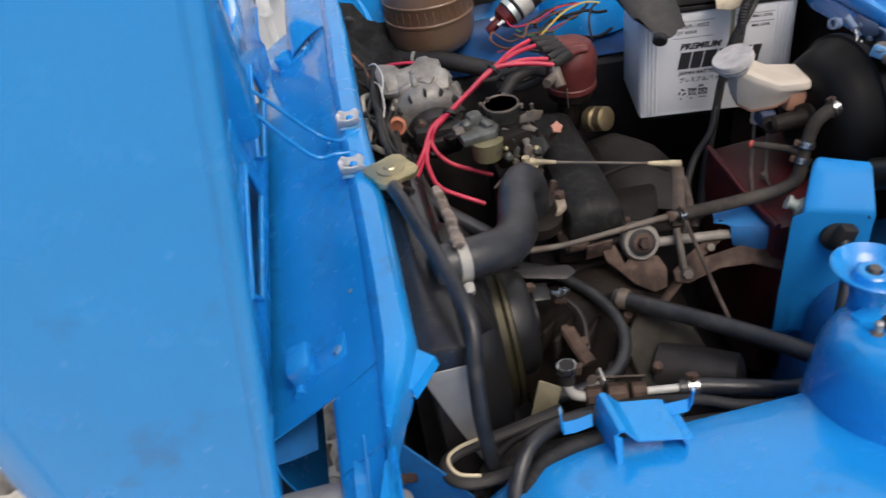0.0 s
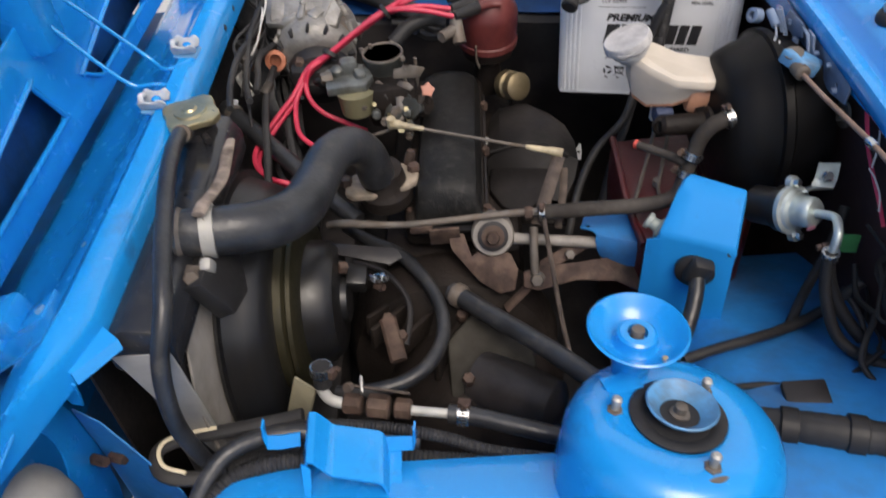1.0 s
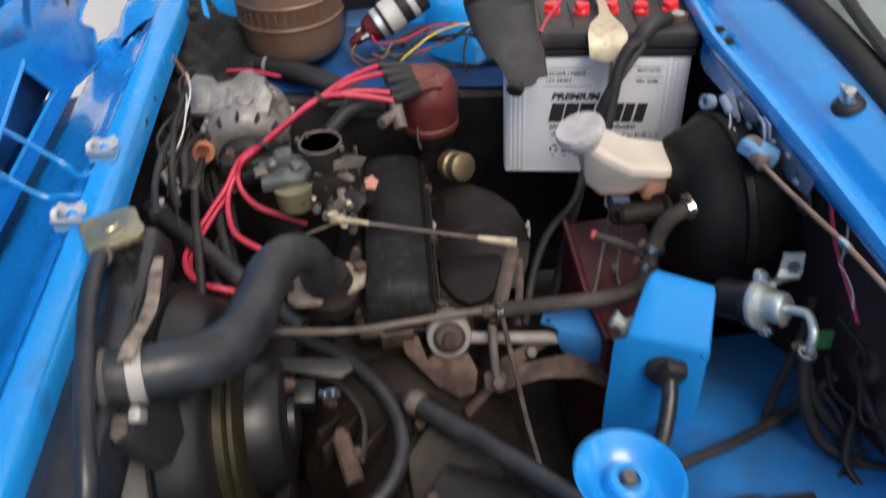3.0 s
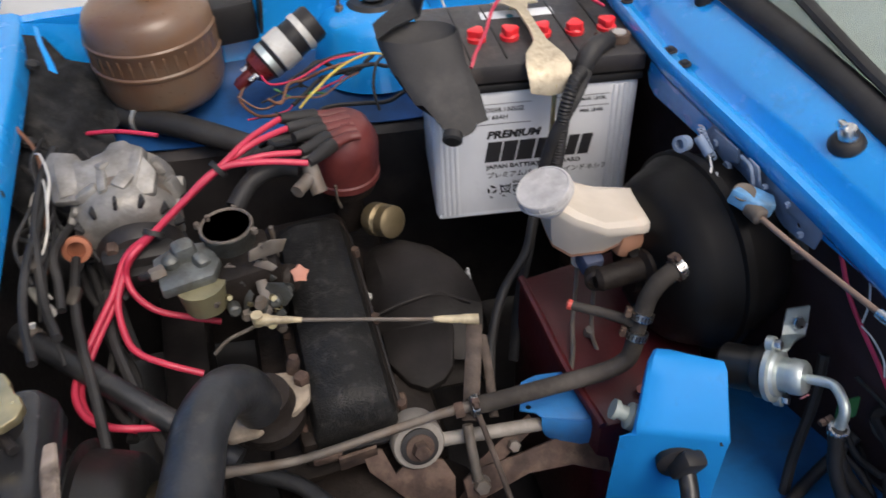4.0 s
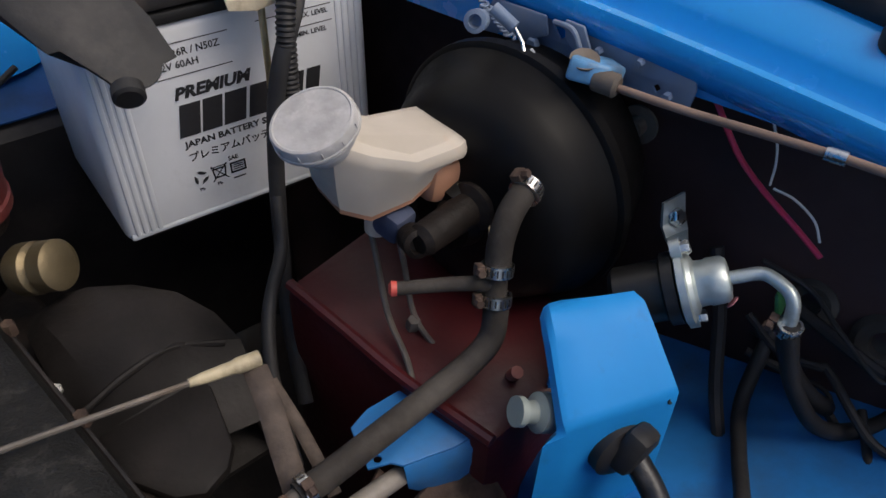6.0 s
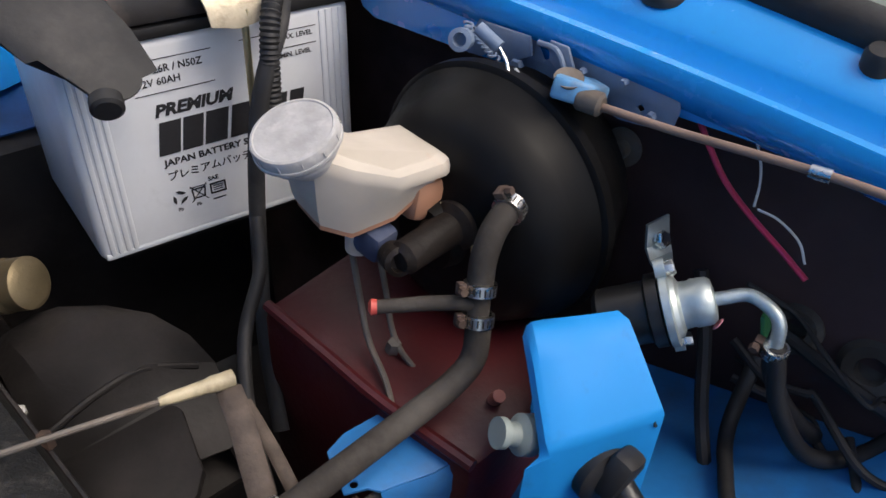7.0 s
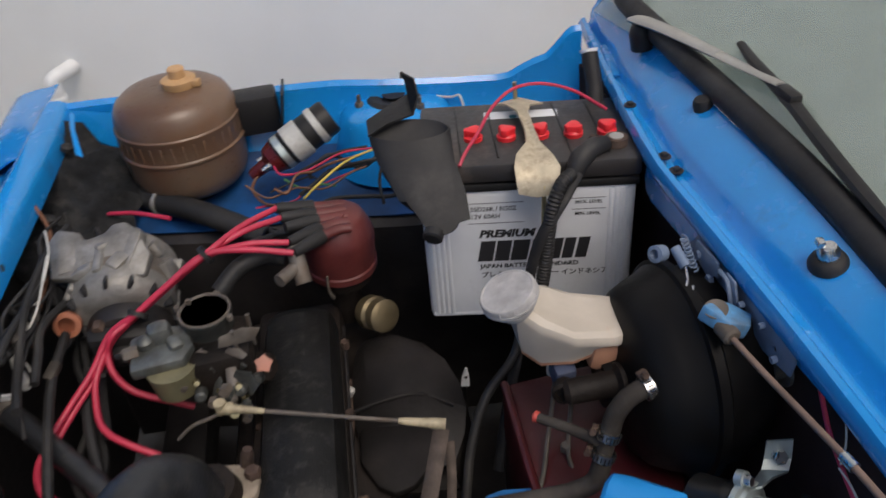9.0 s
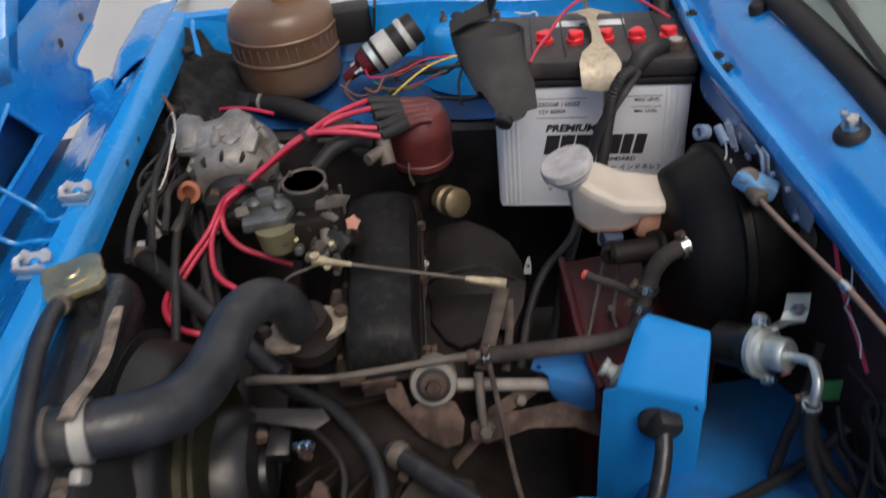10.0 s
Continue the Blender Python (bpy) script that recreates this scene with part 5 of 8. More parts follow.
part("front_flap", loft([[(0.080, -0.317, 0.6445), (0.097, -0.320, 0.6445), (0.118, -0.325, 0.6445), (0.141, -0.325, 0.6445)], [(0.080, -0.320, 0.638), (0.097, -0.3245, 0.637), (0.118, -0.3295, 0.638), (0.1425, -0.329, 0.638)], [(0.083, -0.319, 0.622), (0.099, -0.326, 0.620), (0.120, -0.330, 0.622), (0.144, -0.329, 0.622)], [(0.087, -0.315, 0.609), (0.101, -0.325, 0.603), (0.122, -0.329, 0.603), (0.146, -0.327, 0.604)]], 0.0025), BLUE_DUST_SHADE, bp)

# pressure pipe with brass nuts, near side
ps = thing("pressure_pipe", (-0.12, -0.63, 0.68), "steel pressure pipe with rusty union nuts", "pipe")
part("elbow", tube([(-0.190, -0.612, 0.690), (-0.190, -0.616, 0.672), (-0.184, -0.618, 0.658), (-0.172, -0.617, 0.651), (-0.160, -0.616, 0.650)], 0.0062, 14, 6), CHALK, ps, "pale bent tube")
part("sleeve", tube([(-0.190, -0.612, 0.674), (-0.189, -0.607, 0.700)], 0.0098, 18), RUBBER, ps, "black rubber sleeve")
clamp_ring((-0.1892, -0.608, 0.694), (0, 0.2, 1), 0.0098, 0.010, ps, screw=(1, -0.3, 0))
for x, r, h in ((-0.170, 0.0118, 0.020), (-0.144, 0.0136, 0.024), (-0.115, 0.0115, 0.018)):
    part("union_nut", lathe([(r * 0.85, 0), (r, 0.002), (r, h - 0.002), (r * 0.85, h)], (x, -0.616 + (x + 0.17) * 0.06, 0.650 - (x + 0.17) * 0.05), (1, 0.06, -0.05), 8), RUST, ps, "rusty brown union nut")
part("bolt_tab", join(box((0.060, 0.003, 0.012), pose(-0.128, -0.606, 0.668, 30, 8, 4), 0.001), lathe([(0.0055, 0), (0.0055, 0.006)], (-0.160, -0.612, 0.676), (-0.3, -0.8, 0.5), 14)), GRIMYSTEEL, ps, "grimy steel tab with a bolt")
part("steel_tube", tube([(-0.098, -0.612, 0.646), (-0.052, -0.609, 0.644)], 0.0052, 14), CHALK, ps)
part("hose_tail", tube([(-0.058, -0.609, 0.644), (-0.03, -0.608, 0.643), (0.02, -0.612, 0.640), (0.07, -0.612, 0.632), (0.12, -0.60, 0.62)], 0.0098, 14, 6), HOSE, ps)
clamp_ring((-0.042, -0.608, 0.6435), (1, 0.05, -0.05), 0.0101, 0.012, ps, screw=(0, 0.4, 1))
part("wire_tab", box((0.003, 0.018, 0.014), pose(-0.150, -0.606, 0.672, 20, 10, 20), 0.001), PLATE, ps)

brk = thing("blue_bracket", (-0.15, -0.68, 0.69), "glossy blue folded bracket on the apron", "bracket")
PROFILE = [(-0.168, -0.048), (-0.1665, -0.004), (-0.164, 0.0), (-0.160, 0.0), (-0.1565, -0.004), (-0.148, -0.0155), (-0.144, -0.017), (-0.105, -0.017), (-0.101, -0.019), (-0.0995, -0.024), (-0.098, -0.034), (-0.094, -0.037), (-0.084, -0.037)]
part("channel", loft([[(x + 0.002 + 0.27 * (-0.69 - y), y, 0.745 + z * k) for x, z in PROFILE] for y, k in ((-0.692, 1.0), (-0.70, 1.0), (-0.72, 1.0), (-0.742, 1.04))], 0.0022), BLUE, brk)
part("front_leg", loft([[(-0.155, -0.741, 0.742), (-0.147, -0.742, 0.738)], [(-0.154, -0.748, 0.725), (-0.147, -0.748, 0.722)], [(-0.153, -0.757, 0.703), (-0.149, -0.757, 0.702)]], 0.002), BLUE, brk)
for pts in ([(-0.172, -0.703, 0.728), (-0.190, -0.708, 0.726), (-0.203, -0.710, 0.726), (-0.2055, -0.708, 0.730), (-0.2055, -0.704, 0.743)], [(-0.101, -0.696, 0.724), (-0.085, -0.693, 0.723), (-0.070, -0.690, 0.723), (-0.0675, -0.689, 0.727), (-0.067, -0.688, 0.745)]):
    part("arm", loft([[Vector(p) + Vector((0, 0.001, 0.0)), Vector(p) + Vector((0, -0.006, -0.012 if q < 3 else -0.004))] for q, p in enumerate(pts)], 0.0018), BLUE, brk)

loom = thing("wiring_loom", (-0.1, -0.65, 0.65), "black corrugated wiring conduits along the inner wing", "conduit")
part("conduit", tube([(-0.318, -0.72, 0.585), (-0.298, -0.69, 0.615), (-0.268, -0.672, 0.642), (-0.239, -0.670, 0.662), (-0.17, -0.670, 0.690), (-0.115, -0.670, 0.699), (-0.07, -0.669, 0.698), (-0.04, -0.667, 0.690), (-0.002, -0.664, 0.674), (0.07, -0.65, 0.65)], 0.0064, 12, 10, ridges=0.0011, pitch=0.0036), RUBBER, loom)
part("conduit", tube([(-0.33, -0.735, 0.56), (-0.302, -0.70, 0.592), (-0.272, -0.682, 0.612), (-0.23, -0.680, 0.634), (-0.19, -0.680, 0.648), (-0.14, -0.678, 0.656), (-0.05, -0.670, 0.655), (0.04, -0.655, 0.64)], 0.0092, 14, 8, ridges=0.0014, pitch=0.0045), RUBBER, loom)
part("smooth_hose", tube([(-0.34, -0.745, 0.54), (-0.312, -0.71, 0.565), (-0.28, -0.69, 0.585), (-0.225, -0.686, 0.608), (-0.17, -0.684, 0.625), (-0.10, -0.68, 0.632)], 0.0095, 14, 8), HOSE, loom)
part("corner_hose", tube([(-0.275, -0.81, 0.63), (-0.262, -0.78, 0.680), (-0.252, -0.752, 0.704), (-0.238, -0.726, 0.714), (-0.215, -0.704, 0.710), (-0.185, -0.688, 0.702), (-0.14, -0.680, 0.694), (-0.07, -0.672, 0.688)], 0.0085, 14, 8), HOSE, loom, "thick black corner hose")
part("corner_conduit", tube([(-0.262, -0.81, 0.63), (-0.250, -0.782, 0.682), (-0.234, -0.750, 0.702), (-0.205, -0.728, 0.702), (-0.17, -0.712, 0.694), (-0.11, -0.695, 0.680)], 0.0085, 14, 8, ridges=0.0012, pitch=0.0042), RUBBER, loom)
strip = thing("rubber_strip", (-0.33, -0.68, 0.64), "bent black rubber strip with a cream edge", "strip")
SP = [(-0.20, -0.650, 0.672), (-0.225, -0.658, 0.668), (-0.286, -0.682, 0.668), (-0.325, -0.698, 0.667), (-0.336, -0.712, 0.665), (-0.325, -0.728, 0.662), (-0.300, -0.731, 0.660), (-0.26, -0.718, 0.655)]
part("strip_body", tube(SP, 0.008, 10, 8, flat=0.7), RUBBER, strip)
part("cream_edge", tube([Vector(p) + Vector((0.004, 0.003, 0.007)) for p in SP[2:7]], 0.0022, 6, 8), CREAM, strip)
# splash panel: the shade on it is put into its darker blue
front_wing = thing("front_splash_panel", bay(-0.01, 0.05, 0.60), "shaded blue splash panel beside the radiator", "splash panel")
part("sheet", loft([[bay(-0.016, -0.058, 0.73), bay(-0.014, -0.058, 0.66), bay(-0.02, -0.056, 0.52)], [bay(-0.022, -0.035, 0.715), bay(-0.024, -0.035, 0.65), bay(-0.03, -0.035, 0.52)], [bay(-0.040, 0.0, 0.675), bay(-0.040, 0.0, 0.62), bay(-0.04, 0.0, 0.52)], [bay(-0.056, 0.03, 0.635), bay(-0.055, 0.03, 0.60), bay(-0.05, 0.03, 0.52)]], 0.002), BLUE_DUST_SHADE, front_wing)
for p in (bay(-0.030, -0.058, 0.665), bay(-0.022, -0.045, 0.655)):
    part("screw", hexbolt(p, (0.9, -0.2, 0.2), 0.006, 0.02), RUST, front_wing, "rusty screw")

# ---- behind the tower ----
bl_loom = thing("taped_loom", (0.30, -0.62, 0.70), "black taped wiring loom behind the tower", "wiring loom")
part("loom_body", tube([(0.21, -0.60, 0.675), (0.255, -0.615, 0.70), (0.305, -0.624, 0.712), (0.36, -0.628, 0.712), (0.45, -0.63, 0.70)], 0.016, 12, 6, ridges=0.001, pitch=0.012), RUBBER, bl_loom)
for p in ((0.262, -0.617, 0.702), (0.315, -0.6245, 0.712), (0.385, -0.629, 0.710)):
    part("tape_band", lathe([(0.0165, -0.008), (0.0182, -0.007), (0.0182, 0.007), (0.0165, 0.008)], p, (1, -0.1, 0.05), 18), BLACK, bl_loom, "shiny black tape band")
for pts, r in (([(0.18, -0.515, 0.655), (0.215, -0.495, 0.655), (0.252, -0.473, 0.650), (0.29, -0.445, 0.64), (0.33, -0.417, 0.64), (0.37, -0.40, 0.68)], 0.006),
               ([(0.22, -0.555, 0.668), (0.26, -0.54, 0.66), (0.30, -0.535, 0.655), (0.34, -0.515, 0.65), (0.38, -0.48, 0.66)], 0.0035),
               ([(0.315, -0.43, 0.74), (0.32, -0.445, 0.70), (0.34, -0.47, 0.66), (0.38, -0.49, 0.65), (0.42, -0.50, 0.66)], 0.0065)):
    w_ = thing("cable", pts[2], "thin black cable over the blue inner panel", "cable", "loose cables")
    part("cable_body", tube(pts, r, 10, 8), RUBBER, w_)


blk = thing("rubber_pad", (0.291, -0.56, 0.672), "grimy black pad on the blue inner panel", "pad")
part("pad", box((0.042, 0.030, 0.010), pose(0.291, -0.560, 0.677, 4, -6, 8), 0.003), BLACKMETAL, blk)


def tangle(count, low, high, heading, radii, colours, seed):
    """Loose wires wandering from one end of a region to the other."""
    pick = random.Random(seed)
    for k in range(count):
        a = Vector([pick.uniform(p, q) for p, q in zip(low, high)])
        run = Vector(heading) * pick.uniform(0.7, 1.2)
        pts = [a + run * (j / 5) + Vector((pick.uniform(-1, 1), pick.uniform(-1, 1), pick.uniform(-0.7, 0.7))) * 0.017 for j in range(6)]
        col = colours[k % len(colours)]
        w_ = thing("wire", pts[3], f"loose {col} insulated wire in the engine bay", "wire", f"loose {col} wires")
        part("insulation", tube(pts, pick.choice(radii), 8, 7), WCOL[col], w_)


# ---- brakes ----
BC = Vector((0.212, -0.205, 0.746))
MC = Vector((0.236, -0.205, 0.768))
booster = thing("brake_booster", BC + REAR * 0.09, "large black brake booster drum on the firewall", "brake booster")
part("front_shell", lathe([(0.026, -0.026), (0.030, -0.012), (0.058, -0.008), (0.079, -0.002), (0.090, 0.008), (0.098, 0.024), (0.104, 0.040), (0.109, 0.046)], BC, REAR, 64), SERVO, booster)
part("rim_band", lathe([(0.109, 0.045), (0.1125, 0.047), (0.1125, 0.056), (0.108, 0.058)], BC, REAR, 64), SERVO, booster)
part("rear_shell", lathe([(0.108, 0.057), (0.103, 0.062), (0.101, 0.085), (0.092, 0.11), (0.05, 0.115), (0.04, 0.15)], BC, REAR, 56), SERVO, booster)
stub0 = Vector((0.254, -0.242, 0.808))
part("grommet", lathe([(0.019, -0.003), (0.018, 0.003), (0.011, 0.005)], stub0, -REAR, 24), RUBBER, booster)
part("vacuum_stub", tube([stub0, Vector((0.240, -0.250, 0.802)), Vector((0.222, -0.260, 0.793))], [0.0075, 0.0085, 0.008], 14, 4), DUSTMETAL, booster)
part("flange_bolt", join(lathe([(0.016, 0), (0.016, 0.003)], (0.345, -0.25, 0.797), -REAR, 24), lathe([(0.008, 0), (0.008, 0.012)], (0.345, -0.25, 0.797), -REAR, 16)), DUSTMETAL, booster, "grey flange bolt")
mc = thing("master_cylinder", (0.19, -0.21, 0.73), "grimy brake master cylinder below its reservoir", "master cylinder")
part("cylinder", lathe([(0.008, -0.092), (0.0125, -0.087), (0.0135, -0.04), (0.020, -0.036), (0.020, -0.02), (0.026, -0.018), (0.026, -0.010)], MC + Vector((0, -0.012, -0.008)), REAR, 28), CAST, mc)
for k, x in enumerate((0.150, 0.190)):
    part("pipe_port", lathe([(0.011, 0), (0.011, 0.016), (0.0075, 0.018), (0.0065, 0.012), (0.0, 0.011)], (x, -0.222 + 0.008 * k, 0.754), (-0.2, -0.85, 0.3), 20), CAST, mc)
part("blue_union", box((0.024, 0.026, 0.026), pose(0.150, -0.200, 0.754, 10, 0, 14), 0.006), SERVOBLUE, mc, "dusty blue union block")
part("thin_wire", tube([(0.198, -0.212, 0.775), (0.212, -0.222, 0.772), (0.213, -0.232, 0.758), (0.190, -0.262, 0.738), (0.176, -0.270, 0.715), (0.186, -0.282, 0.705)], 0.0009, 6, 8), BRASS, mc)
res = thing("brake_reservoir", (0.15, -0.19, 0.765), "yellowed plastic brake fluid reservoir with a chalky grey cap", "reservoir")
RT = [(0.096, -0.172), (0.110, -0.152), (0.135, -0.143), (0.162, -0.1425), (0.203, -0.150), (0.210, -0.158), (0.214, -0.200), (0.211, -0.208), (0.200, -0.214), (0.160, -0.216), (0.126, -0.212), (0.104, -0.198)]
RB = [(0.104, -0.174), (0.114, -0.160), (0.135, -0.152), (0.160, -0.152), (0.198, -0.157), (0.204, -0.164), (0.206, -0.196), (0.204, -0.202), (0.194, -0.206), (0.160, -0.208), (0.128, -0.204), (0.110, -0.193)]


def wedge(x):
    """Depth of the reservoir below its seam: deep under the cap, shallow at the far tip."""
    return 0.026 if x < 0.105 else 0.038 if x < 0.12 else 0.046 if x < 0.15 else 0.046 - 0.034 * (x - 0.15) / 0.064


def brow(x):
    """Rise of the reservoir's seam towards the cap."""
    return 0.026 * max(0.0, min(1.0, (0.165 - x) / 0.06))


bmr = loft([[(x * 0.6 + 0.4 * 0.145, y * 0.6 - 0.4 * 0.182, 0.808 - wedge(x)) for x, y in RB], [(x, y, 0.81 - 0.92 * wedge(x)) for x, y in RB], [(x, y, 0.808 - 0.45 * wedge(x)) for x, y in [((p[0] + q[0]) / 2, (p[1] + q[1]) / 2) for p, q in zip(RT, RB)]],
            [(x, y, 0.799 + brow(x)) for x, y in RT], [(x, y, 0.804 + brow(x)) for x, y in RT], [(0.155 + (x - 0.155) * 0.96, -0.18 + (y + 0.18) * 0.94, 0.8085 + brow(x)) for x, y in RT], [(0.155 + (x - 0.155) * 0.8, -0.18 + (y + 0.18) * 0.75, 0.811 + brow(x)) for x, y in RT]], closed=True)
bmr.verts.ensure_lookup_table()
bmr.faces.new(bmr.verts[-len(RT):])
bmr.faces.new(bmr.verts[:len(RT)][::-1])
part("body", bmr, RESERVOIR, res)
part("fluid_band", loft([[(0.145 + (x - 0.145) * k, -0.182 + (y + 0.182) * k, 0.81 - f * wedge(x)) for x, y in RB] for k, f in ((0.62, 1.0), (1.014, 0.95), (1.036, 0.66))], closed=True), AMBERPLAST, res, "amber fluid showing through the plastic")
part("lower_chamber", box((0.046, 0.040, 0.034), pose(0.196, -0.190, 0.776, 0, 10, 8), 0.008), AMBERPLAST, res, "amber stained lower chamber")
part("outlet", lathe([(0.010, -0.05), (0.010, -0.02)], (0.145, -0.185, 0.787), (0, 0, 1), 16), RESERVOIR, res)
CAPAX, CAPC = Vector((-0.38, -0.06, 1)).normalized(), Vector((0.1005, -0.188, 0.8415))
part("neck", lathe([(0.0175, -0.016), (0.0205, -0.008), (0.0235, -0.007), (0.0235, -0.005), (0.0215, -0.004), (0.0215, -0.002), (0.0235, -0.001), (0.0235, 0.002)], CAPC, CAPAX, 32), CAPGREY, res, "grey threaded neck")
cp = part("cap", lathe([(0.0275, 0.003), (0.0288, 0.004), (0.0288, 0.0105), (0.0278, 0.0125), (0.0262, 0.0130), (0.0255, 0.0122), (0.0, 0.0125)], CAPC, CAPAX, 44), CAPGREY, res, "chalky grey screw cap")
part("cap_edge", lathe([(0.0275, 0.002), (0.0295, 0.0025), (0.0295, 0.0045), (0.0288, 0.005)], CAPC, CAPAX, 44), CAPGREY, cp)
for a in range(0, 360, 30):
    r_, u_, a_ = frame_of(CAPAX)
    p = CAPC + (r_ * math.cos(radians(a)) + u_ * math.sin(radians(a))) * 0.0289 + a_ * 0.0075
    part("grip_rib", box((0.0010, 0.0010, 0.005), aim(p, CAPAX), 0.0005), CAPGREY, cp)
part("wire_bail", tube([(0.212, -0.200, 0.797), (0.222, -0.206, 0.795), (0.228, -0.212, 0.785), (0.224, -0.216, 0.770), (0.214, -0.214, 0.758)], 0.0012, 8, 6), STEEL, res)

redbox = thing("red_bulkhead_box", (0.16, -0.2, 0.4), "dark red painted metal box panel under the master cylinder", "panel")
part("shell", prism([(0.088, -0.122), (0.100, -0.190), (0.112, -0.262), (0.135, -0.345), (0.255, -0.33), (0.29, -0.20), (0.24, -0.08)], 0.32, Matrix.Translation((0, 0, 0.335)), 0.012), OXIDE, redbox)
part("flange", tube([(0.092, -0.130, 0.662), (0.104, -0.20, 0.662), (0.116, -0.265, 0.660), (0.138, -0.343, 0.657)], 0.005, 8, 6), OXIDE, redbox)
part("screw", hexbolt((0.153, -0.222, 0.655), (0, -0.2, 1), 0.006, 0.012), DUSTMETAL, redbox)
part("vent_screw", tube([(0.188, -0.305, 0.655), (0.186, -0.312, 0.668)], 0.005, 10), material("pinkish_oxide", (0.38, 0.13, 0.10), 0.6, spread=0.2), redbox, "pinkish red bleed screw")
for pts in ([(0.148, -0.165, 0.74), (0.142, -0.19, 0.70), (0.135, -0.215, 0.672), (0.128, -0.25, 0.662), (0.120, -0.275, 0.65)], [(0.163, -0.18, 0.74), (0.16, -0.20, 0.70), (0.157, -0.215, 0.67), (0.155, -0.235, 0.66), (0.165, -0.26, 0.64)]):
    bpipe = thing("brake_pipe", pts[2], "thin dull brake pipe on the red panel", "brake pipe", "brake pipes")
    part("pipe", tube(pts, 0.0026, 8, 6), DUSTMETAL, bpipe)

# ---- battery ----
bat = thing("battery", (0.13, 0.09, 0.65), "white car battery with dark lid and red vent caps", "battery")
lean = Matrix.Translation((0, 0, 0.65)) @ pose(0, 0, 0, -3.2, 0, 0)
TOP = lean.to_3x3() @ Vector((0, 0, 1))
part("case", box((0.256, 0.170, 0.19), lean @ pose(0.13, 0.087, 0.095), 0.009, segments=4), WHITEPLAST, bat)
for x in (0.012, 0.0185, 0.025, 0.0315, 0.228, 0.2345, 0.241, 0.2475):
    part("rib", box((0.0046, 0.003, 0.178), lean @ pose(x, 0.0020, 0.0960), 0.0014), WHITEPLAST, bat)
part("base_lip", box((0.250, 0.171, 0.008), lean @ pose(0.13, 0.087, 0.006), 0.003), WHITEPLAST, bat)
part("lid_rim", box((0.260, 0.174, 0.010), lean @ pose(0.13, 0.087, 0.193), 0.002), BLACK, bat)
lid = part("lid", box((0.263, 0.178, 0.024), lean @ pose(0.13, 0.088, 0.212), 0.004), LIDGREY, bat)
for x in (0.045, 0.088, 0.131, 0.174, 0.217):
    part("lid_groove", box((0.0025, 0.150, 0.0016), lean @ pose(x + 0.004, 0.09, 0.2245, 0, 0, 4), 0.0004), BLACK, lid)
for i in range(6):
    o = lean @ Vector((0.028 + 0.0405 * i, 0.066 + 0.002 * (i % 2), 0.224))
    v = part("vent_cap", lathe([(0.0115, 0), (0.0118, 0.005), (0.0095, 0.0065), (0.009, 0.0075)], o, TOP, 24), REDCAP, bat, "red vent cap")
    turn_cap = (15, 40, -10, 25, 60, 5)[i]
    part("cap_grip", prism([((0.0112 if q % 6 < 3 else 0.0085) * math.cos(q * math.pi / 9), (0.0112 if q % 6 < 3 else 0.0085) * math.sin(q * math.pi / 9)) for q in range(18)], 0.009, Matrix.Translation(o + TOP * 0.006) @ pose(0, 0, 0, -3, 0, turn_cap), 0.0015), REDCAP, v)
part("data_label", box((0.095, 0.022, 0.0006), lean @ pose(0.130, 0.135, 0.2245), 0.0001), WHITEPLAST, bat, "white data label")
part("label_spot", lathe([(0.005, 0), (0.005, 0.0004)], lean @ Vector((0.120, 0.128, 0.2249)), TOP, 16), material("teal_ink", (0.02, 0.20, 0.24), 0.5, spread=0.05), bat)


def words(text, size, x, z, parent, name="print", shear=0.0, wide=1.0, bold=0.0):
    """Flat lettering on the battery's front face, left end at x, foot at z."""
    cu = bpy.data.curves.new(name, 'FONT')
    cu.body, cu.size, cu.shear, cu.offset, cu.resolution_u = text, size, shear, bold, 2
    ob = new(name, cu)
    me = bpy.data.meshes.new_from_object(ob.evaluated_get(bpy.context.evaluated_depsgraph_get()))
    bpy.data.objects.remove(ob)
    bpy.data.curves.remove(cu)
    bm = bmesh.new()
    bm.from_mesh(me)
    bpy.data.meshes.remove(me)
    bmesh.ops.scale(bm, vec=(wide, 1, 1), verts=bm.verts)
    bmesh.ops.transform(bm, matrix=lean @ pose(x, 0.0014, z, 90, 0, 0), verts=bm.verts)
    return part(name, bm, INK, parent, "black printed lettering", smooth=False)


def bar(x0, x1, z0, z1, parent, slant=0.0, name="print_bar", mat=None):
    bm = bmesh.new()
    bm.faces.new([bm.verts.new(lean @ Vector((x + slant * (z - z0), 0.0013, z))) for x, z in ((x0, z0), (x1, z0), (x1, z1), (x0, z1))])
    return part(name, bm, mat or INK, parent, smooth=False)


words("55D26R / N50Z", 0.0088, 0.061, 0.1608, bat, wide=0.95, bold=0.00015)
words("12V 60AH", 0.0088, 0.061, 0.1505, bat, wide=0.95, bold=0.00015)
words("MAX. LEVEL", 0.0062, 0.186, 0.1655, bat, bold=0.00015)
words("MIN. LEVEL", 0.0062, 0.186, 0.1495, bat, bold=0.00015)
words("PREMIUM", 0.0145, 0.070, 0.1235, bat, shear=0.25, wide=1.12, bold=0.0007)
words("JAPAN BATTERY STANDARD", 0.0085, 0.070, 0.0775, bat, wide=1.12, bold=0.0003)
for x0, x1, z in ((0.058, 0.125, 0.1715), (0.150, 0.222, 0.1725), (0.058, 0.125, 0.1435), (0.182, 0.222, 0.1575)):
    bar(x0, x1, z, z + 0.0008, bat)
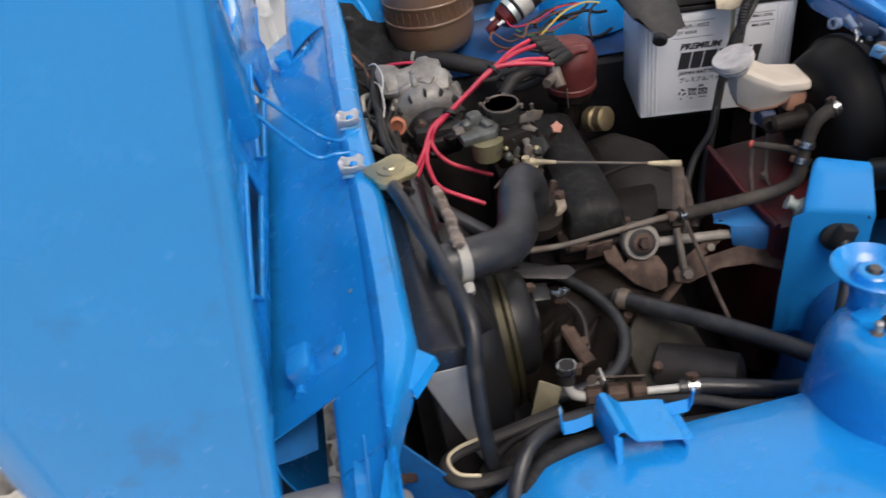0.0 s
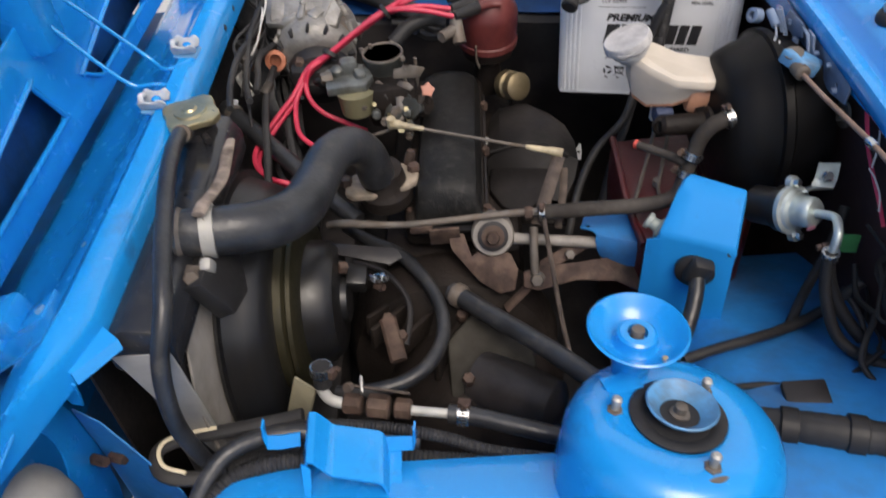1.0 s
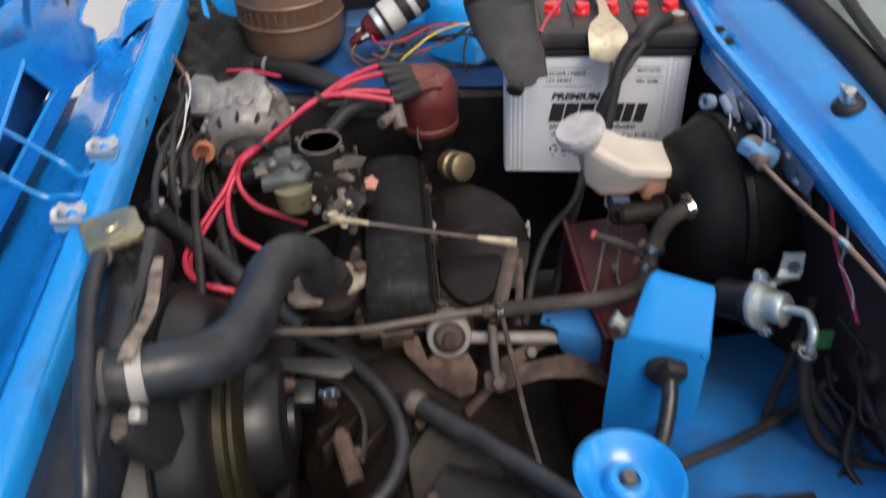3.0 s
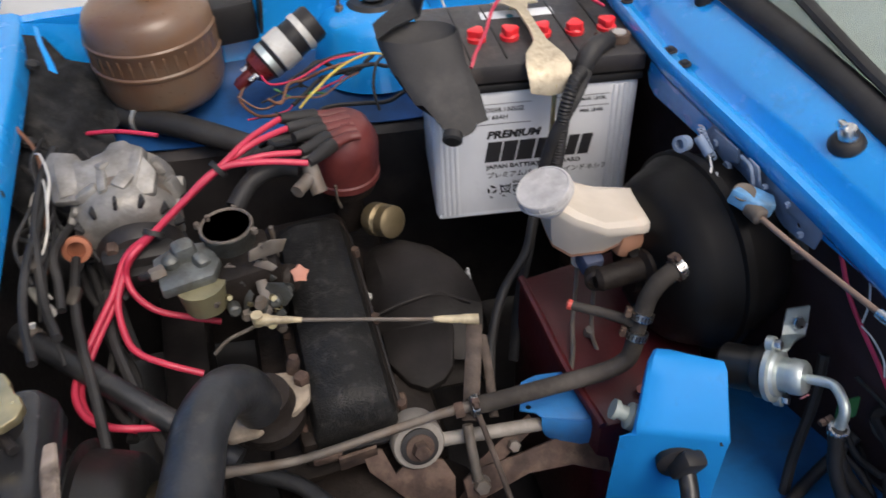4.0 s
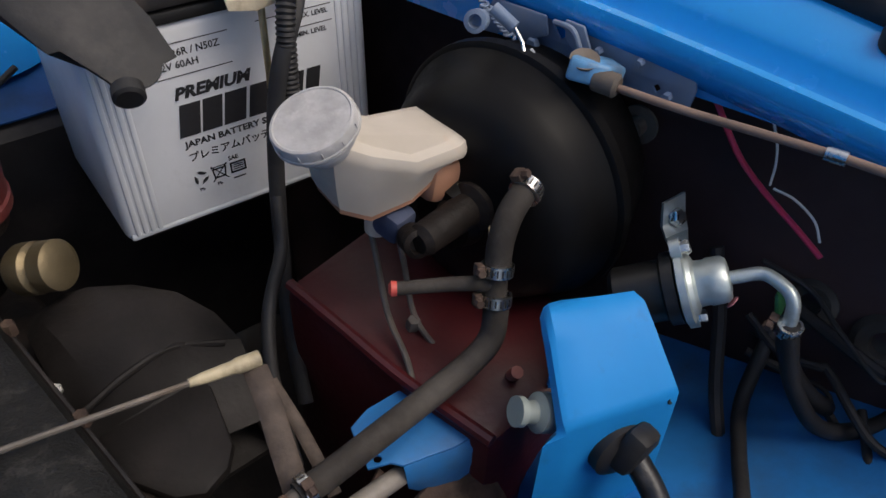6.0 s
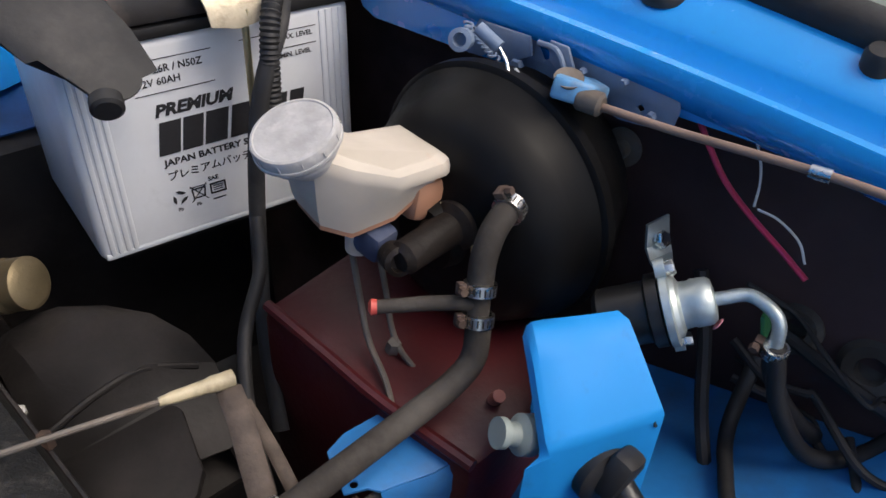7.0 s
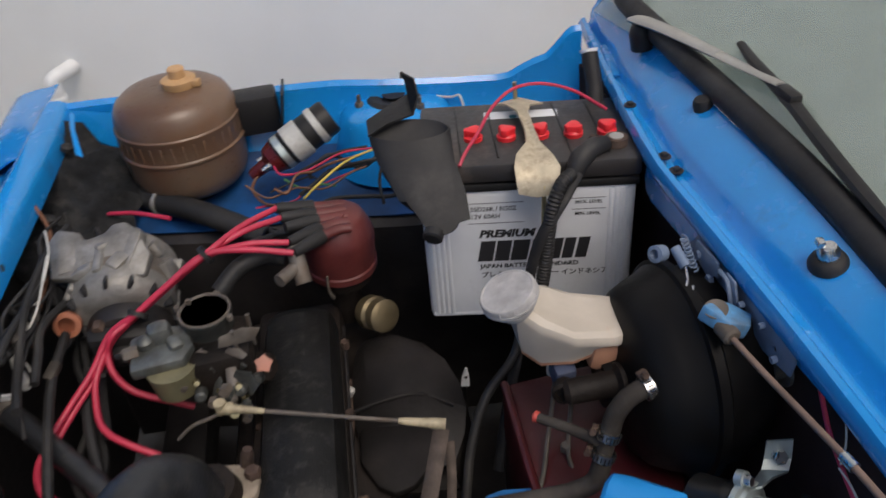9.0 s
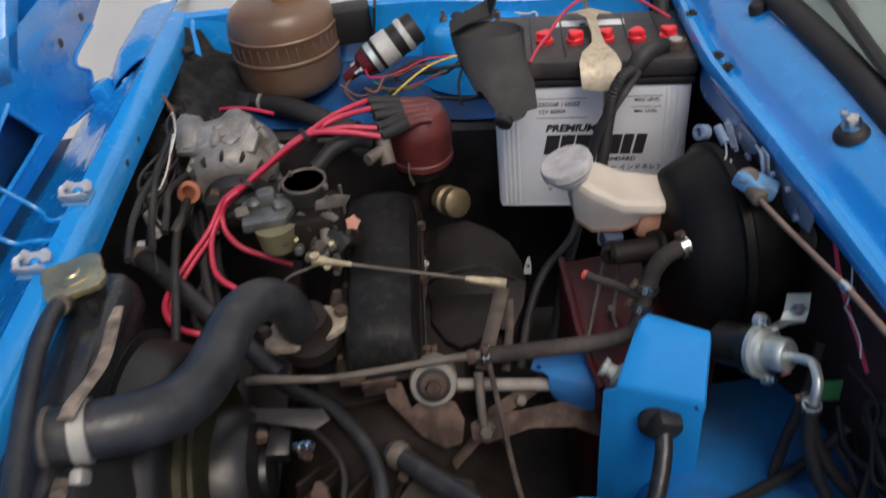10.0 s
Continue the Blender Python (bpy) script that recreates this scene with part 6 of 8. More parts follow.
# plain slanted blocks where the maker's mark stands
for x0, wd in ((0.067, 0.0185), (0.0875, 0.018), (0.1075, 0.0205), (0.131, 0.0175), (0.1505, 0.018), (0.1705, 0.0135), (0.187, 0.014)):
    bar(x0, x0 + wd, 0.088, 0.118, bat, 0.18, "mark_block")
words("プレミアムバッテリー インドネシア", 0.0098, 0.070, 0.0635, bat, bold=0.0002)
words("SAE", 0.0058, 0.1045, 0.0520, bat, bold=0.0002)
for x, text in ((0.0735, "Pb"), (0.0905, "Pb")):
    words(text, 0.0048, x, 0.0305, bat, bold=0.0001)
for k in range(3):
    a = k * 2 * math.pi / 3 + 0.5
    arrow = [(0.0068 * math.cos(a), 0.0068 * math.sin(a)), (0.0068 * math.cos(a + 1.0), 0.0068 * math.sin(a + 1.0)), (0.0072 * math.cos(a + 1.5), 0.0072 * math.sin(a + 1.5)), (0.0040 * math.cos(a + 1.3), 0.0040 * math.sin(a + 1.3)), (0.0036 * math.cos(a + 0.3), 0.0036 * math.sin(a + 0.3))]
    part("print_symbol", prism(arrow, 0.0004, lean @ pose(0.077, 0.0016, 0.044, 90, 0, 0), 0.0), INK, bat, smooth=False)
bin_x = 0.0945
for pts in ([(-0.0055, -0.0058), (0.0055, -0.0058), (0.0068, 0.0045), (-0.0068, 0.0045)],):
    part("print_symbol", prism(pts, 0.0004, lean @ pose(bin_x, 0.0016, 0.044, 90, 0, 0), 0.0, ([(-0.0042, -0.0046), (0.0042, -0.0046), (0.0053, 0.0032), (-0.0053, 0.0032)],)), INK, bat, smooth=False)
bar(bin_x - 0.0078, bin_x + 0.0078, 0.0495, 0.0505, bat, name="print_symbol")
for d in (1, -1):
    bm = bmesh.new()
    bm.faces.new([bm.verts.new(lean @ Vector((bin_x + d * u, 0.0010, 0.044 + v))) for u, v in ((-0.0082, -0.0085), (-0.0068, -0.0085), (0.0082, 0.0078), (0.0068, 0.0078))])
    part("print_symbol", bm, INK, bat, smooth=False)
part("print_symbol", prism([(-0.0075, -0.0055), (0.0075, -0.0055), (0.0075, 0.0055), (-0.0075, 0.0055)], 0.0004, lean @ pose(0.1125, 0.0016, 0.0435, 90, 0, 0), 0.0, ([(-0.006, -0.004), (0.006, -0.004), (0.006, 0.004), (-0.006, 0.004)],)), INK, bat, smooth=False)
for dz in (-0.002, 0.0003, 0.0024):
    bar(0.1078, 0.1172, 0.0435 + dz - 0.0005, 0.0435 + dz + 0.0005, bat)
bar(0.1065, 0.1185, 0.0318, 0.0332, bat)
part("terminal_post", lathe([(0.009, 0), (0.0085, 0.014), (0.0, 0.0145)], lean @ Vector((0.236, 0.034, 0.222)), TOP, 20), material("lead", (0.42, 0.40, 0.38), 0.5, metal=0.5, spread=0.2, bump=0.2), bat, "dull lead terminal post")
tcl = thing("terminal_clamp", lean @ Vector((0.225, 0.03, 0.225)), "corroded brown cable clamp on the battery post", "cable clamp")
part("clamp_body", join(lathe([(0.010, 0), (0.0135, 0.0), (0.0135, 0.010), (0.010, 0.010)], lean @ Vector((0.236, 0.034, 0.2245)), TOP, 20), box((0.024, 0.012, 0.012), lean @ pose(0.219, 0.028, 0.230, 0, 0, 20), 0.002)), RUST, tcl)
part("clamp_bolt", hexbolt(lean @ Vector((0.212, 0.022, 0.236)), (-0.6, 0.4, 0.2), 0.005, 0.010), RUST, tcl)
single("battery_tray", box((0.235, 0.17, 0.012), lean @ pose(0.14, 0.105, -0.008), 0.003), BLACKMETAL, "grimy black steel battery tray", "tray")

hold = thing("battery_clamp", lean @ Vector((0.13, 0.05, 0.226)), "yellow plated hold-down strap over the battery", "battery clamp")
part("strap", loft([[lean @ Vector(p) for p in row] for row in (
    [(0.098, 0.150, 0.232), (0.130, 0.158, 0.236), (0.160, 0.146, 0.232)], [(0.112, 0.128, 0.240), (0.126, 0.130, 0.243), (0.142, 0.124, 0.240)], [(0.124, 0.105, 0.241), (0.131, 0.105, 0.239), (0.138, 0.103, 0.241)], [(0.130, 0.055, 0.239), (0.136, 0.055, 0.236), (0.143, 0.054, 0.239)],
    [(0.130, 0.025, 0.237), (0.138, 0.025, 0.234), (0.147, 0.023, 0.237)], [(0.117, 0.004, 0.232), (0.138, 0.002, 0.228), (0.160, -0.002, 0.232)], [(0.114, -0.014, 0.226), (0.139, -0.016, 0.222), (0.166, -0.018, 0.226)], [(0.116, -0.026, 0.212), (0.140, -0.028, 0.208), (0.164, -0.029, 0.212)],
    [(0.118, -0.027, 0.199), (0.140, -0.029, 0.195), (0.162, -0.030, 0.199)])], 0.0022), PALEBRASS, hold)
part("hook_bolt", lathe([(0.003, -0.10), (0.003, 0.006), (0.002, 0.008)], lean @ Vector((0.147, -0.024, 0.205)), (0, 0, 1), 10), BRASS, hold)
part("nut", hexbolt(lean @ Vector((0.147, -0.024, 0.204)), (0, 0, 1), 0.007, 0.006), BRASS, hold)
part("back_stud", tube([lean @ Vector((0.126, 0.150, 0.22)), lean @ Vector((0.124, 0.152, 0.262))], 0.0028, 8), BRASS, hold)
gc = thing("earth_cable", (0.15, -0.05, 0.80), "black taped battery cable hanging over the battery front", "cable")
part("boot", tube([lean @ Vector((0.222, 0.026, 0.230)), lean @ Vector((0.205, 0.012, 0.232)), lean @ Vector((0.190, 0.0, 0.224)), lean @ Vector((0.178, -0.014, 0.205))], [0.010, 0.012, 0.013, 0.009], 12, 6), RUBBER, gc)
part("conduit", tube([(0.178, -0.008, 0.868), (0.165, -0.028, 0.868), (0.155, -0.040, 0.850), (0.150, -0.046, 0.82), (0.146, -0.052, 0.78), (0.140, -0.060, 0.74)], 0.0085, 14, 8, ridges=0.0014, pitch=0.0042), RUBBER, gc)
part("strap_cable", tube([(0.185, -0.004, 0.865), (0.165, -0.036, 0.850), (0.142, -0.050, 0.815), (0.130, -0.055, 0.775), (0.122, -0.060, 0.72), (0.112, -0.075, 0.66), (0.095, -0.11, 0.60), (0.08, -0.16, 0.54)], 0.0075, 10, 8, flat=0.55), RUBBER, gc)
part("lower_cable", tube([(0.118, -0.064, 0.70), (0.105, -0.09, 0.665), (0.07, -0.13, 0.64), (0.05, -0.17, 0.60), (0.04, -0.22, 0.55)], 0.006, 10, 6), RUBBER, gc)
rw = thing("red_wire", lean @ Vector((0.1, 0.1, 0.24)), "thin red wire looped over the battery lid", "wire")
part("wire", tube([lean @ Vector(p) for p in ((0.052, -0.004, 0.226), (0.060, 0.012, 0.236), (0.075, 0.040, 0.246), (0.093, 0.090, 0.255), (0.120, 0.128, 0.262), (0.155, 0.142, 0.262), (0.195, 0.132, 0.255), (0.235, 0.10, 0.24))], 0.0022, 8, 8), REDLEAD, rw)
boot = thing("rubber_boot", (0.0, 0.02, 0.86), "black tapered rubber boot on the battery corner", "rubber boot")
part("cone", loft([[Vector(c) + Vector((math.cos(a) * rx, math.sin(a) * ry, math.sin(a) * tilt)) for a in [q * 2 * math.pi / 28 for q in range(28)]] for c, rx, ry, tilt in (
    ((-0.006, 0.048, 0.905), 0.046, 0.020, 0.004), ((-0.004, 0.040, 0.897), 0.045, 0.021, 0.004), ((0.004, 0.012, 0.880), 0.040, 0.022, 0.006), ((0.016, -0.020, 0.862), 0.031, 0.018, 0.008), ((0.025, -0.040, 0.850), 0.023, 0.014, 0.010), ((0.030, -0.052, 0.842), 0.020, 0.012, 0.010))], 0.0025, closed=True), RUBBER, boot)
part("flap", loft([[(-0.052, 0.035, 0.905), (-0.056, 0.06, 0.912)], [(-0.030, 0.05, 0.912), (-0.032, 0.09, 0.915)], [(0.0, 0.065, 0.915), (-0.004, 0.11, 0.922)], [(0.008, 0.075, 0.935), (-0.008, 0.10, 0.945)], [(0.004, 0.08, 0.955), (-0.012, 0.095, 0.958)]], 0.0025), RUBBER, boot)
part("tip_ring", lathe([(0.009, 0), (0.0115, 0.001), (0.0115, 0.010), (0.009, 0.012)], (0.022, -0.058, 0.834), (-0.2, -0.8, -0.3), 20), RUBBER, boot)

# ---- ignition and air filter ----
FIL = Vector((-0.368, 0.26, 0.715))
filt = thing("air_filter", FIL, "brown dusty round air filter canister", "air filter")
part("foot", lathe([(0.045, -0.004), (0.045, 0.016), (0.03, 0.018)], FIL, (0, 0, 1), 32), BLACK, filt, "black mounting foot")
part("base_pan", lathe([(0.03, 0.014), (0.058, 0.015), (0.072, 0.019), (0.081, 0.029), (0.0865, 0.045), (0.0885, 0.084)], FIL, (0, 0, 1), 64), CANISTER, filt)
part("rim_band", lathe([(0.0885, 0.083), (0.091, 0.085), (0.091, 0.088), (0.0885, 0.090)], FIL, (0, 0, 1), 64), CANISTER, filt)
part("lid", lathe([(0.0885, 0.089), (0.0892, 0.118), (0.0905, 0.120), (0.0905, 0.124), (0.0885, 0.126), (0.0868, 0.142), (0.080, 0.156), (0.068, 0.165), (0.050, 0.1695), (0.02, 0.171)], FIL, (0, 0, 1), 64), CANISTER, filt)
for i in range(36):
    a = i * 2 * math.pi / 36
    part("pleat", box((0.004, 0.0035, 0.024), Matrix.Translation(FIL + Vector((0.0880 * math.cos(a), 0.0880 * math.sin(a), 0.104))) @ pose(0, 0, 0, 0, 0, math.degrees(a)), 0.001), CANISTER, filt)
nut = part("top_nut", lathe([(0.024, 0), (0.025, 0.003), (0.025, 0.011), (0.022, 0.013), (0.012, 0.014), (0.012, 0.026), (0.010, 0.028), (0.0, 0.0285)], FIL + Vector((0.018, 0.0, 0.170)), (0, 0, 1), 24), TAN, filt, "tan plastic top nut")
part("nut_lug", box((0.018, 0.012, 0.010), Matrix.Translation(FIL + Vector((0.042, -0.006, 0.176))), 0.002), TAN, nut)
part("intake", box((0.07, 0.05, 0.06), Matrix.Translation(FIL + Vector((0.105, 0.04, 0.105))) @ pose(0, 0, 0, 0, 0, 15), 0.006), BLACK, filt, "black intake mouth")
part("intake_lip", box((0.004, 0.06, 0.05), Matrix.Translation(FIL + Vector((0.150, 0.035, 0.118))) @ pose(0, 0, 0, 0, 10, 10), 0.001), BLACK, filt)
shelf_hose = thing("breather_hose", (-0.32, 0.16, 0.72), "thick black breather hose below the filter", "hose")
part("hose_body", tube([(-0.44, 0.215, 0.73), (-0.40, 0.188, 0.735), (-0.34, 0.160, 0.735), (-0.28, 0.132, 0.728), (-0.22, 0.10, 0.72)], 0.017, 14, 6), RUBBER, shelf_hose)
part("clip", lathe([(0.0175, -0.003), (0.0195, -0.003), (0.0195, 0.003), (0.0175, 0.003)], (-0.40, 0.188, 0.735), (0.9, -0.4, 0), 22), PLATE, shelf_hose, "pale hose clip")

coil = thing("ignition_coil", (-0.185, 0.22, 0.78), "chrome and black ignition coil with red tower", "ignition coil")
CA, CB = Vector((-0.222, 0.200, 0.790)), Vector((-0.138, 0.240, 0.834))
CX = (CB - CA).normalized()
part("can", lathe([(0.024, 0.010), (0.0262, 0.013), (0.0262, 0.100), (0.024, 0.104), (0.0, 0.104)], CA, CX, 36), BLACK, coil)
part("strap", lathe([(0.0264, 0.030), (0.0285, 0.031), (0.0285, 0.056), (0.0264, 0.057)], CA, CX, 36), CHALK, coil, "dull silver mounting strap")
part("strap", lathe([(0.0264, 0.074), (0.0282, 0.075), (0.0282, 0.084), (0.0264, 0.085)], CA, CX, 36), CHALK, coil, "dull silver mounting strap")
part("paper_label", lathe([(0.0264, 0.014), (0.0266, 0.014), (0.0266, 0.024), (0.0264, 0.024)], CA, CX, 36), ZINC, coil)
part("tower", lathe([(0.006, -0.040), (0.009, -0.034), (0.010, -0.012), (0.021, -0.004), (0.0245, 0.010)], CA, CX, 28), material("dark_red_bakelite", (0.10, 0.012, 0.012), 0.3, spread=0.2), coil, "dark red coil tower")
for k in (1, -1):
    r_, u_, a_ = frame_of(CX)
    part("terminal", join(lathe([(0.004, 0), (0.004, 0.012)], CA + r_ * 0.015 * k + u_ * 0.004 - CX * 0.008, -CX, 10), hexbolt(CA + r_ * 0.015 * k + u_ * 0.004 - CX * 0.006, -CX, 0.005, 0.004)), STEEL, coil)
DC = Vector((-0.114, 0.045, 0.712))
DAX = Vector((0.05, -0.06, 1)).normalized()
dist = thing("distributor", DC - Vector((0, 0, 0.05)), "dull red distributor cap with black lead boots", "distributor")
part("cap", lathe([(0.042, 0.0), (0.047, 0.003), (0.047, 0.012), (0.045, 0.014), (0.047, 0.052), (0.0455, 0.062), (0.036, 0.082), (0.030, 0.086), (0.0, 0.087)], DC, DAX, 40), DISTRED, dist)
part("shaft_body", lathe([(0.020, -0.09), (0.022, -0.03), (0.040, -0.015), (0.042, 0.0)], DC, DAX, 28), CAST, dist)
part("spring_clip", tube([DC + Vector((-0.010, -0.048, 0.02)), DC + Vector((-0.010, -0.052, 0.0)), DC + Vector((-0.008, -0.042, -0.02))], 0.0035, 8, 4, flat=0.5), DUSTMETAL, dist)
part("cap_screw", lathe([(0.007, 0), (0.006, 0.002), (0.003, 0.001), (0, 0.001)], DC + DAX * 0.0868 + Vector((0.006, -0.006, 0)), DAX, 18), DISTRED, dist)
LEADS = []
for k in range(5):
    v = (k - 2) * 0.0165
    base = DC + DAX * 0.080 + Vector((-0.016 + 0.004 * k, 0.022 - 0.0135 * k, 0.003))
    tip = Vector((-0.181 + 0.0085 * k, 0.032 - 0.0175 * k + (0.006 if k < 3 else -0.003), 0.812 - 0.003 * k))
    mid = base.lerp(tip, 0.5)
    t_ = part("tower", tube([base + Vector((0.024, 0.004, 0.0)), base + Vector((0.008, 0, 0.001)), base.lerp(tip, 0.35)], [0.0065, 0.0075, 0.0080], 14, flat=0.8), DISTRED, dist)
    part("lead_boot", tube([base.lerp(tip, 0.25), mid, tip], [0.0095, 0.009, 0.0065], 12, 4), RUBBER, dist, "black rubber lead boot")
    LEADS.append(tip)
leads = thing("ignition_leads", (-0.3, -0.08, 0.78), "bright red ignition leads tied in a bundle", "ignition leads")
TIE1, TIE2 = Vector((-0.247, -0.050, 0.810)), Vector((-0.325, -0.098, 0.766))
ENDS = ([(-0.356, -0.115, 0.752), (-0.374, -0.148, 0.725), (-0.388, -0.184, 0.712), (-0.400, -0.220, 0.700), (-0.403, -0.253, 0.692), (-0.390, -0.279, 0.688), (-0.370, -0.293, 0.684), (-0.343, -0.297, 0.680), (-0.31, -0.29, 0.665)],
        [(-0.355, -0.118, 0.744), (-0.369, -0.153, 0.720), (-0.360, -0.190, 0.700), (-0.345, -0.208, 0.690), (-0.316, -0.219, 0.680), (-0.28, -0.225, 0.665)],
        [(-0.350, -0.122, 0.755), (-0.359, -0.131, 0.735), (-0.351, -0.147, 0.720), (-0.329, -0.161, 0.706), (-0.296, -0.162, 0.690), (-0.265, -0.160, 0.675)],
        [(-0.354, -0.114, 0.746), (-0.372, -0.147, 0.717), (-0.386, -0.183, 0.704), (-0.397, -0.219, 0.692), (-0.400, -0.250, 0.684), (-0.388, -0.275, 0.680), (-0.368, -0.288, 0.676), (-0.34, -0.29, 0.665)])
for k in range(4):
    o = Vector((0.004 * math.cos(k * 1.6), 0.004 * math.sin(k * 1.6), 0.005 * math.cos(k * 1.57 + 0.6)))
    start = LEADS[(0, 1, 3, 4)[k]]
    part("lead", tube([start, start.lerp(TIE1, 0.5) + Vector((0, 0, 0.006)), TIE1 + o, TIE1.lerp(TIE2, 0.5) + o * 1.2 + Vector((0, 0, 0.002)), TIE2 + o] + [Vector(p) for p in ENDS[k]], 0.0039, 10, 8), REDLEAD, leads)
for p, a in ((TIE1, TIE2 - TIE1), (TIE2, Vector((-0.3, -0.6, -0.6)))):
    part("cable_tie", lathe([(0.0105, -0.003), (0.0118, -0.003), (0.0118, 0.003), (0.0105, 0.003)], p, a, 18), RUBBER, leads, "black cable tie")

ALC, ALX = Vector((-0.372, -0.030, 0.742)), Vector((0.20, -0.92, -0.12)).normalized()
alt = thing("alternator", ALC - Vector((0, 0, 0.06)), "dull alloy alternator with slotted housing", "alternator")
part("drive_housing", lathe([(0.018, -0.066), (0.052, -0.060), (0.060, -0.050), (0.061, -0.034), (0.060, -0.024), (0.059, -0.018)], ALC, ALX, 40), ALLOY, alt)
part("stator_ring", lathe([(0.060, -0.018), (0.0605, -0.016), (0.0605, 0.008), (0.059, 0.010)], ALC, ALX, 40), DUSTMETAL, alt)
part("rear_housing", lathe([(0.060, 0.009), (0.0615, 0.012), (0.0595, 0.030), (0.052, 0.042), (0.040, 0.048), (0.0, 0.050)], ALC, ALX, 26), ALLOY, alt)
part("rear_cover", lathe([(0.050, 0.036), (0.050, 0.052), (0.044, 0.064), (0.030, 0.070), (0.0, 0.071)], ALC + Vector((0.006, 0, -0.018)), ALX, 30), BLACKMETAL, alt, "black rear cover")
r_, u_, a_ = frame_of(ALX)
for i in range(13):
    a = (i + 0.3) * 2 * math.pi / 13
    d_ = r_ * math.cos(a) + u_ * math.sin(a)
    m = Matrix((ALX.cross(d_), d_, ALX)).transposed().to_4x4()
    m.translation = ALC + ALX * 0.034 + d_ * 0.0555
    part("vent_slot", box((0.0048, 0.012, 0.020), m @ pose(0, 0, 0, -18, 0, 14), 0.002), RUBBER, alt)
for i in range(8):
    a = i * 2 * math.pi / 8 + 0.2
    d_ = r_ * math.cos(a) + u_ * math.sin(a)
    m = Matrix((ALX.cross(d_), d_, ALX)).transposed().to_4x4()
    m.translation = ALC + ALX * -0.002 + d_ * 0.061
    part("through_bolt", box((0.011, 0.009, 0.042), m, 0.003), ALLOY, alt)
for p, rz in (((-0.428, -0.006, 0.800), 25), ((-0.350, 0.002, 0.800), -20)):
    part("mount_ear", prism([(-0.022, -0.045), (0.022, -0.045), (0.016, -0.004), (0.012, 0.008), (-0.009, 0.011), (-0.015, 0.0)], 0.016, Matrix.Translation(p) @ pose(0, 0, 0, 24, 0, rz), 0.003), ALLOY, alt, "cast mounting ear")
part("web", prism([(-0.05, -0.045), (0.062, -0.050), (0.066, -0.02), (0.046, 0.012), (0.030, 0.028), (0.014, 0.026), (0.004, 0.012), (-0.018, 0.006), (-0.034, 0.020), (-0.054, 0.024), (-0.062, 0.008)], 0.014, Matrix.Translation((-0.39, -0.01, 0.798)) @ pose(0, 0, 0, 24, 0, 4), 0.004), ALLOY, alt)
rnd = random.Random(77)
for i in range(9):
    a = radians(-70 + 20 * i)
    d_ = r_ * math.sin(a) + Vector((0, 0, 1)) * math.cos(a)
    part("casting_lump", box((rnd.uniform(0.014, 0.026), rnd.uniform(0.012, 0.030), rnd.uniform(0.008, 0.016)), aim(ALC + ALX * rnd.uniform(-0.03, 0.022) + d_ * 0.0615, d_) @ pose(0, 0, 0, rnd.uniform(-14, 14), rnd.uniform(-14, 14), rnd.uniform(0, 90)), 0.004), ALLOY, alt)
part("ring_lug", lathe([(0.010, -0.004), (0.016, -0.003), (0.016, 0.003), (0.010, 0.004), (0.010, -0.004)], (-0.418, -0.092, 0.748), (0.2, -0.85, 0.4), 22), material("copper_lug", (0.42, 0.16, 0.09), 0.55, metal=0.4, spread=0.2, bump=0.2), alt, "coppery ring lug")
part("regulator", join(box((0.085, 0.03, 0.062), Matrix.Translation(ALC + ALX * 0.070 + Vector((0.006, 0, -0.014))) @ pose(0, 0, 0, 12, 4, 12), 0.012), box((0.04, 0.02, 0.026), Matrix.Translation(ALC + ALX * 0.086 + Vector((0.012, 0, -0.012))) @ pose(0, 0, 0, 12, 4, 12), 0.005)), BLACK, alt, "black rear regulator")
part("output_stud", hexbolt(ALC + ALX * 0.072 + Vector((-0.018, 0.0, 0.022)), ALX, 0.007, 0.012), RUST, alt)

carb = thing("carburettor", (-0.235, -0.125, 0.68), "dirty zinc carburettor with an open round throat", "carburettor")
TH = Vector((-0.240, -0.112, 0.778))
DIRTYCAST = material("sooty_zinc_casting", (0.085, 0.09, 0.085), 0.5, metal=0.4, spread=0.3, bump=0.5, dirt=(0.03, 0.027, 0.022), dirt_amount=0.7, dirt_scale=35)
part("air_horn", lathe([(0.029, -0.050), (0.028, -0.030), (0.0275, -0.008), (0.0300, -0.004), (0.0300, 0.0), (0.0285, 0.001), (0.0262, -0.002), (0.0245, -0.026), (0.016, -0.034), (0.0, -0.034)], TH, (0, 0, 1), 44), DIRTYCAST, carb)
part("horn_rim", lathe([(0.0262, 0.0005), (0.0275, 0.0022), (0.0292, 0.0022), (0.0300, 0.0006), (0.0262, 0.0005)], TH, (0, 0, 1), 44), DUSTMETAL, carb, "bare worn rim")
part("choke_flap", box((0.044, 0.002, 0.024), Matrix.Translation(TH + Vector((0, 0, -0.022))) @ pose(0, 0, 0, 6, 0, 20), 0.0006), DIRTYCAST, carb)
part("booster_venturi", lathe([(0.006, -0.014), (0.009, -0.012), (0.009, 0.0), (0.006, 0.002)], TH + Vector((0, 0.010, -0.020)), (0, 0, 1), 16), DIRTYCAST, carb)
part("bowl_cover", prism([(-0.035, -0.028), (0.02, -0.034), (0.034, -0.015), (0.03, 0.022), (0.0, 0.034), (-0.03, 0.026)], 0.014, Matrix.Translation((-0.283, -0.150, 0.750)) @ pose(0, 0, 0, 0, 0, 25), 0.003), GREYCAST, carb)
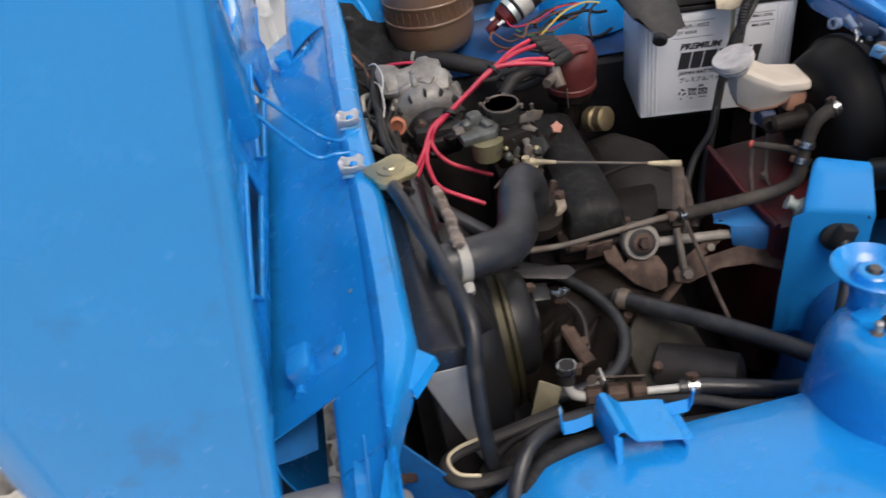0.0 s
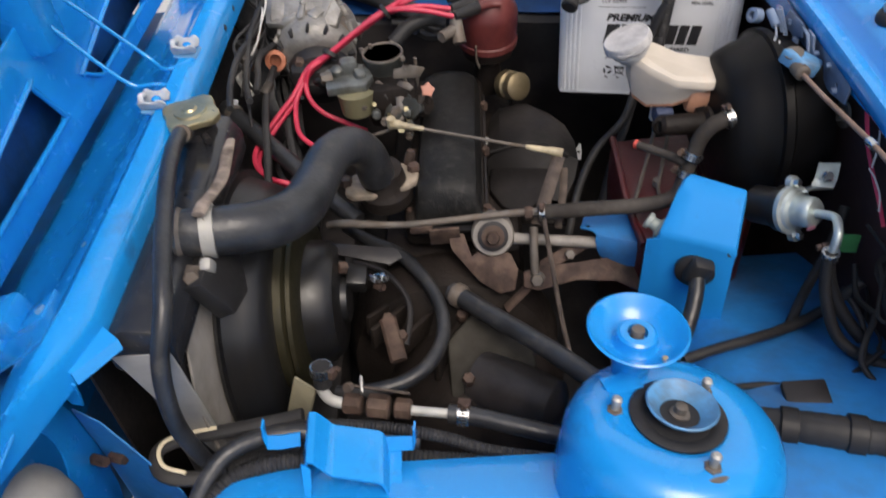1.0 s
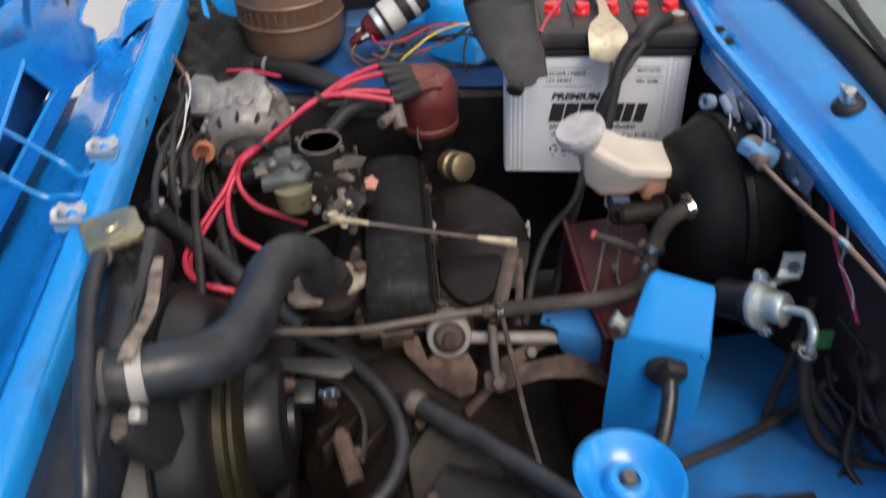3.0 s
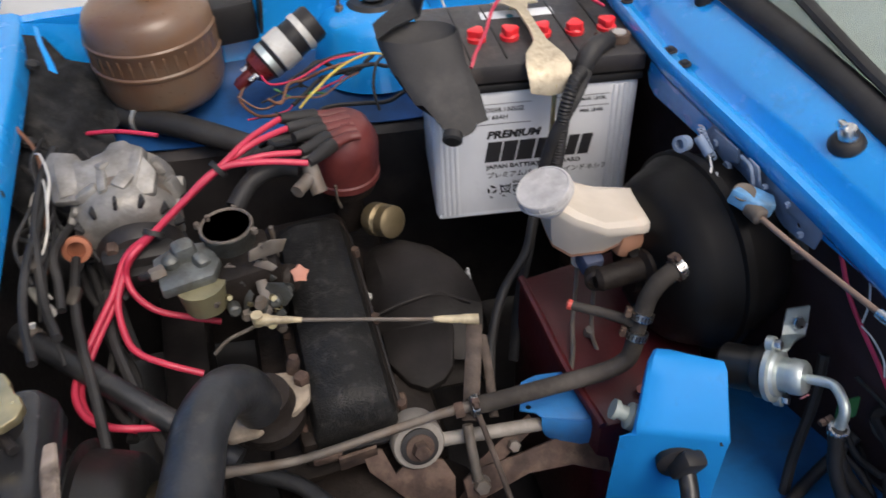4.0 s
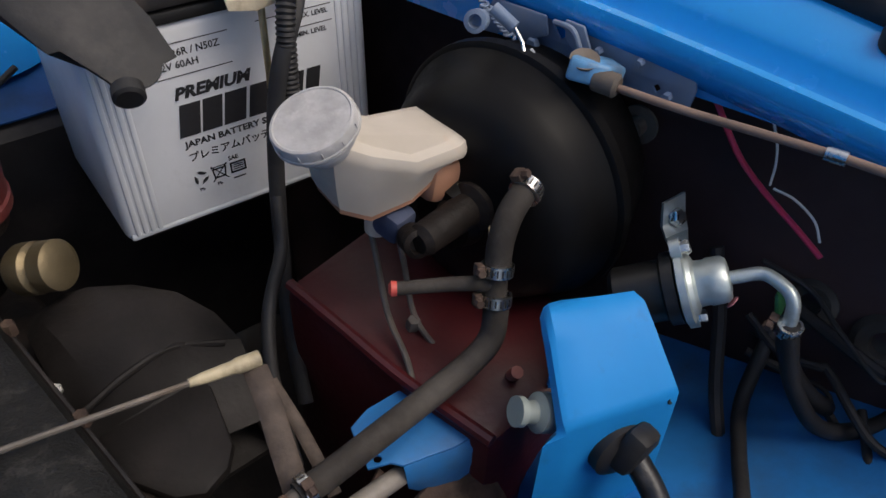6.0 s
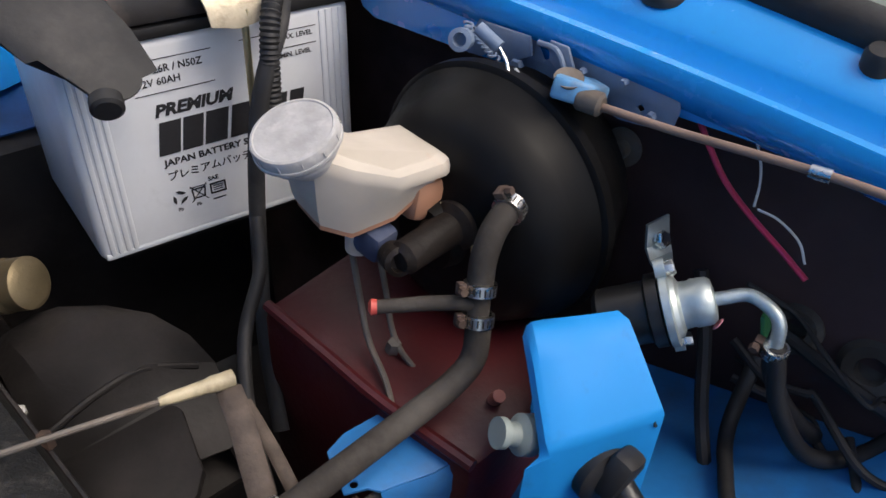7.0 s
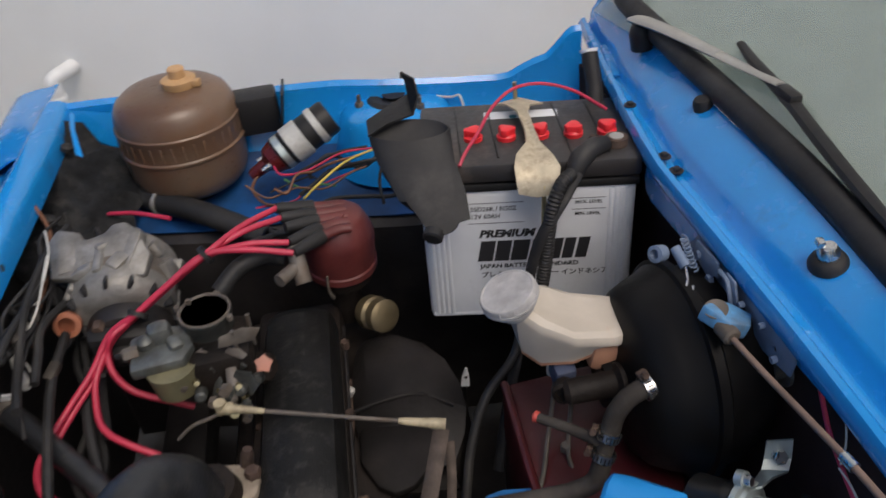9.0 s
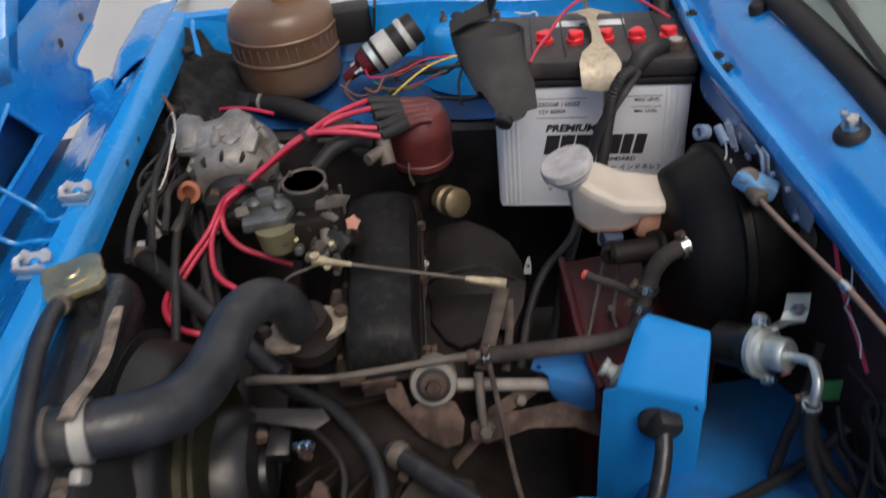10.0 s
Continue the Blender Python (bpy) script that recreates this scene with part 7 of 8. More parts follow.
part("bowl_dome", join(box((0.026, 0.024, 0.026), pose(-0.285, -0.138, 0.770, 0, 0, 25), 0.008), box((0.016, 0.020, 0.016), pose(-0.266, -0.150, 0.764, 12, 8, 40), 0.005), lathe([(0.010, -0.02), (0.010, 0.004), (0.006, 0.008), (0.0, 0.009)], (-0.298, -0.150, 0.768), (0, 0, 1), 18)), GREYCAST, carb)
part("float_bowl", lathe([(0.018, -0.036), (0.024, -0.033), (0.027, 0.0)], (-0.268, -0.170, 0.752), (0, 0, 1), 24), material("stained_zinc", (0.24, 0.22, 0.13), 0.5, metal=0.3, spread=0.3, bump=0.3, dirt=(0.08, 0.06, 0.03), dirt_amount=0.6), carb, "fuel-stained float bowl")
part("inlet_nut", hexbolt((-0.304, -0.160, 0.765), (-0.8, -0.5, 0.1), 0.008, 0.016), DUSTMETAL, carb)
part("body", box((0.075, 0.075, 0.065), pose(-0.228, -0.132, 0.722, 0, 0, 18), 0.012), CAST, carb)
part("throttle_quadrant", prism([(-0.018, -0.012), (0.012, -0.016), (0.022, 0.0), (0.012, 0.014), (-0.008, 0.010)], 0.003, Matrix.Translation((-0.190, -0.178, 0.735)) @ pose(0, 0, 0, 75, 0, -25), 0.0008), DIRTYCAST, carb)
rnd = random.Random(21)
for i in range(26):
    p = Vector((rnd.uniform(-0.245, -0.178), rnd.uniform(-0.198, -0.150), 0))
    p.z = 0.742 - (-0.150 - p.y) * 0.5 + rnd.uniform(-0.016, 0.014)
    ax = Vector((rnd.uniform(-0.6, 0.6), -1, rnd.uniform(-0.2, 0.9)))
    if i % 3 == 0:
        part("linkage_lever", prism([(-0.012, -0.003), (0.010, -0.004), (0.014, 0.002), (0.004, 0.006), (-0.010, 0.004)], 0.0022, aim(p, ax) @ pose(0, 0, 0, 0, 0, rnd.uniform(0, 360)), 0.0005), DUSTMETAL if i % 2 else DIRTYCAST, carb)
    elif i % 3 == 1:
        part("screw", hexbolt(p, ax, rnd.uniform(0.0028, 0.0045), 0.007), (BRASS, DUSTMETAL, RUST)[i % 4 % 3], carb)
    else:
        part("boss", lathe([(0.007, -0.012), (0.0065, 0.002), (0.004, 0.004), (0.0, 0.004)], p, ax, 14), DIRTYCAST, carb)
for p, ax, sz in (((-0.272, -0.108, 0.776), (0, 0, 1), 0.004), ((-0.208, -0.124, 0.774), (0, 0, 1), 0.004), ((-0.234, -0.080, 0.774), (0, 0, 1), 0.004), ((-0.205, -0.190, 0.735), (0, -1, 0.3), 0.007), ((-0.225, -0.188, 0.715), (0.2, -1, 0.2), 0.006), ((-0.190, -0.196, 0.70), (0.3, -1, 0.1), 0.006), ((-0.252, -0.186, 0.735), (-0.1, -1, 0.2), 0.004)):
    part("screw", hexbolt(p, ax, sz, sz * 1.6), DUSTMETAL, carb)
part("linkage_wire", tube([(-0.195, -0.196, 0.725), (-0.215, -0.205, 0.712), (-0.245, -0.212, 0.702), (-0.262, -0.22, 0.69)], 0.0022, 8, 4), DUSTMETAL, carb)
part("spring", tube([(-0.19, -0.185, 0.725) if q == 0 else (-0.19 + 0.004 * math.cos(q * 1.3), -0.187 + 0.004 * math.sin(q * 1.3), 0.725 - 0.0016 * q) for q in range(22)], 0.0009, 6, 3), BRASS, carb)
for x, y, z, hgt in ((-0.200, -0.150, 0.725, 0.055), (-0.192, -0.118, 0.73, 0.045), (-0.262, -0.100, 0.75, 0.035)):
    part("choke_rod", tube([(x, y, z), (x + 0.001, y, z + hgt)], 0.0028, 8), DUSTMETAL, carb)
part("choke_lever", prism([(-0.022, -0.006), (0.018, -0.009), (0.026, 0.004), (0.006, 0.010), (-0.02, 0.006)], 0.003, pose(-0.196, -0.148, 0.770, 80, 10, 35), 0.0008), DUSTMETAL, carb)
part("vacuum_pot", lathe([(0.010, -0.02), (0.017, -0.016), (0.018, 0.0), (0.013, 0.006), (0.0, 0.008)], (-0.178, -0.140, 0.712), (0.85, -0.4, 0.2), 24), CAST, carb)
part("idle_screw", lathe([(0.003, 0), (0.003, 0.025), (0.005, 0.026), (0.005, 0.032)], (-0.205, -0.185, 0.705), (0.3, -0.8, 0.4), 10), BRASS, carb)
part("cable_arm", tube([(-0.206, -0.165, 0.74), (-0.200, -0.19, 0.728), (-0.205, -0.205, 0.715)], 0.006, 8, 4, flat=0.4), DUSTMETAL, carb)
part("fuel_pipe", tube([(-0.312, -0.162, 0.764), (-0.328, -0.160, 0.758), (-0.335, -0.145, 0.745), (-0.33, -0.12, 0.72)], 0.004, 8, 6), RUBBER, carb)
ch = thing("carburettor_hose", (-0.19, -0.06, 0.77), "black breather hose and dull steel tee behind the carburettor", "hose")
part("hose_body", tube([(-0.235, -0.075, 0.772), (-0.215, -0.045, 0.785), (-0.185, -0.028, 0.79), (-0.160, -0.03, 0.785)], 0.011, 12, 6), RUBBER, ch)
part("steel_tee", join(tube([(-0.150, -0.028, 0.800), (-0.138, -0.055, 0.765)], 0.010, 14), tube([(-0.147, -0.045, 0.782), (-0.162, -0.07, 0.782)], 0.008, 14)), DUSTMETAL, ch, "dull steel tee")

brass_p = thing("oil_filler_pipe", (-0.06, -0.02, 0.67), "dull brass-coloured pipe union under the distributor", "pipe union")
part("union", lathe([(0.020, -0.02), (0.023, -0.014), (0.023, 0.0), (0.018, 0.004), (0.022, 0.008), (0.022, 0.022), (0.016, 0.026)], (-0.072, 0.005, 0.66), (0.6, -0.6, 0.3), 26), material("dull_brass", (0.24, 0.19, 0.11), 0.5, metal=0.7, spread=0.25, bump=0.3, dirt=(0.06, 0.05, 0.04), dirt_amount=0.5), brass_p)

# loose wiring near the coil and at the front
WCOL = {"red": material("red_wire_pvc", (0.50, 0.03, 0.08), 0.45, spread=0.1), "yellow": material("yellow_wire_pvc", (0.62, 0.50, 0.10), 0.45, spread=0.1), "white": material("white_wire_pvc", (0.55, 0.54, 0.50), 0.5, spread=0.1), "black": RUBBER, "green": material("green_wire_pvc", (0.05, 0.16, 0.06), 0.5, spread=0.1), "brown": material("brown_wire_pvc", (0.14, 0.06, 0.03), 0.5, spread=0.1)}
for col, r, pts in (("red", 0.0016, [(-0.222, 0.192, 0.795), (-0.205, 0.165, 0.785), (-0.165, 0.165, 0.79), (-0.12, 0.19, 0.80), (-0.075, 0.20, 0.80)]),
                    ("yellow", 0.0017, [(-0.165, 0.115, 0.775), (-0.145, 0.125, 0.79), (-0.11, 0.155, 0.805), (-0.07, 0.185, 0.806), (-0.04, 0.19, 0.80)]),
                    ("black", 0.0022, [(-0.045, 0.19, 0.80), (-0.058, 0.175, 0.795), (-0.065, 0.15, 0.775), (-0.06, 0.13, 0.75)]),
                    ("black", 0.002, [(-0.18, 0.17, 0.785), (-0.13, 0.19, 0.80), (-0.085, 0.205, 0.80)]),
                    ("green", 0.0018, [(-0.20, 0.16, 0.78), (-0.175, 0.15, 0.77), (-0.15, 0.15, 0.775), (-0.13, 0.16, 0.765)]),
                    ("brown", 0.0022, [(-0.238, 0.19, 0.78), (-0.25, 0.165, 0.765), (-0.225, 0.13, 0.76), (-0.19, 0.11, 0.77)]),
                    ("white", 0.002, [(0.000, 0.340, 0.818), (0.008, 0.339, 0.810), (0.022, 0.335, 0.808), (0.036, 0.333, 0.808), (0.047, 0.330, 0.811), (0.053, 0.324, 0.796)]),
                    ("white", 0.0013, [(-0.455, -0.02, 0.80), (-0.438, -0.06, 0.806), (-0.430, -0.11, 0.79), (-0.44, -0.15, 0.765), (-0.425, -0.17, 0.75)]),
                    ("brown", 0.0025, [(-0.50, 0.06, 0.82), (-0.475, 0.03, 0.80), (-0.455, -0.03, 0.785), (-0.445, -0.09, 0.77), (-0.435, -0.14, 0.76)]),
                    ("white", 0.0013, [(-0.46, 0.0, 0.82), (-0.445, -0.02, 0.83), (-0.432, -0.05, 0.82), (-0.435, -0.075, 0.80)]),
                    ("black", 0.0045, [(-0.455, -0.02, 0.79), (-0.445, -0.09, 0.79), (-0.432, -0.17, 0.80), (-0.415, -0.24, 0.80), (-0.39, -0.30, 0.80)]),
                    ("black", 0.0055, [(-0.42, -0.10, 0.74), (-0.405, -0.17, 0.74), (-0.385, -0.23, 0.735), (-0.365, -0.28, 0.73), (-0.34, -0.36, 0.70)]),
                    ("black", 0.006, [(-0.395, -0.12, 0.70), (-0.375, -0.19, 0.69), (-0.34, -0.26, 0.66), (-0.30, -0.33, 0.63)]),
                    ("red", 0.0032, [(-0.48, 0.16, 0.735), (-0.45, 0.14, 0.75), (-0.41, 0.13, 0.755), (-0.36, 0.12, 0.75)]),
                    ("red", 0.0022, [(0.343, -0.306, 0.850), (0.346, -0.322, 0.830), (0.349, -0.338, 0.813), (0.354, -0.360, 0.797), (0.359, -0.388, 0.782), (0.362, -0.41, 0.77)]),
                    ("white", 0.0009, [(0.346, -0.344, 0.862), (0.348, -0.356, 0.841), (0.349, -0.361, 0.825), (0.349, -0.363, 0.808)]),
                    ("white", 0.0009, [(0.345, -0.368, 0.810), (0.348, -0.383, 0.809), (0.352, -0.399, 0.800), (0.353, -0.408, 0.787)]),
                    ("black", 0.0055, [(0.345, -0.345, 0.74), (0.335, -0.37, 0.70), (0.315, -0.40, 0.65), (0.30, -0.43, 0.61), (0.28, -0.46, 0.58)])):
    w_ = thing("wire", pts[len(pts) // 2], f"loose {col} insulated wire in the engine bay", "wire", f"loose {col} wires")
    part("insulation", tube(pts, r, 8, 7), WCOL[col], w_)
tangle(9, (-0.49, 0.02, 0.76), (-0.46, 0.12, 0.80), (0.06, -0.26, -0.01), (0.0016, 0.0022, 0.0035, 0.005), ("black", "black", "black", "black", "white"), 4)
tangle(8, (-0.47, 0.02, 0.70), (-0.43, 0.08, 0.76), (0.09, -0.30, -0.05), (0.003, 0.0045, 0.0065), ("black",), 9)
tangle(7, (-0.23, 0.10, 0.75), (-0.17, 0.17, 0.79), (0.15, 0.06, 0.01), (0.0014, 0.002, 0.003), ("black", "brown", "black", "red"), 12)
tangle(5, (-0.30, 0.06, 0.70), (-0.25, 0.12, 0.74), (0.14, -0.01, 0.02), (0.003, 0.005, 0.007), ("black",), 15)
tangle(5, (0.36, -0.42, 0.66), (0.38, -0.36, 0.74), (0.0, -0.17, -0.04), (0.002, 0.0035, 0.005), ("black",), 18)
for x, y, z, rz in ((-0.445, -0.10, 0.772, 20), (-0.405, -0.165, 0.745, -10), (-0.437, -0.155, 0.79, 60)):
    t_ = thing("wire_connector", (x, y, z), "small dusty black wire connector", "connector", "wire connectors")
    part("shell", box((0.012, 0.022, 0.010), pose(x, y, z, 20, 10, rz), 0.002), DUSTY_HOSE, t_)
SHEET = material("dusty_black_sheet", (0.014, 0.015, 0.017), 0.7, spread=0.5, scale=30, bump=0.7, spec=0.2, dirt=(0.05, 0.047, 0.044), dirt_amount=0.45, dirt_scale=25)
spl = thing("splash_shield", (-0.50, 0.18, 0.70), "crumpled dusty black shield at the front corner", "shield")
part("sheet", loft([[(-0.550 + 0.024 * j + 0.007 * math.sin(3 * i + j), 0.265 - 0.025 * i + 0.010 * math.sin(2.3 * j + i), 0.838 - 0.017 * j - 0.006 * i + 0.009 * math.sin(1.7 * i + 2 * j) + 0.006 * math.sin(4.1 * i - 3 * j)) for j in range(6)] for i in range(12)], 0.003), SHEET, spl)
part("torn_edge", tube([(-0.552, 0.255, 0.842), (-0.545, 0.22, 0.830), (-0.553, 0.17, 0.822), (-0.542, 0.11, 0.806), (-0.548, 0.05, 0.790), (-0.535, -0.01, 0.772)], [0.006, 0.009, 0.005, 0.008, 0.006, 0.004], 8, 6, flat=0.5), SHEET, spl, "torn shield edge")
for p in ((-0.52, 0.21, 0.822), (-0.505, 0.08, 0.785)):
    part("push_clip", lathe([(0.009, -0.004), (0.009, 0.002), (0.005, 0.005), (0.0, 0.0055)], p, (0.4, 0.1, 1), 16), RUBBER, spl)
fw = thing("far_corner_gusset", bay(1.0, 0.02, 0.80), "blue folded gusset at the far front corner", "gusset")
part("gusset", loft([[bay(1.00, 0.0, 0.842), bay(0.985, 0.02, 0.80)], [bay(0.992, 0.04, 0.838), bay(0.975, 0.05, 0.79)], [bay(0.985, 0.085, 0.83), bay(0.962, 0.09, 0.765)]], 0.002), BLUE, fw)

# ---- blue cover, fuel pump ----
cov = thing("blue_cover", (0.19, -0.365, 0.58), "satin blue folded sheet metal cover", "cover")
CT = [[(0.207, -0.329, 0.62), (0.236, -0.342, 0.62)], [(0.203, -0.330, 0.742), (0.236, -0.344, 0.740)], [(0.195, -0.332, 0.754), (0.236, -0.349, 0.752)], [(0.181, -0.335, 0.7615), (0.235, -0.356, 0.760)], [(0.175, -0.343, 0.7625), (0.234, -0.365, 0.7605)], [(0.169, -0.356, 0.754), (0.232, -0.376, 0.753)],
      [(0.162, -0.372, 0.740), (0.2295, -0.392, 0.740)], [(0.1545, -0.389, 0.7255), (0.2272, -0.4085, 0.7265)], [(0.154, -0.3915, 0.7225), (0.227, -0.411, 0.7235)], [(0.154, -0.3925, 0.718), (0.227, -0.412, 0.718)], [(0.156, -0.395, 0.60), (0.229, -0.415, 0.60)], [(0.157, -0.396, 0.50), (0.230, -0.416, 0.50)]]
rows = []
for a, b in CT:
    a, b = Vector(a), Vector(b)
    low_a, low_b = a + (a - b) * 0.03 + Vector((0.010, 0, 0)), b + (b - a) * 0.012
    low_a.z, low_b.z = a.z - 0.013, b.z - 0.012
    lip = 1.0 if a.z > 0.7185 else 0.25
    rows.append([low_a, a + (a - b) * 0.05 - Vector((0, 0, 0.008)), a + (a - b) * 0.035 - Vector((0, 0, 0.002))] + [a.lerp(b, k / 4) for k in range(5)] + [b + (b - a) * 0.012 * lip - Vector((0, 0, 0.002)), b + (b - a) * 0.018 * lip - Vector((0, 0, 0.006)), low_b])
part("shell", loft(rows, 0.0025), BLUE_SATIN, cov)
part("corner_slot", lathe([(0.003, 0), (0.003, 0.001)], (0.2235, -0.4125, 0.7175), (0.2, -0.9, 0.3), 12), RUBBER, cov)
grom = part("cable_grommet", lathe([(0.022, -0.002), (0.022, 0.006), (0.016, 0.010)], (0.192, -0.404, 0.683), (-0.1, -1, 0.05), 24), RUBBER, cov, "black rubber grommet")
part("cable_boot", box((0.026, 0.018, 0.034), pose(0.194, -0.416, 0.692, 10, 20, 10), 0.006), RUBBER, grom)
part("pedal_cable", tube([(0.194, -0.420, 0.684), (0.192, -0.442, 0.672), (0.184, -0.472, 0.650), (0.170, -0.50, 0.615), (0.15, -0.525, 0.57)], 0.0088, 14, 6), HOSE, grom)
part("side_grommet", lathe([(0.011, -0.004), (0.0135, 0.0), (0.0135, 0.009), (0.008, 0.012), (0.007, 0.020), (0.010, 0.021), (0.010, 0.026)], (0.158, -0.370, 0.706), (-0.8, 0.3, 0.35), 24), material("milky_plastic", (0.25, 0.29, 0.27), 0.45, spread=0.1), cov, "milky plastic plug")
PC, PX = Vector((0.286, -0.362, 0.745)), Vector((0.62, -0.62, 0.42)).normalized()
pump = thing("fuel_pump", PC, "bright zinc-plated pump body with a bent outlet", "pump")
part("solenoid", lathe([(0.018, -0.050), (0.022, -0.046), (0.022, -0.014), (0.026, -0.012), (0.026, -0.004)], PC, PX, 32), DRUM, pump, "black coil housing")
r_, u_, a_ = frame_of(PX)
part("flange", join(lathe([(0.025, -0.003), (0.0275, -0.002), (0.0275, 0.003), (0.025, 0.004)], PC, PX, 36), *[lathe([(0.0075, -0.003), (0.0075, 0.004)], PC + (r_ * math.cos(radians(a)) + u_ * math.sin(radians(a))) * 0.030, PX, 18) for a in (75, 265)]), ZINC, pump)
for a in (75, 265):
    part("flange_screw", hexbolt(PC + (r_ * math.cos(radians(a)) + u_ * math.sin(radians(a))) * 0.030 + PX * 0.004, PX, 0.005, 0.006), STEEL, pump)
part("cap", lathe([(0.0225, 0.004), (0.021, 0.007), (0.0165, 0.009), (0.016, 0.015), (0.017, 0.017), (0.0165, 0.027), (0.014, 0.030), (0.008, 0.031), (0.0, 0.031)], PC, PX, 36), ZINC, pump)
part("red_stamp", lathe([(0.005, 0), (0.005, 0.0006)], PC + PX * 0.020 + Vector((0.004, -0.018, -0.010)) * 0.9, (0.3, -0.8, -0.4), 14), material("pink_stamp", (0.60, 0.22, 0.24), 0.6, spread=0.1), pump)
el = part("outlet", tube([PC + PX * 0.028, PC + PX * 0.036, PC + PX * 0.044 + Vector((0.006, -0.006, 0.002)), Vector((0.3205, -0.413, 0.766)), Vector((0.3195, -0.422, 0.760)), Vector((0.318, -0.426, 0.745))], 0.0048, 14, 6), ZINC, pump, "bent zinc outlet tube")
clamp_ring((0.317, -0.427, 0.742), (-0.1, -0.1, 1), 0.0068, 0.008, el, screw=(-0.3, 0.9, 0))
part("outlet_hose", tube([(0.317, -0.427, 0.746), (0.318, -0.430, 0.728), (0.328, -0.440, 0.70), (0.345, -0.452, 0.675), (0.365, -0.462, 0.655)], 0.0068, 12, 6), RUBBER, el)
pb = part("mount_strap", loft([[(0.284, -0.350, 0.758), (0.300, -0.350, 0.764)], [(0.298, -0.338, 0.755), (0.314, -0.337, 0.758)], [(0.311, -0.322, 0.748), (0.334, -0.324, 0.748)], [(0.315, -0.314, 0.752), (0.338, -0.316, 0.754)], [(0.316, -0.309, 0.770), (0.338, -0.310, 0.772)]], 0.0022), ZINC, pump, "bent zinc mounting strap")
part("strap_bolt", hexbolt((0.3265, -0.315, 0.756), (0.1, -0.7, 0.6), 0.007, 0.006), STEEL, pb)
part("green_tag", box((0.03, 0.003, 0.02), pose(0.335, -0.408, 0.742, -20, 15, 20), 0.001), material("green_plastic", (0.03, 0.16, 0.06), 0.5, spread=0.1), pump, "green plastic tag")
for x, y, z, r in ((0.384, -0.411, 0.712, 0.020), (0.396, -0.466, 0.710, 0.024)):
    g = thing("firewall_grommet", (x, y, z), "dusty round grommet on the dark firewall", "grommet", "firewall grommets")
    part("ring", lathe([(r, -0.02), (r, 0), (r * 0.8, 0.004), (r * 0.45, 0.003), (r * 0.4, -0.006)], (x, y, z), -REAR + Vector((0, 0, 0.3)), 24), DUSTY_HOSE, g)

# ---- hood latch and release rod under the cowl ----
latch = thing("hood_latch", (0.27, -0.2, 0.86), "pale blue painted hood latch with springs under the cowl", "latch")
part("back_plate", plate_sw([(0.418, 0.836), (0.424, 0.846), (0.414, 0.858), (0.404, 0.876), (0.24, 0.876), (0.234, 0.858), (0.236, 0.841), (0.262, 0.836), (0.277, 0.834), (0.292, 0.838), (0.300, 0.850), (0.318, 0.852), (0.330, 0.846), (0.346, 0.838), (0.362, 0.840), (0.372, 0.850), (0.390, 0.848), (0.404, 0.838)], 0.738, 0.0025, ([(0.384, 0.862), (0.388, 0.858), (0.384, 0.854), (0.380, 0.858)], [(0.346, 0.868), (0.352, 0.864), (0.345, 0.855), (0.340, 0.859)], [(0.262, 0.852), (0.265, 0.849), (0.262, 0.846), (0.259, 0.849)])), LATCHGREY, latch, "grey-blue dusty latch plate")
part("fold_plate", plate_sw([(0.398, 0.870), (0.402, 0.852), (0.372, 0.846), (0.352, 0.858), (0.356, 0.872)], 0.731, 0.003), LATCHGREY, latch)
part("fold_plate", plate_sw([(0.338, 0.876), (0.336, 0.862), (0.320, 0.850), (0.312, 0.858), (0.322, 0.876)], 0.729, 0.003), LATCHGREY, latch)
part("rib", tube([bay(0.346, 0.728, 0.872), bay(0.330, 0.727, 0.872), bay(0.322, 0.727, 0.862), bay(0.318, 0.728, 0.850)], 0.0022, 8, 6), LATCHGREY, latch)
for s_, z_, r_ in ((0.389, 0.858, 0.0045), (0.364, 0.846, 0.006), (0.275, 0.866, 0.003), (0.250, 0.850, 0.0035), (0.308, 0.862, 0.003)):
    part("plate_bolt", hexbolt(bay(s_, 0.733, z_), -REAR, r_, 0.005), LATCHGREY, latch)
part("coil_spring", tube([bay(0.408 - 0.030 * q / 60 + 0.0035 * math.cos(q * 0.9), 0.722 + 0.0035 * math.sin(q * 0.9), 0.868 - 0.018 * q / 60) for q in range(61)], 0.0011, 6, 2), LATCHGREY, latch, "dusty coil spring")
part("spring_tube", tube([(0.256, -0.168, 0.880), (0.263, -0.185, 0.870)], 0.005, 12), LATCHGREY, latch)
part("round_pivot", lathe([(0.008, 0), (0.0085, 0.012), (0.005, 0.013), (0.004, 0.006), (0, 0.006)], (0.246, -0.165, 0.872), (-0.7, -0.5, 0.3), 18), LATCHGREY, latch)
part("spring_hook", tube([(0.263, -0.185, 0.870), (0.264, -0.193, 0.862), (0.262, -0.200, 0.856), (0.266, -0.206, 0.856), (0.268, -0.199, 0.858)], 0.0014, 8, 6), STEEL, latch)
part("jaw", prism([(-0.022, -0.012), (0.004, -0.020), (0.022, -0.010), (0.020, 0.012), (-0.002, 0.014), (-0.014, 0.006)], 0.016, Matrix.Translation((0.283, -0.242, 0.850)) @ pose(0, 0, 0, -12, 14, -28), 0.003), BLUE_PALE, latch, "worn grey-blue jaw")
part("jaw_socket", lathe([(0.010, 0), (0.0105, 0.002), (0.006, 0.001), (0.0, 0.0005)], (0.276, -0.243, 0.867), (-0.2, -0.2, 1), 20), DUSTMETAL, latch)
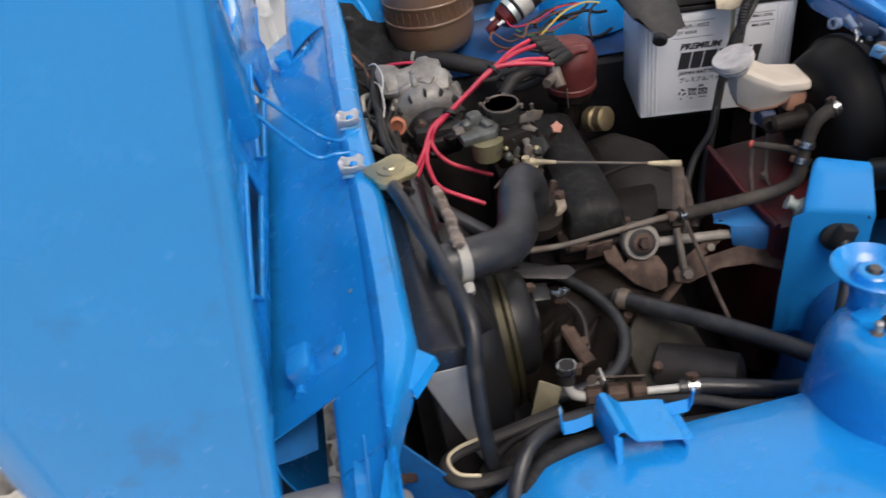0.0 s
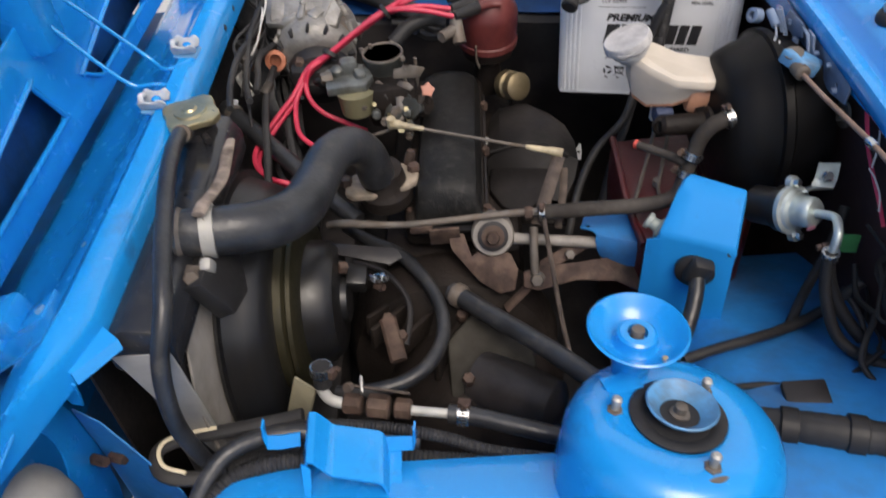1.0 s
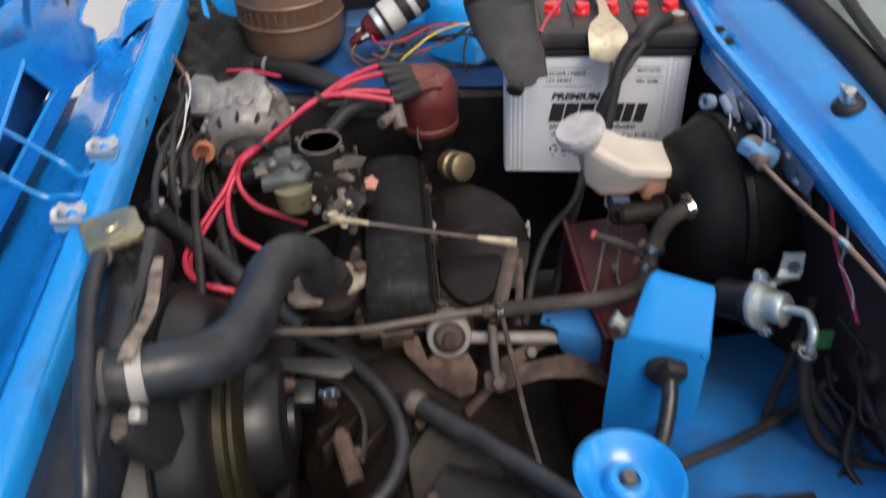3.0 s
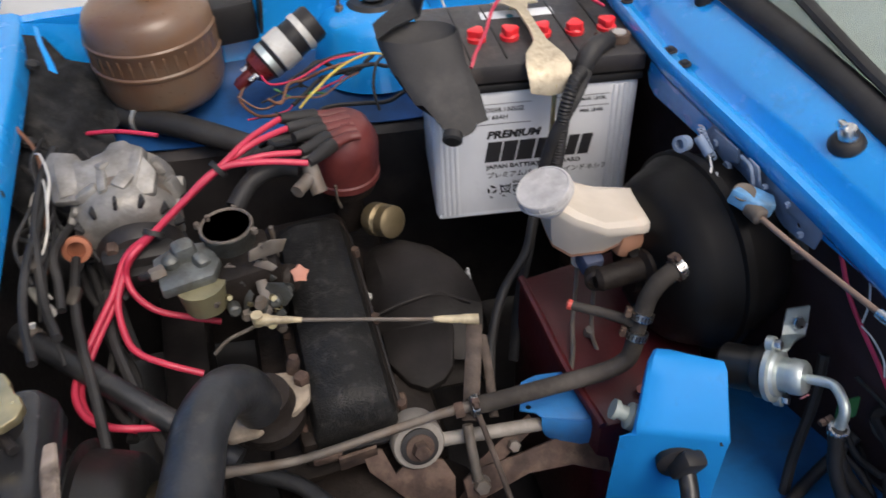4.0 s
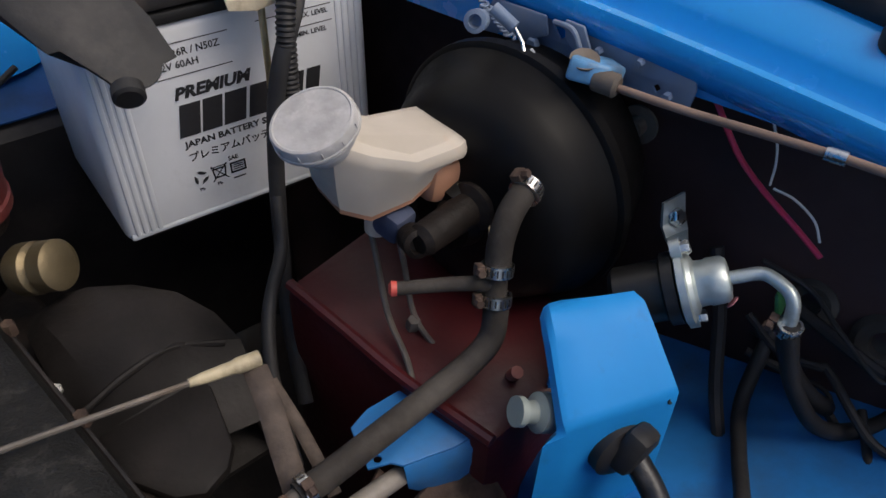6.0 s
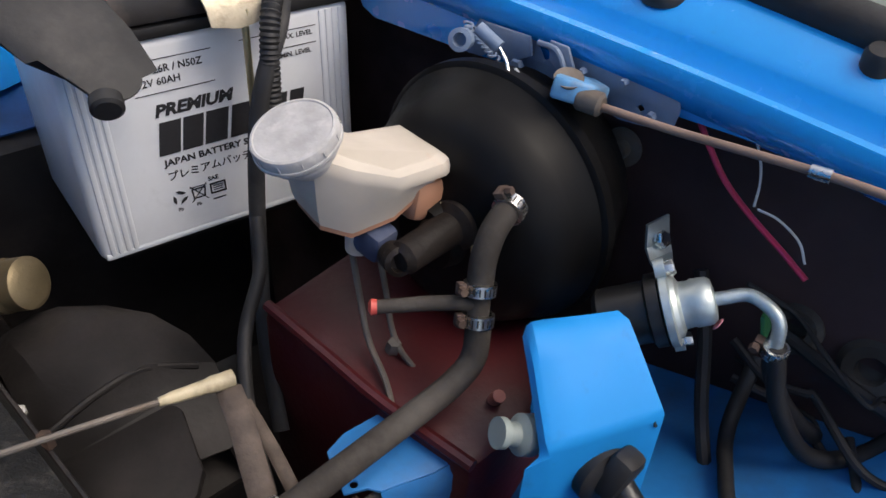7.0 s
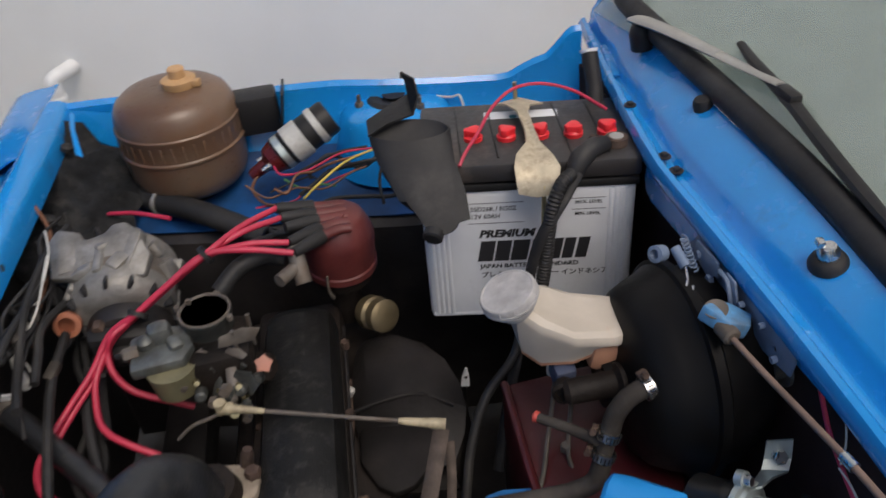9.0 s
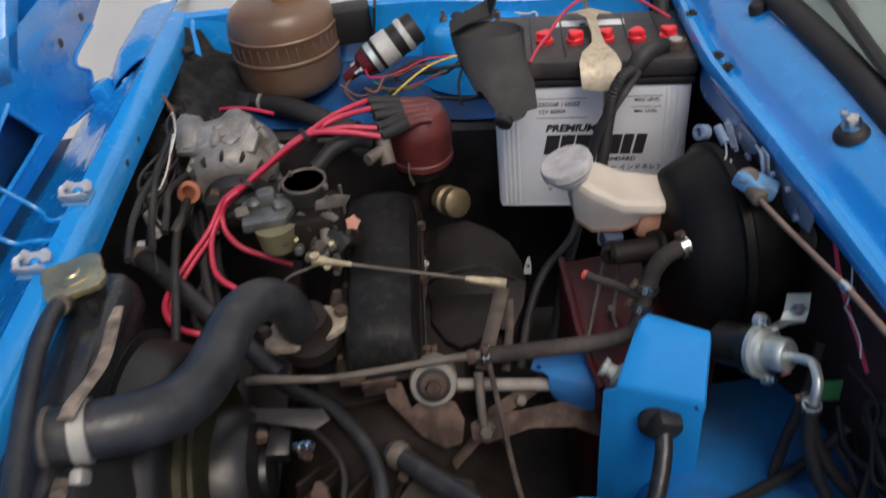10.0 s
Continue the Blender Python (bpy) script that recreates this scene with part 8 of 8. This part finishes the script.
rod = thing("release_rod", (0.33, -0.35, 0.84), "dull pinkish release rod below the cowl", "rod")
part("rod", tube([(0.284, -0.266, 0.856), (0.299, -0.315, 0.858), (0.313, -0.362, 0.862), (0.327, -0.410, 0.866), (0.343, -0.47, 0.868)], 0.0029, 12, 5), material("dusty_pink_rod", (0.20, 0.135, 0.105), 0.7, spread=0.2, bump=0.2), rod)
part("rod_end", lathe([(0.006, 0), (0.0085, 0.003), (0.0085, 0.018), (0.006, 0.02)], (0.279, -0.250, 0.857), (0.3, -0.95, 0.0), 16), DUSTMETAL, rod, "ragged grey rod end")
part("silver_ferrule", lathe([(0.0045, 0), (0.0045, 0.012)], (0.3235, -0.398, 0.865), (0.29, -0.95, 0.06), 14), STEEL, rod)
cyl = thing("cowl_drain_tube", (0.225, 0.20, 0.87), "short black drain tube below the cowl corner", "tube")
part("tube", tube([(0.226, 0.215, 0.915), (0.230, 0.195, 0.885), (0.232, 0.178, 0.855)], 0.011, 14, 4), RUBBER, cyl)
part("tube_lip", lathe([(0.0095, 0), (0.012, 0), (0.012, 0.004), (0.0095, 0.004)], (0.2255, 0.217, 0.916), (-0.1, 0.4, 0.8), 18), WHITEPLAST, cyl, "pale tube lip")

# ---- stone paving, last ----
rng = random.Random(5)
shapes = []
for k in range(6):
    bm = bmesh.new()
    n = 11
    ring = [(0.5 * (1 + 0.22 * rng.uniform(-1, 1)) * math.cos(2 * math.pi * q / n), 0.5 * (1 + 0.22 * rng.uniform(-1, 1)) * math.sin(2 * math.pi * q / n)) for q in range(n)]
    low_, top_ = [bm.verts.new((x, y, 0)) for x, y in ring], [bm.verts.new((x * 0.86, y * 0.86, 0.10)) for x, y in ring]
    for q in range(n):
        bm.faces.new((low_[q], low_[(q + 1) % n], top_[(q + 1) % n], top_[q]))
    bm.faces.new(top_)
    me = bpy.data.meshes.new("paving_stone")
    bm.to_mesh(me)
    bm.free()
    me.materials.append(PEBBLE)
    shapes.append(me)
count = 0
for iy in range(17):
    for ix in range(17):
        x, y = -2.15 + ix * 0.105 + rng.uniform(-0.016, 0.016) + 0.05 * (iy % 2), -1.15 + iy * 0.105 + rng.uniform(-0.016, 0.016)
        if x > -0.45 or y > 0.75:
            continue
        st = new("paving_stone", shapes[rng.randrange(6)])
        st.parent = ground
        st.location, st.rotation_euler, st.scale = (x, y, 0.0), (0, 0, rng.uniform(0, 6.28)), (rng.uniform(0.085, 0.115), rng.uniform(0.075, 0.10), rng.uniform(0.08, 0.14))
